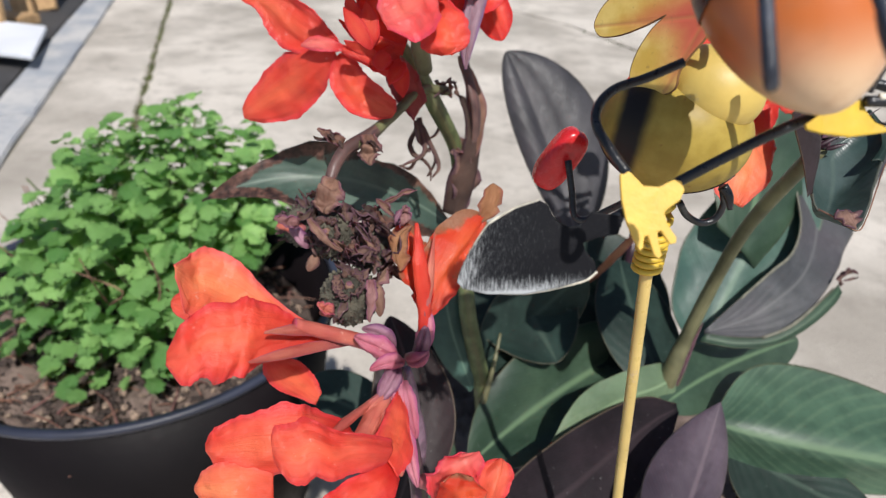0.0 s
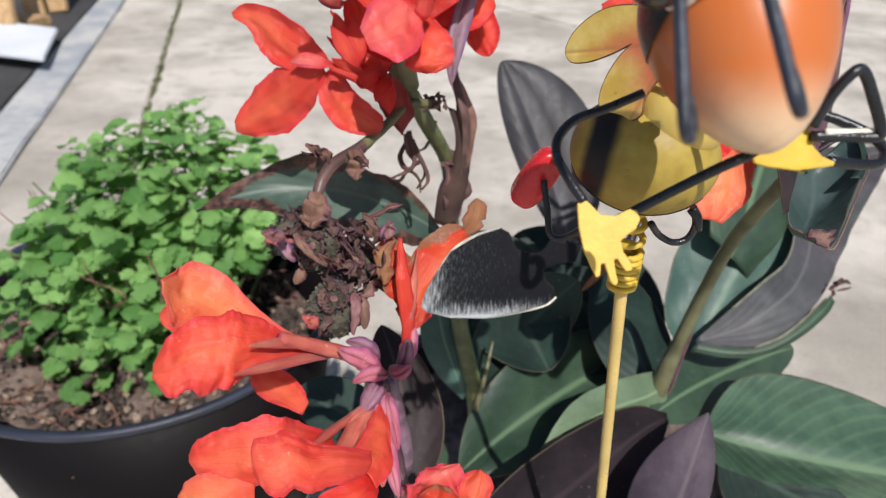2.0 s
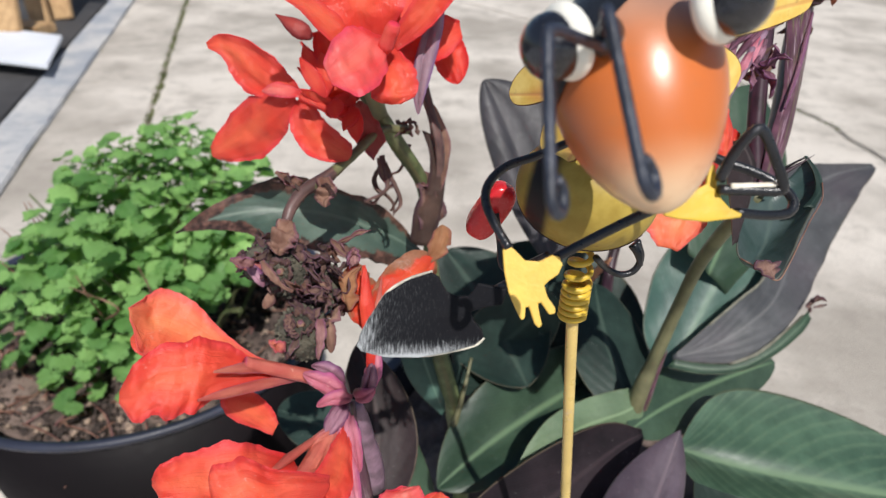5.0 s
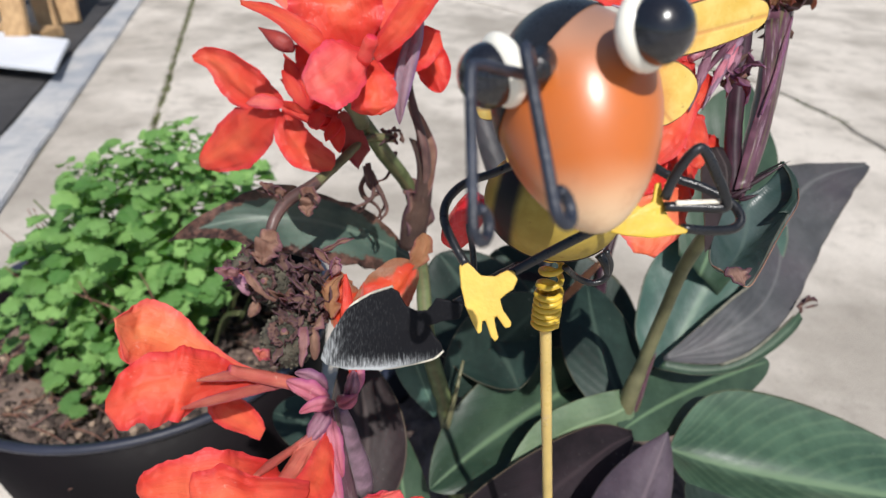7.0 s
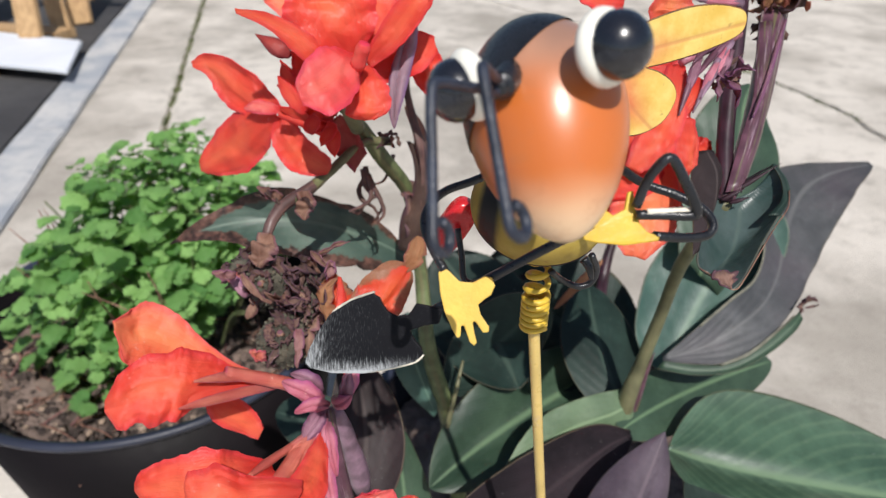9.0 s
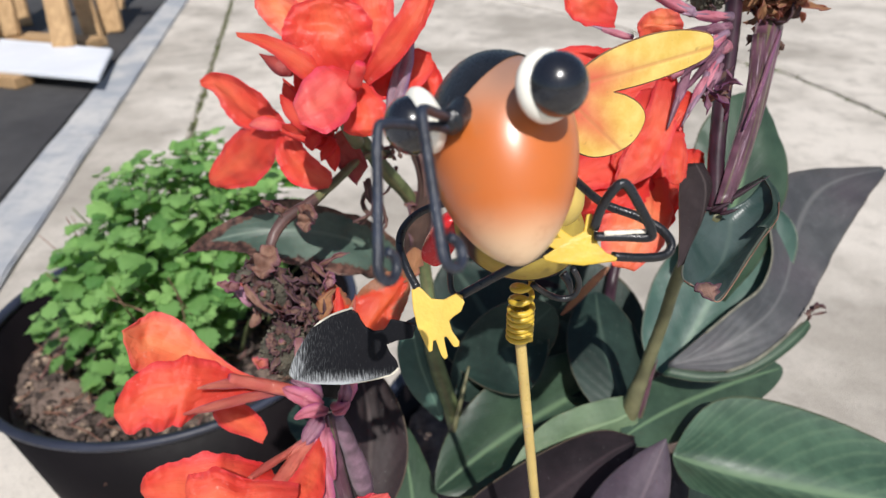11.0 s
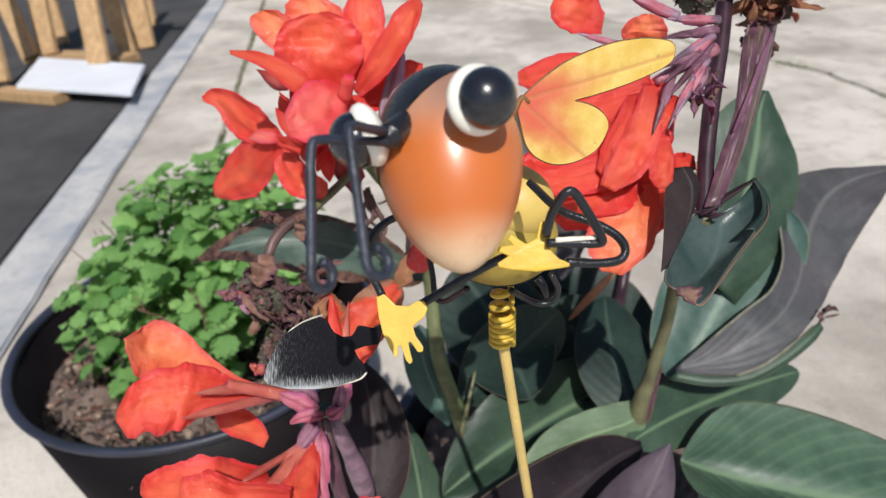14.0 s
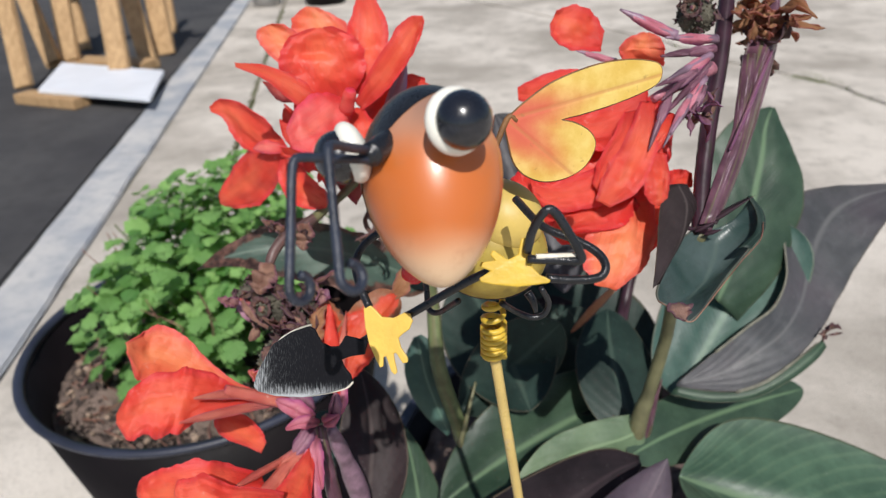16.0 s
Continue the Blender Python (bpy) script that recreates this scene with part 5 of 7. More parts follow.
sheet_petal(bloom, PETAL, [(0.0026, 0.3831, 0.7681), (0.0004, 0.3702, 0.7589), (0.0025, 0.3649, 0.7516), (0.0103, 0.3658, 0.7493)], [(0.0096, 0.3841, 0.7682), (0.0184, 0.3765, 0.7613), (0.0206, 0.3712, 0.7539), (0.0142, 0.3665, 0.7496)], bow=-0.15, seed=9)
spindle(bloom, "stamen", (0.0067, 0.3689, 0.7711), (0.0116, 0.3664, 0.7827), 0.0036, PETAL_PINK, flat=0.9, shape=(0.8, 1.0, 0.95, 0.9, 0.95, 0.7))
petal(bloom, PETAL_RED, ((0.0183, 0.4311, 0.7694), (0.0254, 0.4239, 0.7616), (0.0331, 0.4187, 0.7453), (0.0180, 0.4243, 0.7582), (0.0333, 0.4304, 0.7646)), seed=10, cup=0.2)
spindle(bloom, "bud", (-0.0328, 0.3938, 0.7686), (-0.0500, 0.3960, 0.7775), 0.0045, SEPAL_DARK, label="dark red unopened bud")
for i, (a, b) in enumerate((((-0.0248, 0.3769, 0.7486), (-0.0333, 0.3837, 0.7677)), ((-0.0198, 0.3741, 0.7485), (-0.0246, 0.3814, 0.7657)), ((-0.0202, 0.3714, 0.7480), (-0.0338, 0.3787, 0.7633)), ((-0.0164, 0.3720, 0.7481), (-0.0139, 0.3629, 0.7421)), ((-0.0179, 0.3753, 0.7442), (-0.0320, 0.3716, 0.7512)), ((-0.0101, 0.3765, 0.7443), (-0.0060, 0.3683, 0.7297)), ((-0.0074, 0.3762, 0.7432), (-0.0119, 0.3672, 0.7352)))):
    petal(bloom, PETAL_RED, (a, V(a).lerp(V(b), 0.5), b, V(a).lerp(V(b), 0.45) + V((-0.004, 0, -0.001)), V(a).lerp(V(b), 0.45) + V((0.004, 0, 0.001))), name="sepal", seed=40 + i, q=0.9, nl=12, nw=4)
petal(bloom, BRACT_PALE, ((0.0190, 0.3838, 0.7396), (0.0194, 0.3933, 0.7650), (0.0250, 0.4064, 0.7853), (0.0158, 0.3924, 0.7624), (0.0251, 0.3952, 0.7648)), name="bract", label="greyish purple bract", q=0.6, seed=51, cup=0.3, wave=0.05)

side_bloom = part("flower", tube([(-0.0098, 0.3821, 0.7340), (-0.0214, 0.3770, 0.7420), (-0.0337, 0.3746, 0.7469)], [0.003, 0.003, 0.002], 10, 6), PETAL_RED, canna_a, "open orange canna bloom with three petals")
sheet_petal(side_bloom, PETAL, [(-0.0368, 0.3881, 0.7436), (-0.0427, 0.3896, 0.7510), (-0.0529, 0.3934, 0.7593), (-0.0672, 0.3977, 0.7650), (-0.0803, 0.4003, 0.7660), (-0.0868, 0.3984, 0.7620)], [(-0.0439, 0.3878, 0.7406), (-0.0562, 0.3905, 0.7395), (-0.0678, 0.3927, 0.7413), (-0.0753, 0.3964, 0.7488), (-0.0797, 0.3979, 0.7559), (-0.0858, 0.3971, 0.7597)], bow=0.06, seed=11)
sheet_petal(side_bloom, PETAL, [(-0.0406, 0.3864, 0.7435), (-0.0525, 0.3886, 0.7434), (-0.0649, 0.3918, 0.7393), (-0.0780, 0.3941, 0.7299), (-0.0860, 0.3933, 0.7182), (-0.0894, 0.3921, 0.7111)], [(-0.0390, 0.3849, 0.7407), (-0.0434, 0.3839, 0.7301), (-0.0505, 0.3849, 0.7194), (-0.0632, 0.3867, 0.7091), (-0.0792, 0.3895, 0.7049), (-0.0887, 0.3915, 0.7061)], bow=-0.08, seed=12)
sheet_petal(side_bloom, PETAL, [(-0.0403, 0.3848, 0.7406), (-0.0423, 0.3808, 0.7325), (-0.0377, 0.3757, 0.7251), (-0.0288, 0.3711, 0.7197), (-0.0194, 0.3700, 0.7182), (-0.0116, 0.3705, 0.7195)], [(-0.0355, 0.3870, 0.7435), (-0.0295, 0.3838, 0.7391), (-0.0233, 0.3793, 0.7344), (-0.0162, 0.3755, 0.7306), (-0.0107, 0.3736, 0.7265), (-0.0099, 0.3721, 0.7218)], bow=0.06, seed=13)
sheet_petal(side_bloom, PETAL_PINK, [(-0.0348, 0.3848, 0.7456), (-0.0429, 0.3846, 0.7486), (-0.0493, 0.3842, 0.7491), (-0.0546, 0.3828, 0.7457)], [(-0.0342, 0.3827, 0.7439), (-0.0417, 0.3797, 0.7442), (-0.0483, 0.3801, 0.7441), (-0.0545, 0.3822, 0.7449)], bow=-0.15, seed=14)
sheet_petal(side_bloom, PETAL_RED, [(-0.0093, 0.3851, 0.7433), (-0.0219, 0.3843, 0.7502), (-0.0295, 0.3872, 0.7603), (-0.0323, 0.3933, 0.7710)], [(-0.0072, 0.3901, 0.7513), (-0.0123, 0.3926, 0.7603), (-0.0169, 0.3954, 0.7677), (-0.0239, 0.3973, 0.7742)], seed=16, bow=-0.12)
sheet_petal(side_bloom, PETAL, [(-0.0102, 0.3816, 0.7416), (-0.0196, 0.3761, 0.7440), (-0.0262, 0.3745, 0.7464), (-0.0295, 0.3761, 0.7497)], [(-0.0088, 0.3852, 0.7474), (-0.0180, 0.3810, 0.7517), (-0.0242, 0.3796, 0.7545), (-0.0288, 0.3775, 0.7518)], seed=17, bow=-0.2)
sheet_petal(side_bloom, PETAL_RED, [(-0.0079, 0.3804, 0.7411), (-0.0142, 0.3740, 0.7395), (-0.0193, 0.3721, 0.7391), (-0.0219, 0.3728, 0.7407)], [(-0.0137, 0.3838, 0.7479), (-0.0180, 0.3781, 0.7470), (-0.0214, 0.3754, 0.7450), (-0.0225, 0.3733, 0.7418)], seed=18, bow=-0.2)
sheet_petal(side_bloom, PETAL_RED, [(-0.0271, 0.3838, 0.7464), (-0.0323, 0.3842, 0.7500), (-0.0382, 0.3863, 0.7565)], [(-0.0254, 0.3856, 0.7491), (-0.0306, 0.3863, 0.7531), (-0.0380, 0.3866, 0.7569)], seed=19, bow=-0.2)
sheet_petal(side_bloom, PETAL_RED, [(-0.0284, 0.3878, 0.7534), (-0.0329, 0.3899, 0.7595), (-0.0379, 0.3924, 0.7665)], [(-0.0257, 0.3895, 0.7557), (-0.0306, 0.3915, 0.7618), (-0.0377, 0.3927, 0.7670)], seed=20, bow=-0.2)
sheet_petal(side_bloom, SEPAL_DARK, [(-0.0053, 0.3948, 0.7100), (-0.0151, 0.3939, 0.7220), (-0.0203, 0.3957, 0.7338)], [(0.0001, 0.4005, 0.7185), (-0.0054, 0.4010, 0.7320), (-0.0124, 0.3998, 0.7392)], seed=29, bow=-0.15, name='bract', label='dark reddish bract')

# the flower spike nearest the path
canna_b = thing("canna_plant", (0.06, 0.43, 0.30), "canna flower spike with orange blooms and mauve bracts", "canna plant", "cannas in the pot")
part("stem", tube([(0.06, 0.43, 0.30), (0.045, 0.33, 0.45), (0.0229, 0.2789, 0.5564), (0.0159, 0.2837, 0.5908), (0.0088, 0.2923, 0.6178), (0.0045, 0.2997, 0.6387)], [0.006, 0.005, 0.004, 0.0036, 0.0034, 0.0026], 12, 8, 0.1), STEM_MAUVE, canna_b, "mauve flower spike")
for i, (a, c, b, r, m) in enumerate((((0.0129, 0.3013, 0.6441), (0.0145, 0.3051, 0.6539), (0.0140, 0.3098, 0.6619), 0.0034, PINK), ((0.0117, 0.2977, 0.6422), (0.0139, 0.2983, 0.6505), (0.0150, 0.3016, 0.6597), 0.0030, BRACT), ((0.0081, 0.2988, 0.6447), (0.0126, 0.2940, 0.6475), (0.0170, 0.2965, 0.6510), 0.0030, PINK),
                                  ((0.0038, 0.2951, 0.6472), (-0.0017, 0.2916, 0.6539), (-0.0115, 0.2928, 0.6578), 0.0042, PINK), ((0.0018, 0.2998, 0.6474), (-0.0012, 0.2973, 0.6556), (-0.0096, 0.2978, 0.6580), 0.0032, BRACT), ((0.0071, 0.2929, 0.6467), (0.0036, 0.2880, 0.6508), (-0.0036, 0.2841, 0.6496), 0.0030, PINK),
                                  ((0.0058, 0.2900, 0.6461), (0.0040, 0.2839, 0.6440), (0.0011, 0.2786, 0.6396), 0.0038, BRACT), ((0.0038, 0.2860, 0.6358), (0.0046, 0.2788, 0.6276), (0.0049, 0.2698, 0.6166), 0.0032, BRACT), ((0.0064, 0.2881, 0.6428), (0.0098, 0.2763, 0.6342), (0.0188, 0.2612, 0.6152), 0.0040, PINK),
                                  ((0.0094, 0.2861, 0.6428), (0.0128, 0.2782, 0.6389), (0.0165, 0.2718, 0.6294), 0.0022, PINK), ((0.0059, 0.2850, 0.6417), (0.0093, 0.2732, 0.6312), (0.0122, 0.2632, 0.6178), 0.0030, SEPAL), ((0.0006, 0.2802, 0.6385), (0.0037, 0.2675, 0.6363), (0.0070, 0.2561, 0.6323), 0.0026, SEPAL))):
    a, c, b = V(a), V(c), V(b)
    side = (b - a).cross(V((0.05, 0.85, -0.5))).normalized() * r
    thick(part("bract", blade(a, c, b, c - side + V((0, 0.0015, 0)), c + side + V((0, 0.0015, 0)), 0.40, 0.62, cup=-0.55, wave=0.10, ruffle=0.15, nw=6, nl=22, seed=i, crease=0.3), m, canna_b, "pinkish mauve folded bract"), 0.0008)
    part("flower_tube", tube([a + V((0, 0.0015, 0)), c + V((0, 0.0015, 0)), b.lerp(c, 0.25) + V((0, 0.0015, 0))], [r * 0.45, r * 0.62, r * 0.5, r * 0.25], 9, 6, 0.12), m, canna_b)
part("flower_tube", tube([(0.0015, 0.2818, 0.6410), (-0.0039, 0.2736, 0.6401), (-0.0083, 0.2613, 0.6438), (-0.0106, 0.2516, 0.6476)], [0.0016, 0.0020, 0.0027, 0.0012], 10, 6, 0.1, flat=0.7), SEPAL, canna_b, "salmon-pink flower tube")
spindle(canna_b, "bud", (0.0064, 0.3053, 0.6326), (0.0110, 0.3192, 0.5604), 0.0058, STEM_LILAC, bow=(0.0005, 0, 0.001), label="long mauve-grey unopened bud", flat=0.9, shape=(0.45, 0.72, 0.70, 0.95, 1.0, 0.75))

left_bloom = part("flower", tube([(0.0013, 0.2992, 0.6461), (-0.0101, 0.2986, 0.6509), (-0.0203, 0.2942, 0.6568), (-0.0330, 0.2866, 0.6657)], [0.0022, 0.0030, 0.0030, 0.0026], 10, 6, 0.04), SEPAL, canna_b, "orange canna bloom held sideways")
sheet_petal(left_bloom, PETAL_LIGHT_SUNLIT, [(-0.0267, 0.3003, 0.6542), (-0.0380, 0.2974, 0.6631), (-0.0487, 0.2980, 0.6738), (-0.0573, 0.2992, 0.6832), (-0.0673, 0.2980, 0.6890), (-0.0721, 0.2919, 0.6894), (-0.0723, 0.2804, 0.6917)], [(-0.0265, 0.2992, 0.6524), (-0.0403, 0.2951, 0.6558), (-0.0516, 0.2895, 0.6602), (-0.0602, 0.2841, 0.6646), (-0.0662, 0.2797, 0.6699), (-0.0696, 0.2766, 0.6753), (-0.0715, 0.2784, 0.6883)], bow=-0.06, seed=21)
sheet_petal(left_bloom, PETAL, [(-0.0231, 0.2999, 0.6529), (-0.0345, 0.2939, 0.6625), (-0.0402, 0.2925, 0.6690), (-0.0465, 0.2891, 0.6723), (-0.0508, 0.2871, 0.6756), (-0.0536, 0.2843, 0.6754), (-0.0605, 0.2794, 0.6763), (-0.0644, 0.2733, 0.6765), (-0.0671, 0.2684, 0.6747), (-0.0693, 0.2611, 0.6688)], [(-0.0240, 0.2984, 0.6505), (-0.0342, 0.2845, 0.6545), (-0.0429, 0.2728, 0.6563), (-0.0457, 0.2663, 0.6556), (-0.0489, 0.2643, 0.6567), (-0.0526, 0.2608, 0.6575), (-0.0568, 0.2595, 0.6599), (-0.0601, 0.2573, 0.6590), (-0.0632, 0.2560, 0.6592), (-0.0692, 0.2587, 0.6648)], bow=-0.14, ripple=0.04, seed=22)
sheet_petal(left_bloom, PETAL, [(-0.0465, 0.2997, 0.6373), (-0.0390, 0.3041, 0.6315), (-0.0330, 0.3047, 0.6236), (-0.0298, 0.3023, 0.6172)], [(-0.0520, 0.2965, 0.6368), (-0.0505, 0.2942, 0.6289), (-0.0433, 0.2965, 0.6196), (-0.0320, 0.2992, 0.6123)], bow=0.06, seed=24)
sheet_petal(left_bloom, SEPAL, [(-0.0153, 0.3039, 0.6503), (-0.0259, 0.2955, 0.6596), (-0.0331, 0.2850, 0.6669), (-0.0393, 0.2741, 0.6713)], [(-0.0150, 0.3026, 0.6480), (-0.0252, 0.2924, 0.6564), (-0.0324, 0.2823, 0.6642), (-0.0393, 0.2737, 0.6708)], bow=-0.25, seed=26, name='sepal', label='salmon-pink narrow sepal')
sheet_petal(left_bloom, SEPAL, [(-0.0165, 0.3026, 0.6484), (-0.0279, 0.2869, 0.6574), (-0.0367, 0.2730, 0.6632), (-0.0428, 0.2658, 0.6640)], [(-0.0162, 0.3013, 0.6462), (-0.0253, 0.2853, 0.6543), (-0.0347, 0.2725, 0.6601), (-0.0427, 0.2655, 0.6635)], bow=-0.25, seed=27, name='sepal', label='salmon-pink narrow sepal')
petal(left_bloom, PETAL, ((-0.0564, 0.2895, 0.6645), (-0.0718, 0.2894, 0.6666), (-0.0827, 0.2901, 0.6675), (-0.0739, 0.2928, 0.6707), (-0.0740, 0.2871, 0.6613)), seed=23, nl=14)

low_bloom = part("flower", tube([(0.0038, 0.2858, 0.6390), (-0.0001, 0.2723, 0.6367), (-0.0026, 0.2559, 0.6391)], [0.003, 0.004, 0.003], 10, 6), SEPAL, canna_b, "drooping orange canna bloom")
sheet_petal(low_bloom, PETAL, [(-0.0080, 0.2657, 0.6401), (-0.0126, 0.2613, 0.6472), (-0.0179, 0.2568, 0.6543), (-0.0213, 0.2520, 0.6607), (-0.0272, 0.2487, 0.6620), (-0.0333, 0.2465, 0.6614), (-0.0396, 0.2445, 0.6592), (-0.0449, 0.2422, 0.6564), (-0.0466, 0.2410, 0.6547), (-0.0486, 0.2395, 0.6505)], [(-0.0002, 0.2559, 0.6339), (-0.0067, 0.2498, 0.6368), (-0.0130, 0.2446, 0.6389), (-0.0197, 0.2409, 0.6398), (-0.0266, 0.2382, 0.6405), (-0.0319, 0.2368, 0.6412), (-0.0363, 0.2358, 0.6422), (-0.0411, 0.2359, 0.6433), (-0.0447, 0.2364, 0.6448), (-0.0477, 0.2380, 0.6480)], bow=-0.1, ripple=0.05, seed=31)
sheet_petal(low_bloom, PETAL, [(0.0102, 0.2534, 0.6475), (0.0044, 0.2492, 0.6533), (-0.0021, 0.2453, 0.6576), (-0.0076, 0.2425, 0.6617), (-0.0149, 0.2416, 0.6655), (-0.0186, 0.2389, 0.6656), (-0.0223, 0.2374, 0.6658), (-0.0233, 0.2350, 0.6639)], [(0.0097, 0.2463, 0.6436), (0.0050, 0.2389, 0.6477), (-0.0004, 0.2349, 0.6498), (-0.0048, 0.2312, 0.6503), (-0.0089, 0.2300, 0.6529), (-0.0119, 0.2271, 0.6525), (-0.0170, 0.2275, 0.6541), (-0.0214, 0.2303, 0.6577)], bow=-0.2, ripple=0.07, seed=32)
sheet_petal(low_bloom, PETAL_LIGHT_SUNLIT, [(-0.0272, 0.2400, 0.6417), (-0.0348, 0.2383, 0.6462), (-0.0415, 0.2361, 0.6475), (-0.0474, 0.2339, 0.6450), (-0.0498, 0.2312, 0.6409)], [(-0.0238, 0.2288, 0.6321), (-0.0314, 0.2260, 0.6328), (-0.0395, 0.2259, 0.6341), (-0.0458, 0.2275, 0.6359), (-0.0495, 0.2298, 0.6385)], bow=-0.1, seed=33)
sheet_petal(low_bloom, PETAL_RED, [(0.0097, 0.2542, 0.6372), (0.0037, 0.2461, 0.6404), (-0.0048, 0.2378, 0.6398), (-0.0106, 0.2312, 0.6376)], [(0.0142, 0.2495, 0.6324), (0.0129, 0.2404, 0.6332), (0.0043, 0.2320, 0.6324), (-0.0056, 0.2267, 0.6332)], bow=-0.08, seed=34)
sheet_petal(low_bloom, PETAL, [(0.0071, 0.2824, 0.6417), (0.0047, 0.2732, 0.6405), (0.0035, 0.2608, 0.6415), (0.0010, 0.2531, 0.6427)], [(0.0100, 0.2816, 0.6399), (0.0143, 0.2695, 0.6364), (0.0168, 0.2572, 0.6350), (0.0139, 0.2476, 0.6371)], bow=-0.12, seed=35)
for i, (a, b, r) in enumerate((((0.0043, 0.2836, 0.6411), (-0.0113, 0.2652, 0.6363), 0.0030), ((0.0010, 0.2776, 0.6375), (-0.0005, 0.2552, 0.6374), 0.0034), ((0.0052, 0.2786, 0.6386), (0.0060, 0.2549, 0.6301), 0.0028))):
    spindle(low_bloom, "sepal", a, b, r, SEPAL, flat=0.4)

right_bloom = part("flower", tube([(0.0193, 0.2692, 0.6090), (0.0296, 0.2659, 0.6117), (0.0364, 0.2623, 0.6143)], [0.003, 0.004, 0.003], 10, 6), SEPAL, canna_b, "wilting orange canna bloom with a browned edge")
petal(right_bloom, PETAL_PINK, ((0.0257, 0.2632, 0.6078), (0.0315, 0.2634, 0.6247), (0.0405, 0.2705, 0.6273), (0.0231, 0.2624, 0.6243), (0.0423, 0.2652, 0.6182)), seed=36, wave=0.3, ruffle=0.3)
petal(right_bloom, PETAL_DRY, ((0.0263, 0.2576, 0.6119), (0.0355, 0.2555, 0.6226), (0.0446, 0.2579, 0.6213), (0.0318, 0.2596, 0.6261), (0.0395, 0.2507, 0.6140)), seed=37, wave=0.3)
petal(right_bloom, PETAL, ((0.0437, 0.2576, 0.6054), (0.0477, 0.2634, 0.6182), (0.0491, 0.2723, 0.6231), (0.0402, 0.2649, 0.6181), (0.0541, 0.2686, 0.6162)), seed=38, p=0.5, q=0.35, cup=-0.2)

bud_bloom = part("flower", tube([(0.0148, 0.3037, 0.6516), (0.0133, 0.3090, 0.6646), (0.0105, 0.3135, 0.6803), (0.0075, 0.3218, 0.6946)], [0.0030, 0.0034, 0.0038, 0.0008], 10, 8, 0.2, flat=0.6), PETAL_RED, canna_b, "fading orange canna bloom with dry tips")
petal(bud_bloom, PETAL_DRY, ((0.0140, 0.3084, 0.6595), (0.0204, 0.3232, 0.6754), (0.0333, 0.3438, 0.6883), (0.0124, 0.3283, 0.6851), (0.0287, 0.3268, 0.6684)), seed=61, p=0.5, q=0.35, cup=-0.1, wave=0.15)
petal(bud_bloom, PETAL_DRY, ((0.0147, 0.3089, 0.6563), (0.0102, 0.3208, 0.6730), (-0.0014, 0.3326, 0.6866), (-0.0020, 0.3230, 0.6785), (0.0105, 0.3286, 0.6820)), seed=62, wave=0.4, ruffle=0.4, label="half-withered petal")
petal(bud_bloom, DRY_TAN, ((0.0304, 0.3422, 0.6861), (0.0345, 0.3465, 0.6925), (0.0360, 0.3534, 0.6998), (0.0311, 0.3467, 0.6934), (0.0401, 0.3489, 0.6918)), seed=63, wave=0.5, ruffle=0.3, nl=14, label="dry tan petal tip")
petal(bud_bloom, DRY_TAN, ((0.0051, 0.3263, 0.6907), (-0.0001, 0.3192, 0.6836), (0.0025, 0.3148, 0.6759), (-0.0029, 0.3218, 0.6845), (0.0051, 0.3186, 0.6819)), seed=64, wave=0.5, nl=14)
spindle(bud_bloom, "sepal", (0.0143, 0.3060, 0.6613), (0.0146, 0.3244, 0.6901), 0.0026, SEPAL, flat=0.4)
leaf(canna_b, CANNA_BROWN, ((0.0006, 0.3168, 0.5256), (0.0043, 0.3507, 0.5620), (-0.0173, 0.3954, 0.5910), (-0.0212, 0.3577, 0.5639), (0.0269, 0.3526, 0.5616)), "dark bronze leaf seen from below", p=0.7, q=0.7, cup=-0.15)

# the tall plant behind the ornament
canna_c = thing("canna_plant", (0.165, 0.49, 0.30), "tall canna with green and bronze leaves and purple stalks", "canna plant", "cannas in the pot")
part("stem", tube([(0.165, 0.49, 0.30), (0.1626, 0.4455, 0.5093), (0.1683, 0.4456, 0.5617), (0.1719, 0.4377, 0.6115), (0.1698, 0.4120, 0.6625), (0.1705, 0.3717, 0.7201)], [0.0075, 0.0065, 0.0045, 0.0038, 0.0036, 0.0036], 14, 8, 0.05), STEM_OLIVE, canna_c, "olive-green stalk with a reddish base")
spindle(canna_c, "sheath", (0.163, 0.452, 0.47), (0.1745, 0.443, 0.575), 0.0062, STEM_MAUVE, label="reddish leaf sheath", flat=0.9)
part("stem", tube([(0.1703, 0.3716, 0.7201), (0.1710, 0.3945, 0.7404), (0.1730, 0.4154, 0.7609), (0.1764, 0.4383, 0.7822), (0.1785, 0.4617, 0.8047), (0.1811, 0.4911, 0.8334)], [0.0037, 0.0038, 0.0040, 0.0042, 0.0040, 0.003], 12, 8, 0.04), STEM_PURPLE, canna_c, "dark purple flower stalk")
part("stem", tube([(0.1730, 0.3745, 0.7197), (0.1797, 0.3922, 0.7304), (0.1880, 0.4161, 0.7471), (0.1954, 0.4427, 0.7646), (0.2025, 0.4701, 0.7838), (0.2055, 0.4947, 0.8081)], [0.003, 0.0052, 0.0060, 0.0066, 0.0062, 0.004], 12, 8, 0.03, flat=0.6), STEM_MAUVE, canna_c, "mauve flower stalk wrapped in sheaths")
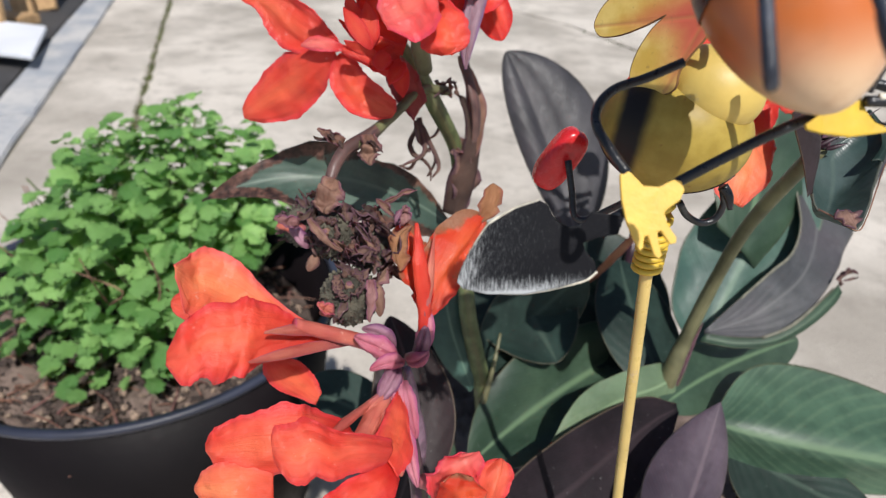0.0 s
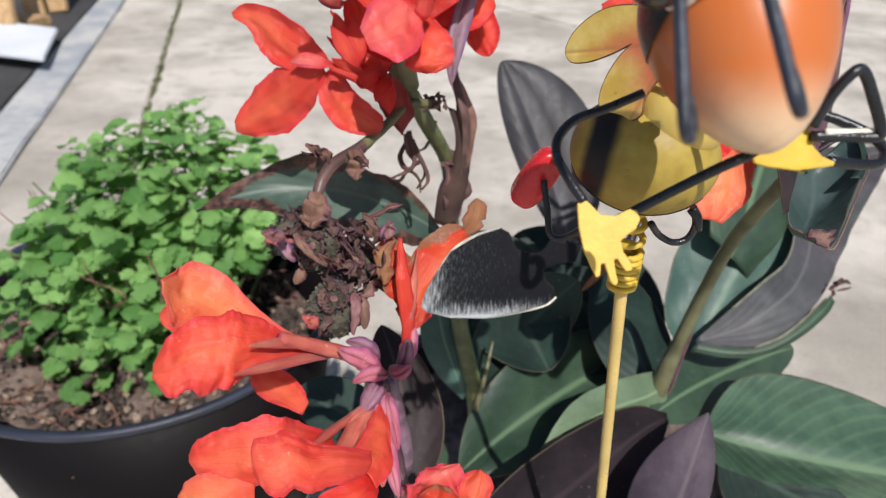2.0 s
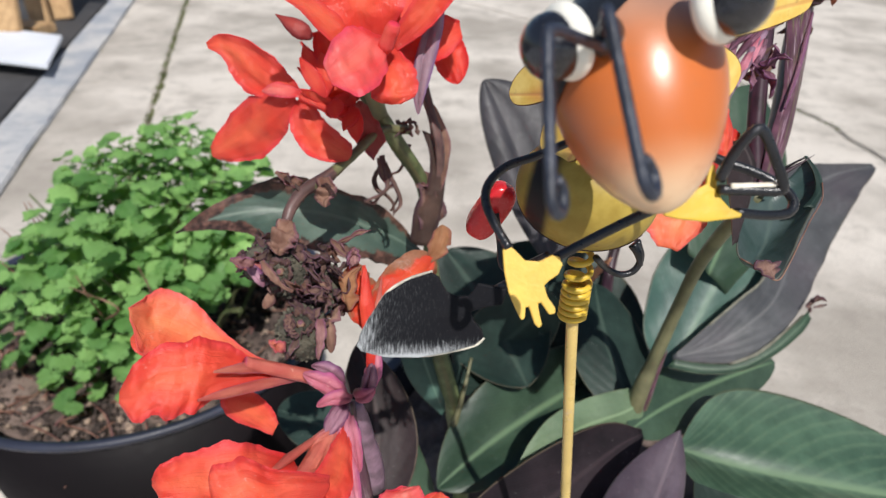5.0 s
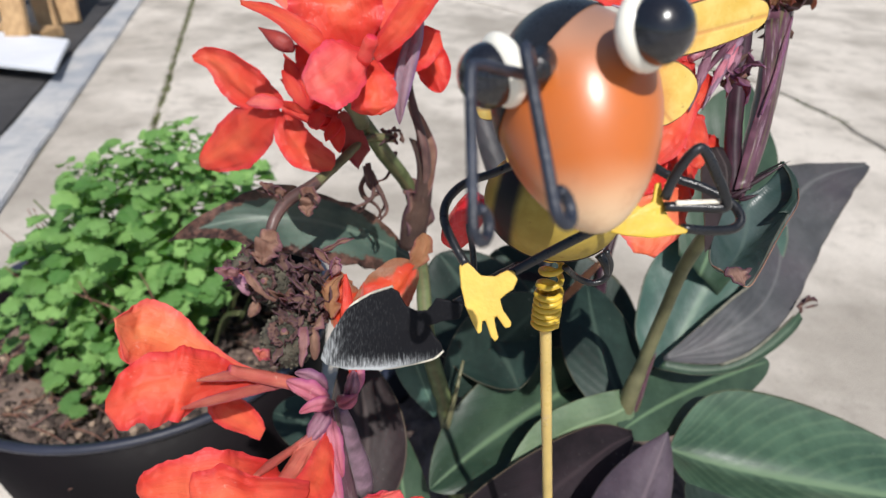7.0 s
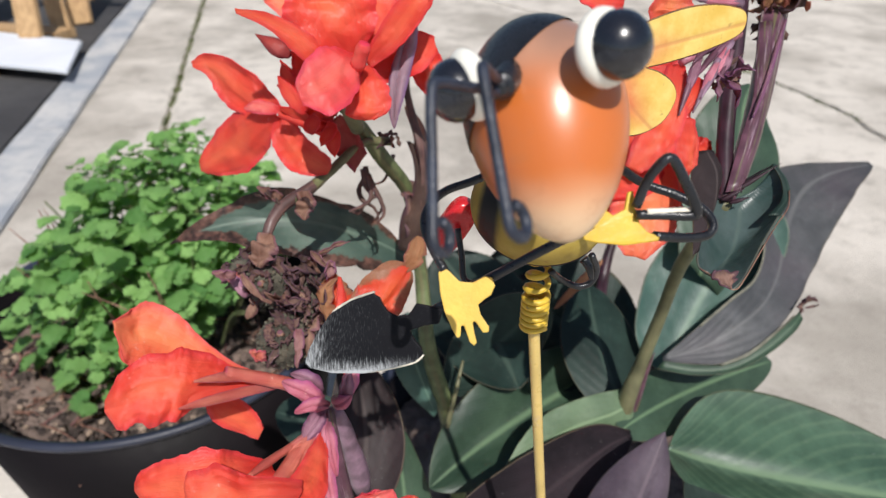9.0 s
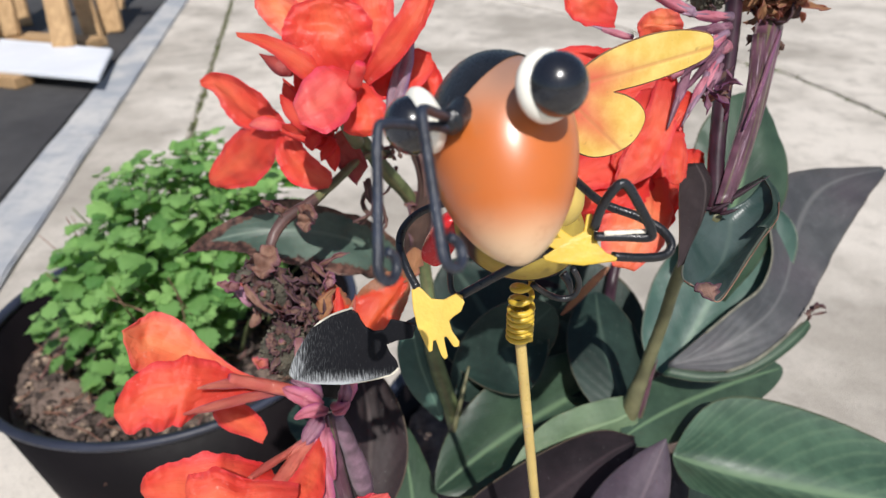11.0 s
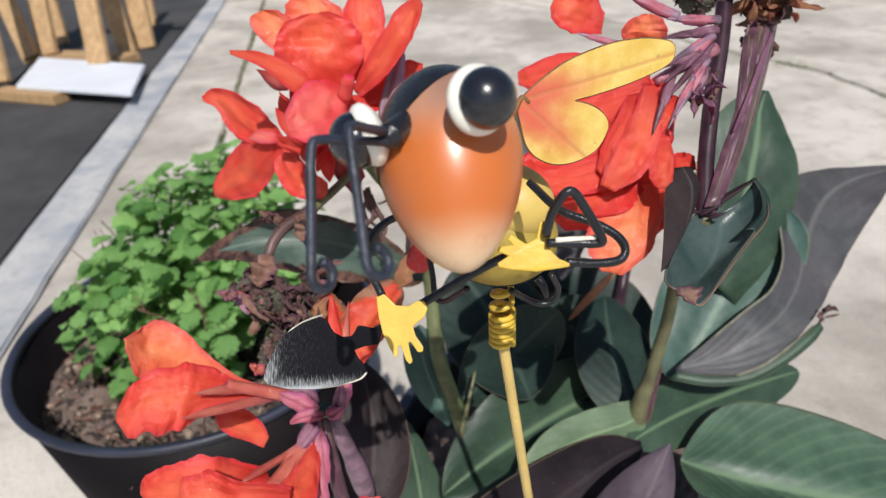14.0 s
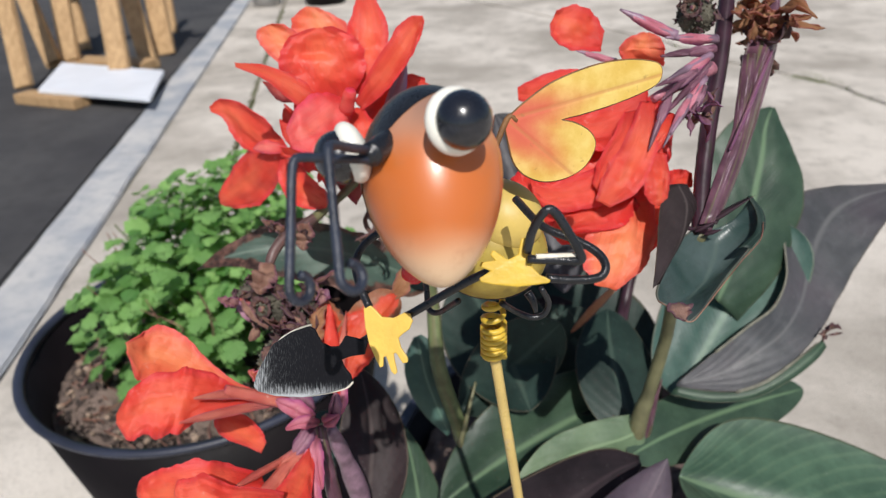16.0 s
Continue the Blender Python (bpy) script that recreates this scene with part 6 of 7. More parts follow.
thick(part("sheath", loft([(0.1693, 0.3698, 0.7255), (0.1762, 0.3910, 0.7421), (0.1832, 0.4111, 0.7571), (0.1865, 0.4380, 0.7769), (0.1916, 0.4583, 0.7890)], [(0.1770, 0.3735, 0.7242), (0.1866, 0.3973, 0.7401), (0.1923, 0.4173, 0.7553), (0.1995, 0.4424, 0.7704), (0.2071, 0.4691, 0.7840)], bow=0.28, nw=5), STEM_MAUVE, canna_c, "glossy mauve sheath with pale streaks"), 0.0006)
thick(part("sheath", loft([(0.1827, 0.4063, 0.7532), (0.1847, 0.4234, 0.7671), (0.1875, 0.4438, 0.7824)], [(0.1884, 0.4077, 0.7529), (0.1915, 0.4250, 0.7668), (0.1945, 0.4455, 0.7821)], bow=0.3, nw=4), STEM_MAUVE, canna_c, "mauve sheath edge"), 0.0006)
part("sheath_edge", tube([(0.1812, 0.3974, 0.7509), (0.1880, 0.4130, 0.7621), (0.1945, 0.4309, 0.7734), (0.2023, 0.4531, 0.7832)], [0.0006, 0.0011, 0.0012, 0.0006], 7, 6), BRACT, canna_c, "pale lilac sheath edge")
for i, (a, b) in enumerate((((0.1717, 0.3718, 0.7238), (0.1909, 0.3761, 0.7384)), ((0.1679, 0.3678, 0.7227), (0.1765, 0.3688, 0.7286)), ((0.1716, 0.3681, 0.7215), (0.1792, 0.3676, 0.7252)), ((0.1678, 0.3684, 0.7238), (0.1589, 0.3651, 0.7263)))):
    spindle(canna_c, "bristle", a, b, 0.0011, STEM_PURPLE, flat=0.5)
husk(canna_c, (0.1627, 0.4039, 0.7642), 0.014, 5, 95, aim=(0.2, -0.3, -0.6))
husk(canna_c, (0.1985, 0.4589, 0.7949), 0.017, 26, 96, DRY_TAN, aim=(0.3, -0.3, 0.2))
husk(canna_c, (0.1902, 0.4612, 0.8026), 0.014, 10, 196, DRY_TAN, aim=(0.3, -0.3, 0.2))
husk(canna_c, (0.1958, 0.4611, 0.7856), 0.016, 6, 97, aim=(-0.5, -0.3, -0.2))
seed_pod(canna_c, (0.1632, 0.4417, 0.8022), 0.0085, 9, (-0.3, -0.7, 0.4))
leaf(canna_c, CANNA_TEAL, ((0.1922, 0.4784, 0.5309), (0.2243, 0.5275, 0.5784), (0.2581, 0.5788, 0.6295), (0.1716, 0.5223, 0.5682), (0.2839, 0.5508, 0.5884)), "rounded blue-green leaf", p=0.6, q=0.45, cup=-0.12, wave=0.06, rib=0.06)
thick(part('leaf', loft([(0.1976, 0.5279, 0.6007), (0.1948, 0.5491, 0.6272), (0.1971, 0.5740, 0.6577), (0.2042, 0.5959, 0.6812), (0.2221, 0.6166, 0.6979), (0.2458, 0.6311, 0.7019)], [(0.2320, 0.5273, 0.5692), (0.2559, 0.5516, 0.5913), (0.2692, 0.5738, 0.6145), (0.2754, 0.5985, 0.6489), (0.2632, 0.6173, 0.6776), (0.2501, 0.6317, 0.7010)], bow=0.06, ripple=0.04, gutter=0.03), CANNA_GREEN, canna_c, 'tall upright green leaf with a wavy margin'), 0.0007)
thick(part('leaf', loft([(0.1884, 0.4723, 0.5481), (0.2130, 0.4912, 0.5649), (0.2354, 0.5096, 0.5780), (0.2536, 0.5264, 0.5862), (0.2632, 0.5485, 0.5989), (0.2627, 0.5705, 0.6158), (0.2633, 0.5910, 0.6297), (0.2749, 0.6094, 0.6394), (0.3069, 0.6279, 0.6406), (0.3644, 0.6520, 0.6360)], [(0.1891, 0.4692, 0.5467), (0.2279, 0.4741, 0.5461), (0.2504, 0.4841, 0.5531), (0.2706, 0.5018, 0.5619), (0.2899, 0.5277, 0.5727), (0.3067, 0.5575, 0.5872), (0.3251, 0.5867, 0.6041), (0.3448, 0.6158, 0.6201), (0.3613, 0.6382, 0.6304), (0.3691, 0.6511, 0.6326)], bow=-0.08, ripple=0.03, gutter=0.025), CANNA_BRONZE, canna_c, 'large grey-bronze leaf with a pale wavy edge'), 0.0008)
thick(part('leaf_margin', loft([(0.1888, 0.4688, 0.5481), (0.2125, 0.4704, 0.5465), (0.2361, 0.4756, 0.5470), (0.2578, 0.4879, 0.5561), (0.2773, 0.5042, 0.5669), (0.2868, 0.5138, 0.5708)], [(0.1839, 0.4632, 0.5449), (0.2118, 0.4648, 0.5415), (0.2387, 0.4710, 0.5442), (0.2619, 0.4834, 0.5528), (0.2807, 0.4988, 0.5625), (0.2888, 0.5097, 0.5671)], bow=-0.15, nw=4), CANNA_GREEN, canna_c, 'green underside of the folded leaf margin'), 0.0006)
thick(part('leaf_edge', loft([(0.2275, 0.4729, 0.5471), (0.2459, 0.4803, 0.5536), (0.2656, 0.4958, 0.5619), (0.2818, 0.5100, 0.5696)], [(0.2284, 0.4722, 0.5457), (0.2472, 0.4796, 0.5519), (0.2669, 0.4950, 0.5601), (0.2831, 0.5092, 0.5678)], nw=2), EDGE_LEAF, canna_c, 'pale thin leaf edge'), 0.0006)
thick(part('leaf_edge', loft([(0.2129, 0.4909, 0.5656), (0.2353, 0.5094, 0.5787), (0.2534, 0.5262, 0.5869), (0.2630, 0.5482, 0.5995), (0.2622, 0.5699, 0.6160), (0.2627, 0.5904, 0.6300), (0.2743, 0.6090, 0.6400)], [(0.2141, 0.4906, 0.5645), (0.2366, 0.5090, 0.5775), (0.2547, 0.5258, 0.5858), (0.2642, 0.5483, 0.5991), (0.2634, 0.5702, 0.6160), (0.2640, 0.5905, 0.6295), (0.2757, 0.6086, 0.6388)], nw=2), EDGE_LEAF, canna_c, 'pale thin leaf edge'), 0.0006)
husk(canna_c, (0.2878, 0.5158, 0.5730), 0.010, 5, 88, DRY, aim=(0.6, -0.2, 0.3))
leaf(canna_c, CANNA_GREEN, ((0.1584, 0.4257, 0.5166), (0.2135, 0.4803, 0.5112), (0.3012, 0.5606, 0.4852), (0.2044, 0.5000, 0.5259), (0.2259, 0.4663, 0.4957)), "green leaf with a pale midrib", p=0.6, q=0.55)
curled = thick(part('leaf', loft([(0.1680, 0.3717, 0.7233), (0.1595, 0.3577, 0.7216), (0.1546, 0.3403, 0.7206), (0.1508, 0.3242, 0.7193), (0.1511, 0.3183, 0.7173), (0.1564, 0.3151, 0.7158), (0.1620, 0.3117, 0.7135)], [(0.1908, 0.3830, 0.7343), (0.1956, 0.3788, 0.7293), (0.1955, 0.3702, 0.7250), (0.1886, 0.3570, 0.7219), (0.1786, 0.3387, 0.7195), (0.1683, 0.3190, 0.7152), (0.1629, 0.3116, 0.7131)], bow=0.30, ripple=0.04), CANNA_CURLED, canna_c, 'glossy curled leaf with a dry brown tip'), 0.0007)
thick(part('leaf_margin', loft([(0.1527, 0.3719, 0.7421), (0.1507, 0.3576, 0.7352), (0.1500, 0.3380, 0.7268), (0.1491, 0.3236, 0.7190)], [(0.1621, 0.3764, 0.7417), (0.1678, 0.3765, 0.7313), (0.1616, 0.3609, 0.7240), (0.1513, 0.3256, 0.7195)], bow=-0.18, nw=5), CANNA_BROWN, curled, 'dark purple-brown rolled leaf margin'), 0.0006)
thick(part('leaf_margin', loft([(0.1891, 0.3819, 0.7352), (0.1927, 0.3762, 0.7301), (0.1922, 0.3682, 0.7250), (0.1846, 0.3572, 0.7220)], [(0.1913, 0.3831, 0.7342), (0.1964, 0.3787, 0.7288), (0.1960, 0.3702, 0.7247), (0.1890, 0.3570, 0.7217)], bow=-0.2, nw=3), CANNA_DEEP_SHADED, curled, 'dark olive rolled leaf edge'), 0.0006)
part('leaf_edge', tube([(0.1954, 0.3714, 0.7279), (0.1937, 0.3631, 0.7239), (0.1846, 0.3474, 0.7215), (0.1750, 0.3299, 0.7184), (0.1680, 0.3174, 0.7155), (0.1627, 0.3106, 0.7136), (0.1562, 0.3140, 0.7160), (0.1510, 0.3172, 0.7175)], 0.00026, 6, 6, 0.3), DRY_PALE, curled, 'thin dry brown leaf edge')
part('leaf_edge', tube([(0.1675, 0.3691, 0.7212), (0.1749, 0.3741, 0.7264), (0.1823, 0.3787, 0.7308), (0.1913, 0.3833, 0.7347)], [0.0012, 0.0007, 0.0006, 0.0004], 6, 6, 0.3), CANNA_PURPLE, curled, 'dark far edge of the leaf')
thick(part("dry_tip", blade((0.1581, 0.3139, 0.7196), (0.1593, 0.3103, 0.7181), (0.1607, 0.3085, 0.7153), (0.1540, 0.3118, 0.7190), (0.1626, 0.3144, 0.7193), 0.35, 0.8, wave=0.3, ruffle=0.3, cup=0.3, seed=4), DRY, curled, "crisp brown leaf tip"), 0.0006)

thick(part("leaf", loft([(0.1640, 0.4495, 0.5359), (0.1497, 0.4430, 0.5370), (0.1246, 0.4289, 0.5369), (0.1043, 0.4133, 0.5336), (0.0926, 0.3968, 0.5275), (0.0815, 0.3767, 0.5152)], [(0.1696, 0.4403, 0.5197), (0.1579, 0.4293, 0.5130), (0.1359, 0.4146, 0.5114), (0.1166, 0.4004, 0.5103), (0.0983, 0.3857, 0.5081), (0.0828, 0.3755, 0.5129)], bow=-0.10, ripple=0.06, gutter=0.03), CANNA_PALE, canna_c, "pale green leaf"), 0.0007)
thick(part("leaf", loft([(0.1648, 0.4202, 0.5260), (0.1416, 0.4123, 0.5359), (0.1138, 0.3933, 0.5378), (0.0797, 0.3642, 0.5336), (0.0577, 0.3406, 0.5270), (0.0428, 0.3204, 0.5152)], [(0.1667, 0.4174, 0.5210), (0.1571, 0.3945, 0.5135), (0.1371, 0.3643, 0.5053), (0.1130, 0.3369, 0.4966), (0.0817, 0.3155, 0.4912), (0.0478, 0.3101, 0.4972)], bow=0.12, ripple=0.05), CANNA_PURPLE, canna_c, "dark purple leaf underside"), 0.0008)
leaf(canna_c, CANNA_LILAC, ((0.1372, 0.3024, 0.5289), (0.1604, 0.3517, 0.5392), (0.1776, 0.3925, 0.5558), (0.1303, 0.3466, 0.5354), (0.1783, 0.3586, 0.5343)), "lilac-grey folded leaf", p=0.7, q=1.0, cup=0.15)
leaf(canna_c, CANNA_VEINED, ((0.1916, 0.4206, 0.5127), (0.2647, 0.4088, 0.5109), (0.3962, 0.4287, 0.4844), (0.2648, 0.4710, 0.5267), (0.2585, 0.4135, 0.4709)), "large green leaf with clear side veins", p=0.5, q=0.6, cup=-0.1, rib=0.06)
leaf(canna_c, CANNA_DEEP_SHADED, ((0.2092, 0.4252, 0.4884), (0.2481, 0.4112, 0.4785), (0.2973, 0.3888, 0.4724), (0.2626, 0.4296, 0.4873), (0.2267, 0.3805, 0.4696)), "green lower leaf in shade", p=0.5, q=0.6)
leaf(canna_c, CANNA_DEEP_SHADED, ((0.1645, 0.5037, 0.4896), (0.1358, 0.5314, 0.5208), (0.1054, 0.5466, 0.5508), (0.1097, 0.5237, 0.5120), (0.1574, 0.5387, 0.5295)), "green inner leaf coloured dark for shade", p=0.6, q=0.6)
# Underside purple reused here to paint the dark of the plant's heart.
leaf(canna_c, CANNA_PURPLE, ((0.1515, 0.4956, 0.4694), (0.1100, 0.5347, 0.5144), (0.0869, 0.5620, 0.5513), (0.0774, 0.5267, 0.5159), (0.1374, 0.5544, 0.5152)), "inner leaf coloured near-black for shade", p=0.6, q=0.6)
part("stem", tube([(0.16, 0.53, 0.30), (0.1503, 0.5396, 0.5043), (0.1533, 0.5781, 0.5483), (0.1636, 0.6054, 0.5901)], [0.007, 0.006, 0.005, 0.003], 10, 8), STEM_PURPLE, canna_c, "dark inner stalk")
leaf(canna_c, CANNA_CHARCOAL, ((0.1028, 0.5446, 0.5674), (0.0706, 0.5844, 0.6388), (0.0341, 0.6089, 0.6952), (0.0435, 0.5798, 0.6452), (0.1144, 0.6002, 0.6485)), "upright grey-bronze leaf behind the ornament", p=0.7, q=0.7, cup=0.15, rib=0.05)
# These leaves carry the shade behind the ornament in their colour.
leaf(canna_c, CANNA_DEEP_SHADED, ((0.1653, 0.4907, 0.4980), (0.1155, 0.5338, 0.5284), (0.0623, 0.5785, 0.5624), (0.0593, 0.5135, 0.5158), (0.1681, 0.5777, 0.5417)), "broad green leaf coloured dark for shade behind the ornament", p=0.6, q=0.6, cup=-0.1)
leaf(canna_c, CANNA_DEEP_SHADED, ((0.0888, 0.4445, 0.5287), (0.0563, 0.4982, 0.5505), (0.0168, 0.5404, 0.5754), (0.0161, 0.4829, 0.5402), (0.0888, 0.5250, 0.5628)), "broad shaded green leaf behind the ornament", p=0.6, q=0.6, cup=-0.1)
leaf(canna_c, CANNA_DEEP_SHADED, ((0.1707, 0.4488, 0.5055), (0.1484, 0.4855, 0.5347), (0.1381, 0.5437, 0.5557), (0.1192, 0.4794, 0.5355), (0.1747, 0.5159, 0.5358)), "green leaf in the heart of the plant, coloured dark for shade", p=0.6, q=0.6)
leaf(canna_c, DRY_TAN, ((0.1116, 0.5128, 0.5521), (0.1288, 0.5173, 0.5763), (0.1438, 0.5277, 0.5913), (0.1265, 0.5181, 0.5780), (0.1311, 0.5162, 0.5743)), "thin rust-brown dead leaf edge", p=0.5, q=0.5)

back_bloom = part("flower", tube([(0.1707, 0.4140, 0.7839), (0.1584, 0.4056, 0.7794), (0.1449, 0.3933, 0.7748)], [0.003, 0.003, 0.002], 10, 6), STEM_PINK, canna_c, "large double orange-red canna bloom")
sheet_petal(back_bloom, PETAL_RED, [(0.1491, 0.4205, 0.7709), (0.1317, 0.4126, 0.7592), (0.1088, 0.3989, 0.7463), (0.0942, 0.3852, 0.7337), (0.0900, 0.3754, 0.7232)], [(0.1569, 0.4115, 0.7545), (0.1558, 0.4034, 0.7376), (0.1479, 0.3918, 0.7217), (0.1330, 0.3782, 0.7094), (0.1096, 0.3696, 0.7092)], bow=-0.06, seed=91)
sheet_petal(back_bloom, PETAL_RED, [(0.1521, 0.3995, 0.7447), (0.1388, 0.3939, 0.7350), (0.1318, 0.3853, 0.7238), (0.1299, 0.3784, 0.7151)], [(0.1582, 0.3940, 0.7329), (0.1581, 0.3890, 0.7206), (0.1551, 0.3814, 0.7092), (0.1465, 0.3744, 0.7032)], bow=-0.08, seed=92)
# Lighter lower petal and redder inner ones carry light and depth in colour.
sheet_petal(back_bloom, PETAL_LIGHT_SUNLIT, [(0.1289, 0.3738, 0.7276), (0.1212, 0.3598, 0.7198), (0.1200, 0.3483, 0.7131), (0.1265, 0.3429, 0.7053)], [(0.1492, 0.3817, 0.7322), (0.1520, 0.3696, 0.7188), (0.1478, 0.3553, 0.7107), (0.1357, 0.3440, 0.7031)], bow=-0.12, seed=71)
sheet_petal(back_bloom, PETAL_RED, [(0.1331, 0.3788, 0.7383), (0.1198, 0.3681, 0.7340), (0.1102, 0.3630, 0.7317), (0.1057, 0.3593, 0.7256)], [(0.1436, 0.3747, 0.7308), (0.1365, 0.3645, 0.7249), (0.1220, 0.3595, 0.7228), (0.1085, 0.3574, 0.7211)], bow=-0.1, seed=72)
sheet_petal(back_bloom, PETAL_RED, [(0.1285, 0.3790, 0.7484), (0.1129, 0.3686, 0.7458), (0.1004, 0.3643, 0.7440), (0.0943, 0.3659, 0.7453)], [(0.1345, 0.3695, 0.7341), (0.1212, 0.3612, 0.7340), (0.1068, 0.3569, 0.7330), (0.0970, 0.3601, 0.7365)], bow=-0.08, ripple=0.05, seed=74)
sheet_petal(back_bloom, PETAL, [(0.1396, 0.3952, 0.7726), (0.1341, 0.3801, 0.7598), (0.1271, 0.3677, 0.7502), (0.1238, 0.3589, 0.7390)], [(0.1474, 0.3957, 0.7720), (0.1481, 0.3782, 0.7565), (0.1423, 0.3641, 0.7437), (0.1301, 0.3579, 0.7366)], bow=-0.12, seed=73)
sheet_petal(back_bloom, PETAL_RED, [(0.1331, 0.3941, 0.7676), (0.1283, 0.3831, 0.7594), (0.1232, 0.3720, 0.7509), (0.1219, 0.3658, 0.7433)], [(0.1405, 0.3954, 0.7687), (0.1381, 0.3811, 0.7577), (0.1316, 0.3703, 0.7485), (0.1256, 0.3634, 0.7397)], bow=-0.1, seed=83)
sheet_petal(back_bloom, PETAL_RED, [(0.1427, 0.4091, 0.7765), (0.1269, 0.4028, 0.7689), (0.1131, 0.3994, 0.7651), (0.1016, 0.3970, 0.7621)], [(0.1441, 0.3960, 0.7580), (0.1295, 0.3906, 0.7514), (0.1143, 0.3884, 0.7503), (0.1034, 0.3933, 0.7552)], bow=-0.06, seed=75)
sheet_petal(back_bloom, PETAL, [(0.1457, 0.3794, 0.7536), (0.1435, 0.3675, 0.7467), (0.1454, 0.3627, 0.7400), (0.1484, 0.3618, 0.7371)], [(0.1526, 0.3801, 0.7539), (0.1544, 0.3716, 0.7450), (0.1541, 0.3668, 0.7391), (0.1514, 0.3634, 0.7365)], bow=-0.2, seed=81)
sheet_petal(back_bloom, PETAL_RED, [(0.1501, 0.3940, 0.7680), (0.1454, 0.3850, 0.7631), (0.1434, 0.3781, 0.7564)], [(0.1561, 0.3947, 0.7666), (0.1544, 0.3867, 0.7601), (0.1478, 0.3784, 0.7551)], bow=-0.2, seed=82)
sheet_petal(back_bloom, PETAL_RED, [(0.1221, 0.4189, 0.7797), (0.1035, 0.4151, 0.7814), (0.0885, 0.4100, 0.7774), (0.0818, 0.4076, 0.7742)], [(0.1228, 0.4111, 0.7705), (0.1048, 0.4052, 0.7665), (0.0916, 0.4030, 0.7664), (0.0827, 0.4047, 0.7690)], bow=-0.08, seed=76)
sheet_petal(back_bloom, PETAL_RED, [(0.1091, 0.3853, 0.7554), (0.0933, 0.3768, 0.7479), (0.0838, 0.3705, 0.7396), (0.0819, 0.3656, 0.7303)], [(0.1136, 0.3704, 0.7326), (0.1057, 0.3610, 0.7224), (0.0944, 0.3596, 0.7210), (0.0850, 0.3616, 0.7243)], bow=-0.06, seed=77)
sheet_petal(back_bloom, PETAL_LIGHT_SUNLIT, [(0.1320, 0.4016, 0.7864), (0.1284, 0.3970, 0.7943), (0.1318, 0.4011, 0.7996), (0.1385, 0.4060, 0.8010)], [(0.1481, 0.4034, 0.7865), (0.1479, 0.4006, 0.7939), (0.1452, 0.4028, 0.7987), (0.1404, 0.4063, 0.8007)], bow=-0.22, seed=78)
sheet_petal(back_bloom, PETAL, [(0.1200, 0.4182, 0.7893), (0.1058, 0.4115, 0.7923), (0.0980, 0.4100, 0.7972), (0.0959, 0.4141, 0.8029)], [(0.1207, 0.4234, 0.7978), (0.1149, 0.4244, 0.8060), (0.1059, 0.4221, 0.8099), (0.0983, 0.4179, 0.8082)], bow=-0.08, seed=79)
sheet_petal(back_bloom, PETAL_RED, [(0.1552, 0.3968, 0.7388), (0.1607, 0.3997, 0.7393), (0.1672, 0.4013, 0.7372)], [(0.1570, 0.3931, 0.7318), (0.1630, 0.3944, 0.7295), (0.1681, 0.3982, 0.7316)], bow=-0.05, seed=80)
for i, (a, b, r) in enumerate((((0.1685, 0.4120, 0.7856), (0.1488, 0.3848, 0.7685), 0.0026), ((0.1667, 0.4062, 0.7807), (0.1524, 0.3795, 0.7620), 0.0026), ((0.1672, 0.4109, 0.7884), (0.1468, 0.3836, 0.7757), 0.0024), ((0.1714, 0.4207, 0.7951), (0.1465, 0.4087, 0.7982), 0.0026), ((0.1704, 0.4161, 0.7918), (0.1451, 0.3998, 0.7917), 0.0026), ((0.1682, 0.4108, 0.7897), (0.1485, 0.3898, 0.7834), 0.0028), ((0.1667, 0.4022, 0.7779), (0.1603, 0.3886, 0.7677), 0.0022), ((0.1527, 0.4115, 0.7981), (0.1257, 0.4103, 0.8105), 0.0030), ((0.1516, 0.3911, 0.7781), (0.1439, 0.3737, 0.7560), 0.0022), ((0.1605, 0.3957, 0.7758), (0.1499, 0.3769, 0.7566), 0.0020), ((0.1620, 0.4019, 0.7855), (0.1439, 0.3864, 0.7817), 0.0020), ((0.1276, 0.4027, 0.7886), (0.1085, 0.4007, 0.7939), 0.0016))):
    bract(back_bloom, a, V(a).lerp(V(b), 0.55 + 0.08 * (i % 4)), r * 0.9, (BRACT, PINK)[i % 2], "", i)
    spindle(back_bloom, "stalk", V(a) + V((0, 0.001, 0)), V(a).lerp(V(b), 0.95), r * 0.85, (STEM_PLUM, STEM_LILAC)[i % 2], flat=0.8, shape=(1.0, 0.9, 0.8, 0.9, 0.6, 0.2))
husk(back_bloom, (0.1637, 0.3937, 0.7688), 0.010, 6, 98, BRACT, aim=(0.3, -0.3, -0.7))


# ---- garden ornament ----
bug = thing("garden_ornament", (0.115, 0.309, 0.27), "painted metal insect ornament holding a spade, on a yellow stake", "garden ornament")
STAKE = [V((0.136, 0.430, 0.285)), V((0.124, 0.352, 0.44)), V((0.1078, 0.3046, 0.548)), V((0.1029, 0.3010, 0.5933)), V((0.0912, 0.2925, 0.7))]
part("stake", tube([*STAKE, V((0.0908, 0.2925, 0.7125))], 0.0022, 14, 6), STAKE_PAINT, bug, "pale yellow metal rod")
turns = []
for i in range(9 * 14 + 1):
    a = 6.28318 * i / 14
    loose = max(0, i - 84) / 42
    turns.append(V((0.0908, 0.2922, 0.7005 + 0.0150 * min(i, 84) / 84 + 0.0165 * loose)) + V((math.cos(a), math.sin(a), 0)) * (0.0042 - 0.0014 * loose))
part("spring_coil", tube(turns, 0.00115, 8, 1), YELLOW, bug, "yellow wire coil")

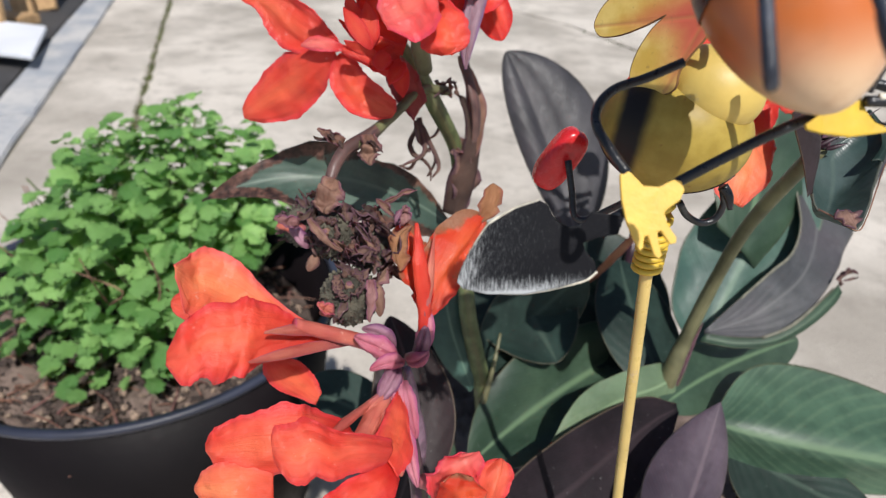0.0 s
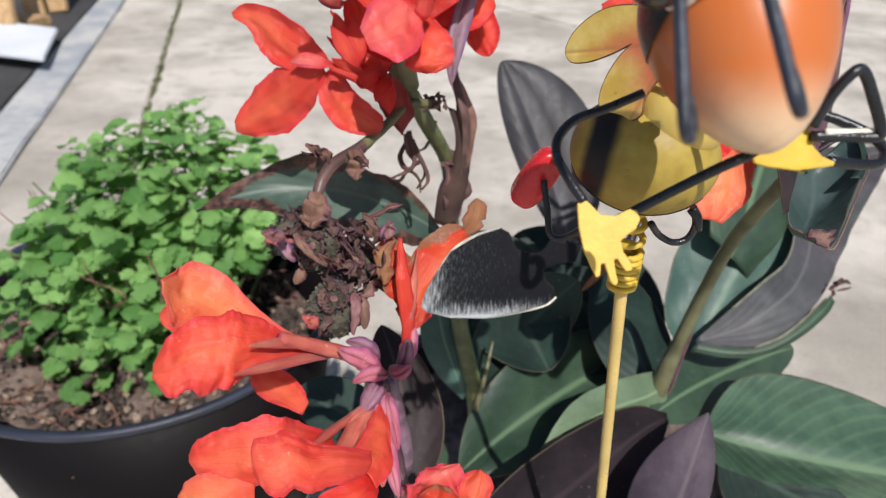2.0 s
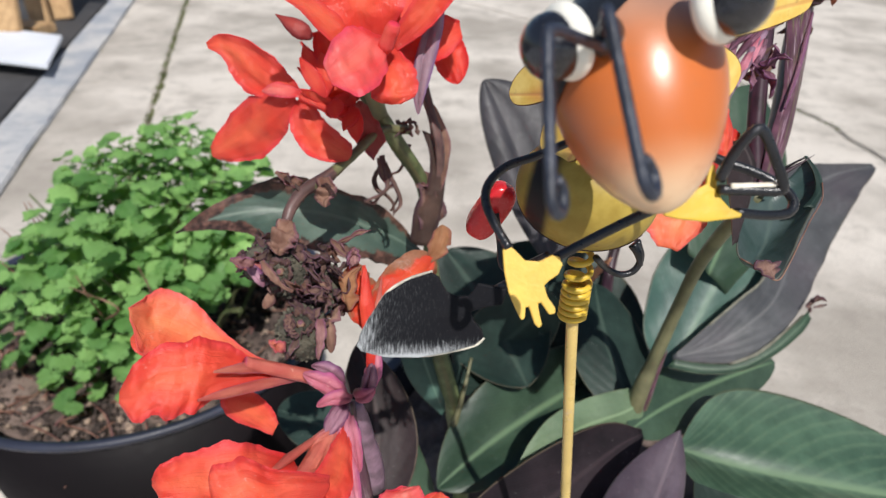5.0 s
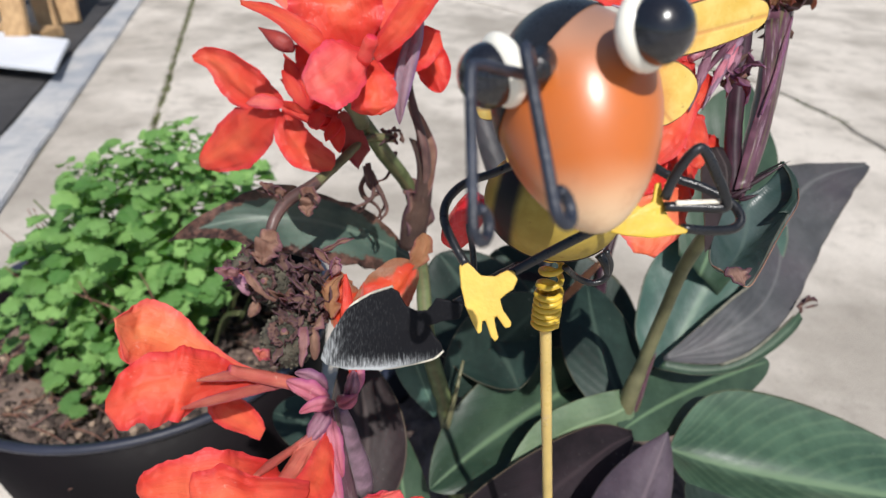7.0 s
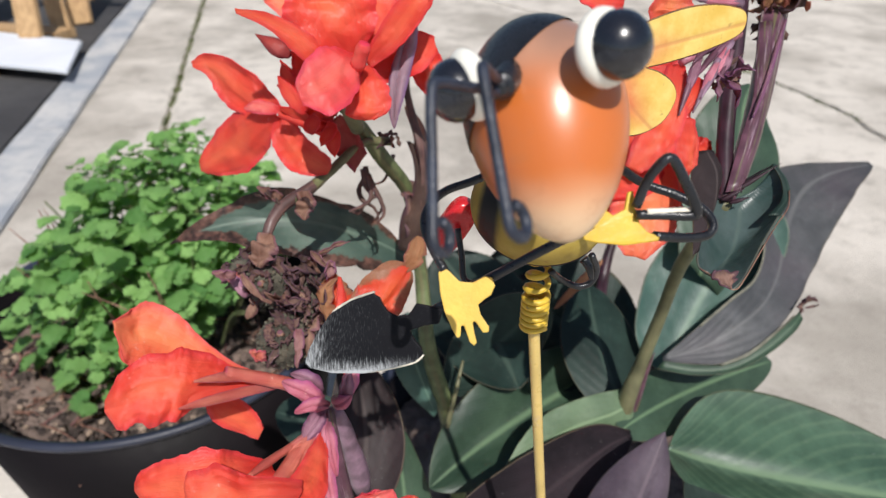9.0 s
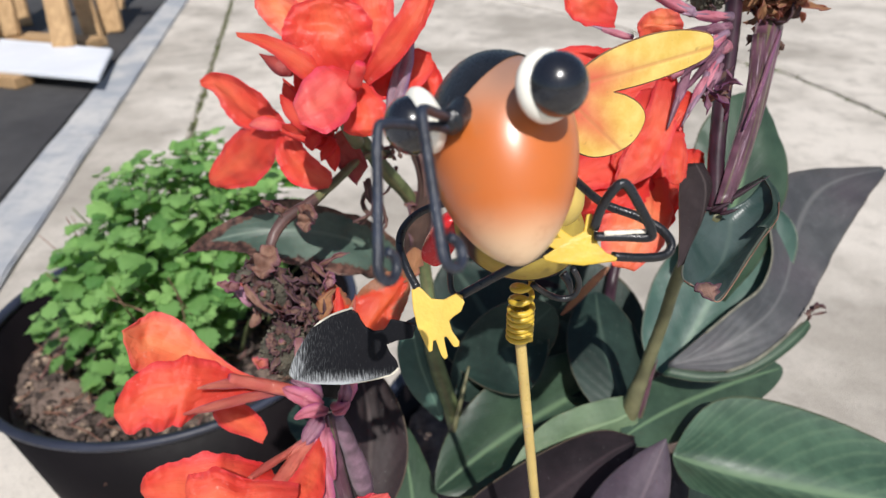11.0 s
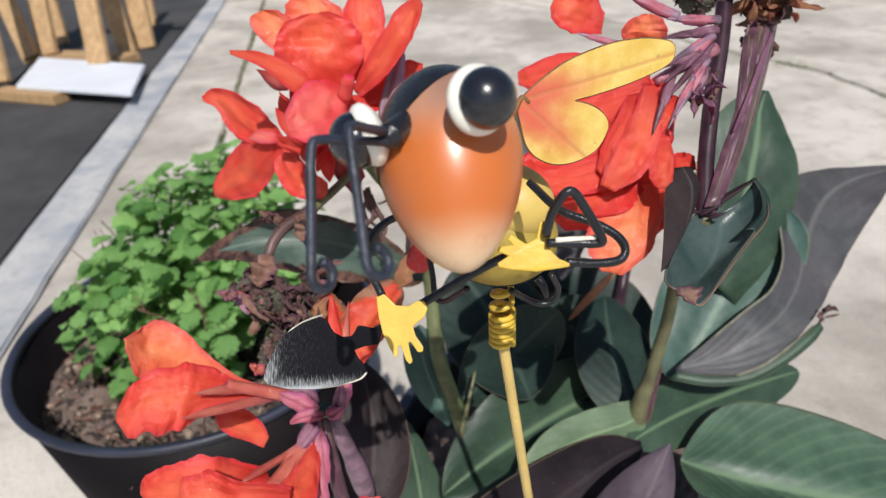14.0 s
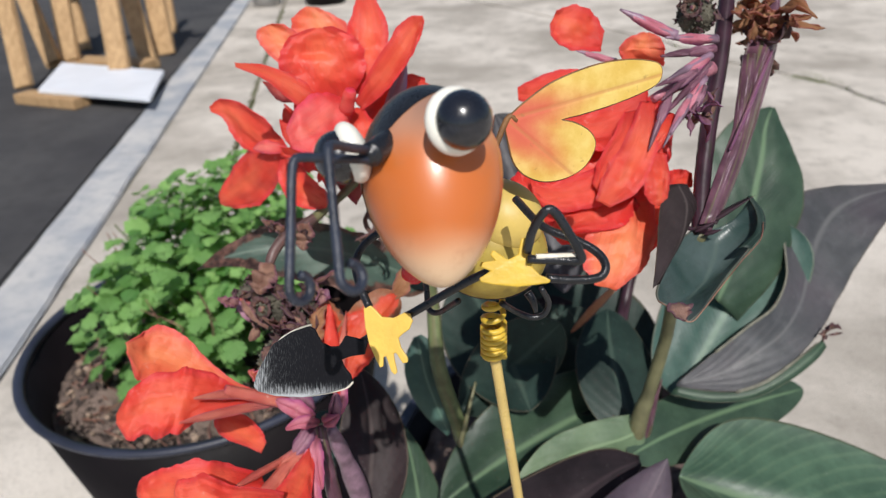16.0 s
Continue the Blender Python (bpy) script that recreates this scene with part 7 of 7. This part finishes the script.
RIGHT = V((0.94, -0.05, 0.33)).normalized()
UP = V((-0.30, -0.06, 0.95))
UP = (UP - RIGHT * UP.dot(RIGHT)).normalized()
FRONT = RIGHT.cross(UP)
BROW_AT = V((0.0889, 0.2275, 0.8004))
HEAD_AT = V((0.0879, 0.2313, 0.8001))
AXIS = V((-0.3595, 0.941, 1.0)).normalized()
FACE_UP = V((-0.16, 0.46, 0.87)).normalized()
SIDE = (RIGHT - AXIS * RIGHT.dot(AXIS)).normalized()
head_m = Matrix((SIDE, AXIS.cross(SIDE), AXIS)).transposed().to_4x4()


def egg(p):
    """Broad crown leaning back, blunt chin pushed forward."""
    k = (p.z + 1) / 2
    w = 0.605 + 0.395 * min(1.0, k * 1.65) ** 0.4 if k < 0.606 else 1.0
    return V((p.x * w, p.y * w, p.z if p.z > 0 else p.z * 1.06))


HEAD_SIZE = V((0.0172, 0.0166, 0.0237))
bm = ball(HEAD_AT, HEAD_SIZE, head_m, 64, 44, egg)
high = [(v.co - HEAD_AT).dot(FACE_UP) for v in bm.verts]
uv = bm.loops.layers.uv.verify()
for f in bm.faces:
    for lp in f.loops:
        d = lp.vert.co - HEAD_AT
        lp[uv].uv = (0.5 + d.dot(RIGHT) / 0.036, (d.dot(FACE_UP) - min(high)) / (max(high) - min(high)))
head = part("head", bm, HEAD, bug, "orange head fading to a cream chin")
bm = ball(HEAD_AT, HEAD_SIZE * 1.018, head_m, 64, 44, egg)
bmesh.ops.bisect_plane(bm, geom=bm.verts[:] + bm.edges[:] + bm.faces[:], plane_co=(0.0802, 0.2352, 0.8038), plane_no=(-0.82, 0.42, 0.39), clear_inner=True)
part("skull_cap", bm, BLACK, head, "black back of the head")
for sgn in (-1, 1):
    side = (RIGHT * sgn * 0.80 + FRONT * 0.58 + UP * 0.10).normalized()
    o = BROW_AT + RIGHT * (sgn * 0.0128 + 0.0009) + UP * 0.0152 + FRONT * 0.0050
    em = axes(o, side.orthogonal(), side.cross(side.orthogonal()))
    eye = part("eye", ball(o, (0.0071, 0.0071, 0.0036), em, 28, 16), EYE_WHITE, head, "white eye disc")
    part("pupil", ball(o + side * 0.0030, (0.0061, 0.0061, 0.0056), em, 28, 16), PUPIL, eye, "glossy black pupil")
root = BROW_AT + UP * 0.0148 + FRONT * 0.0090 - RIGHT * 0.0054
part("antenna_mount", tube([root - V((0, 0.0018, 0)), root, root + V((0.001, 0.004, 0.0003)), root + V((0.0015, 0.009, 0.0005))], [0.0012, 0.0028, 0.0028, 0.0026], 14, 5), BLACK, head)


def antenna(start, corner, low, turn):
    """A wire that leaves the brow, bends down and ends in a small open curl."""
    start, corner, low = V(start), V(corner), V(low)
    r = 0.0026
    d = (low - corner).normalized()
    s = V(turn)
    s = (s - d * s.dot(d)).normalized()
    end = low - d * r
    pts = [start, start.lerp(corner, 0.5), corner.lerp(start, 0.10), corner.lerp(end, 0.08), corner.lerp(end, 0.5), corner.lerp(end, 0.85)]
    for k in range(0, 8):
        a = math.pi * k / 4.6
        pts.append(end + s * (r * (1 - math.cos(a))) + d * (r * math.sin(a)))
    part("antenna", tube(pts, 0.00098, 10, 5), BLACK_DULL, head, "black bent wire antenna")


antenna(root - UP * 0.0012, (0.0684, 0.2032, 0.8164), (0.0715, 0.1872, 0.7940), (0.35, 0.92, -0.15))
antenna(root + UP * 0.0010, (0.0765, 0.2022, 0.8198), (0.0836, 0.1852, 0.7992), (0.38, 0.90, -0.15))

LONG = V((0.97, -0.18, -0.10)).normalized()
BODY_AT = V((0.0895, 0.2890, 0.7510))
body_m = axes(BODY_AT, V((0, 0, 1)).cross(LONG), LONG.cross(V((0, 0, 1)).cross(LONG)))
body_m = Matrix((V((0, 0, 1)).cross(LONG).normalized(), LONG.cross(V((0, 0, 1)).cross(LONG)).normalized(), LONG)).transposed().to_4x4()
body = part("body", ball(BODY_AT - LONG * 0.0012, (0.0178, 0.0180, 0.0222), body_m, 40, 28), STRIPES, bug, "round yellow body with black bands")
for a in (0.35, 0.95):
    ring = []
    for i in range(13):
        th = math.pi * (0.15 + 0.7 * i / 12)
        ring.append(BODY_AT + body_m.to_3x3() @ V((math.sin(th) * math.cos(-a - 1.2) * 0.0179, math.sin(th) * math.sin(-a - 1.2) * 0.0181, -math.cos(th) * 0.0223)) - LONG * 0.0012)
    part("seam", tube(ring, 0.00022, 5, 2), STEM_PURPLE, body)
thorax = part("thorax", ball((0.0955, 0.2860, 0.7655), (0.0140, 0.0118, 0.0115), axes((0, 0, 0), (0.9, -0.35, -0.3), (0.3, 0.9, 0)), 30, 20), THORAX, bug, "pale yellow domed thorax")
part("neck", tube([(0.092, 0.262, 0.783), (0.088, 0.240, 0.795)], 0.003, 10, 3), YELLOW, bug)


WING_A = [(-0.03, 0.0), (0.05, 0.42), (0.44, 0.83), (0.77, 1.23), (0.92, 1.65), (1.3, 1.8), (1.7, 1.79), (1.97, 1.52), (1.97, 1.19), (1.72, 0.7), (1.29, 0.19), (0.9, -0.12), (1.42, 0.07), (1.93, 0.22), (2.33, 0.28), (2.69, 0.24), (2.81, 0.01), (2.73, -0.2), (2.48, -0.5), (1.98, -0.83), (1.32, -1.03), (0.55, -0.95), (0.07, -0.59)]
WING_B = [(0.0, 0.0), (0.36, -0.19), (1.04, -0.46), (1.67, -0.57), (2.35, -0.6), (2.99, -0.52), (3.48, -0.36), (3.7, -0.21), (3.69, 0.01), (3.52, 0.18), (3.03, 0.28), (2.34, 0.34), (1.67, 0.35), (1.17, 0.34), (1.43, 0.49), (1.7, 0.73), (1.82, 1.0), (1.75, 1.24), (1.47, 1.53), (1.1, 1.66), (0.7, 1.67), (0.33, 1.56), (0.01, 1.28), (-0.12, 0.94), (-0.11, 0.54), (-0.09, 0.21)]


def wing(o, x, y, outline):
    """A cut sheet with two lobes and a dark worn edge, on a short bracket."""
    o = V(o)
    x, y = V(x) - o, V(y) - o
    m = Matrix((x, y, x.cross(y).normalized())).transposed().to_4x4()
    m.translation = o
    k = len(outline)
    curve = [p.to_2d() for p in spline([V((*outline[i % k], 0)) for i in range(k + 1)], 3)][:-1]
    ob = part("wing", plate(curve, m, 0.0009, unit=0.125), WING, bug, "two-lobed yellow sheet-metal wing flushed red", smooth=False)
    part("wing_edge", tube([m @ V((*p, 0)) for p in (*curve, curve[0])], 0.00042, 6, 1, smooth_path=False), EDGE_BROWN, ob, "dark worn edge")
    part("bracket", tube([V((0.0935, 0.268, 0.788)), o, m @ V((0.2, 0.1, 0))], [0.0009, 0.0009, 0.0007], 8, 4), EDGE_BROWN, ob)
    return ob


wing((0.0867, 0.2766, 0.7862), (0.0779, 0.2844, 0.7831), (0.0894, 0.2732, 0.7762), WING_A)
wing((0.0984, 0.2742, 0.8021), (0.1098, 0.2808, 0.8041), (0.1021, 0.2738, 0.7895), WING_B)

WIRE = 0.00115
part("arm", tube([(0.0789, 0.2594, 0.7783), (0.0706, 0.2565, 0.7748), (0.0634, 0.2533, 0.7726), (0.0596, 0.2489, 0.7696), (0.0594, 0.2445, 0.7664), (0.0623, 0.2394, 0.7632), (0.0662, 0.2352, 0.7595)], WIRE, 10, 6), BLACK, bug, "bent black wire arm")
part("arm", tube([(0.103, 0.262, 0.783), (0.1118, 0.2524, 0.7800), (0.1206, 0.2497, 0.7782), (0.1266, 0.2474, 0.7762), (0.1291, 0.2443, 0.7741), (0.1278, 0.2417, 0.7722), (0.1223, 0.2393, 0.7722), (0.1148, 0.2370, 0.7733)], WIRE, 10, 6), BLACK, bug, "bent black wire arm")


def sheet(name, o, x, y, outline, t, material, parent, label, bend=0.0):
    """A cut sheet-metal plate; o, x and y set its plane and unit."""
    o = V(o)
    x, y = V(x) - o, V(y) - o
    n = x.cross(y).normalized()
    m = Matrix((x, y, n)).transposed().to_4x4()
    m.translation = o
    ob = part(name, plate(outline, m, t, bend=bend), material, parent, label, smooth=False)
    b = ob.modifiers.new("worn_edge", "BEVEL")
    b.width, b.segments, b.angle_limit = 0.00032, 2, 0.9
    return ob


GLOVE_A = [(-0.08, 0.08), (0.05, -0.04), (0.20, 0.08), (0.42, 0.30), (0.72, 0.32), (1.02, 0.17), (1.17, 0.20), (1.24, 0.38), (1.15, 0.60), (0.98, 0.72), (0.85, 0.84), (0.92, 1.08), (1.10, 1.34), (1.10, 1.46), (0.97, 1.49), (0.78, 1.22), (0.72, 1.25), (0.76, 1.48), (0.82, 1.72), (0.75, 1.80), (0.65, 1.70), (0.52, 1.32), (0.45, 1.34), (0.44, 1.58), (0.36, 1.63), (0.24, 1.40), (0.06, 1.00), (-0.04, 0.56)]
GLOVE_B = [(0.0, 0.0), (-0.25, -0.10), (-0.42, -0.27), (-0.52, -0.50), (-0.58, -0.95), (-0.70, -0.92), (-0.76, -0.56), (-1.00, -0.44), (-1.34, -0.66), (-1.42, -0.56), (-1.30, -0.42), (-1.62, -0.38), (-1.66, -0.28), (-1.40, -0.18), (-1.66, -0.02), (-1.62, 0.07), (-1.32, 0.13), (-0.75, 0.18), (-0.30, 0.12), (-0.02, 0.08)]
sheet("glove", (0.0654, 0.2355, 0.7598), (0.0760, 0.2370, 0.7600), (0.0663, 0.2305, 0.7503), GLOVE_A, 0.0011, YELLOW_HAND, bug, "flat yellow sheet-metal mitt with fingers", -0.0006)
sheet("glove", (0.1159, 0.2365, 0.7734), (0.1266, 0.2378, 0.7737), (0.1167, 0.2310, 0.7637), GLOVE_B, 0.0011, YELLOW, bug, "flat yellow sheet-metal mitt with fingers", -0.0006)

spade = part("spade", tube([(0.0640, 0.2325, 0.7490), (0.0786, 0.2375, 0.7578), (0.0972, 0.2385, 0.7712), (0.1107, 0.2406, 0.7768)], WIRE * 1.05, 10, 6), BLACK, bug, "small black spade with a bent wire grip")
part("grip", tube([(0.1097, 0.2372, 0.7804), (0.1110, 0.2372, 0.7866), (0.1135, 0.2372, 0.7916), (0.1158, 0.2379, 0.7919), (0.1197, 0.2377, 0.7863), (0.1229, 0.2374, 0.7807), (0.1223, 0.2375, 0.7790), (0.1163, 0.2372, 0.7788), (0.1099, 0.2367, 0.7785)], WIRE, 10, 5), BLACK, spade, "triangular black wire grip")
part('worn_patch', tube([(0.1121, 0.2366, 0.7796), (0.1178, 0.2375, 0.7797), (0.1237, 0.2386, 0.7802)], 0.00075, 6, 6, 0.3), EDGE_CREAM, spade, 'thin cream strip along the grip bar')
BLADE = [(0.02, -0.14), (-0.30, -0.22), (-0.55, -0.27), (-0.64, -0.12), (-0.73, -0.02), (-0.94, -0.01), (-1.14, -0.11), (-1.24, -0.26), (-1.31, -0.41), (-1.46, -0.50), (-1.90, -0.37), (-2.36, -0.10), (-2.66, 0.38), (-2.80, 0.66), (-2.87, 0.92), (-2.76, 1.05), (-2.31, 1.18), (-1.63, 1.21), (-1.00, 1.10), (-0.55, 0.97), (-0.38, 0.82), (-0.42, 0.66), (-0.58, 0.48), (-0.66, 0.30), (-0.40, 0.21), (-0.06, 0.16)]
sheet("spade_blade", (0.0665, 0.2300, 0.7493), (0.0788, 0.2293, 0.7514), (0.0670, 0.2254, 0.7377), BLADE, 0.0010, SPADE, spade, "black blade dry-brushed white at its edge", -0.0005)


rim_o = V((0.0665, 0.2300, 0.7493))
rim_x, rim_y = V((0.0788, 0.2293, 0.7514)) - rim_o, V((0.0670, 0.2254, 0.7377)) - rim_o
part("worn_edge", tube([rim_o + rim_x * p[0] + rim_y * p[1] for p in BLADE[9:21]], 0.00042, 6, 4), EDGE_CREAM, spade, "pale worn cutting edge")


def boot(a, b, w, face):
    """A rounded flat boot sole, like a bean."""
    a, b = V(a), V(b)
    y = (b - a)
    m = axes((a + b) / 2, V(face).cross(y), y)
    bm = ball((a + b) / 2, (w * 0.82, y.length / 2, 0.0050), m, 40, 26, lambda p: V((math.copysign(abs(p.x) ** 0.62, p.x), math.copysign(abs(p.y) ** 0.7, p.y), math.copysign(abs(p.z) ** 0.42, p.z))))
    return part("boot", bm, RED, bug, "glossy red metal boot")


boot((0.0525, 0.3092, 0.7212), (0.0641, 0.3107, 0.7413), 0.0068, (0.25, -1, 0.25))
part("leg", tube([(0.0605, 0.3034, 0.7336), (0.0629, 0.2992, 0.7243), (0.0644, 0.2953, 0.7176), (0.0684, 0.2941, 0.7169), (0.0743, 0.2903, 0.7232), (0.0790, 0.2861, 0.7292)], WIRE, 10, 6), BLACK, bug, "black wire leg")
part("leg", tube([(0.1080, 0.2936, 0.7333), (0.1107, 0.2955, 0.7263), (0.1094, 0.2956, 0.7207), (0.1048, 0.2944, 0.7194), (0.0993, 0.2923, 0.7227), (0.0947, 0.2875, 0.7291)], WIRE, 10, 6), BLACK, bug, "black wire leg")
part("tail_hook", tube([(0.1044, 0.2833, 0.7376), (0.1065, 0.2823, 0.7351), (0.1078, 0.2814, 0.7312)], [0.0016, 0.0014, 0.0008], 8, 4), BLACK, bug)
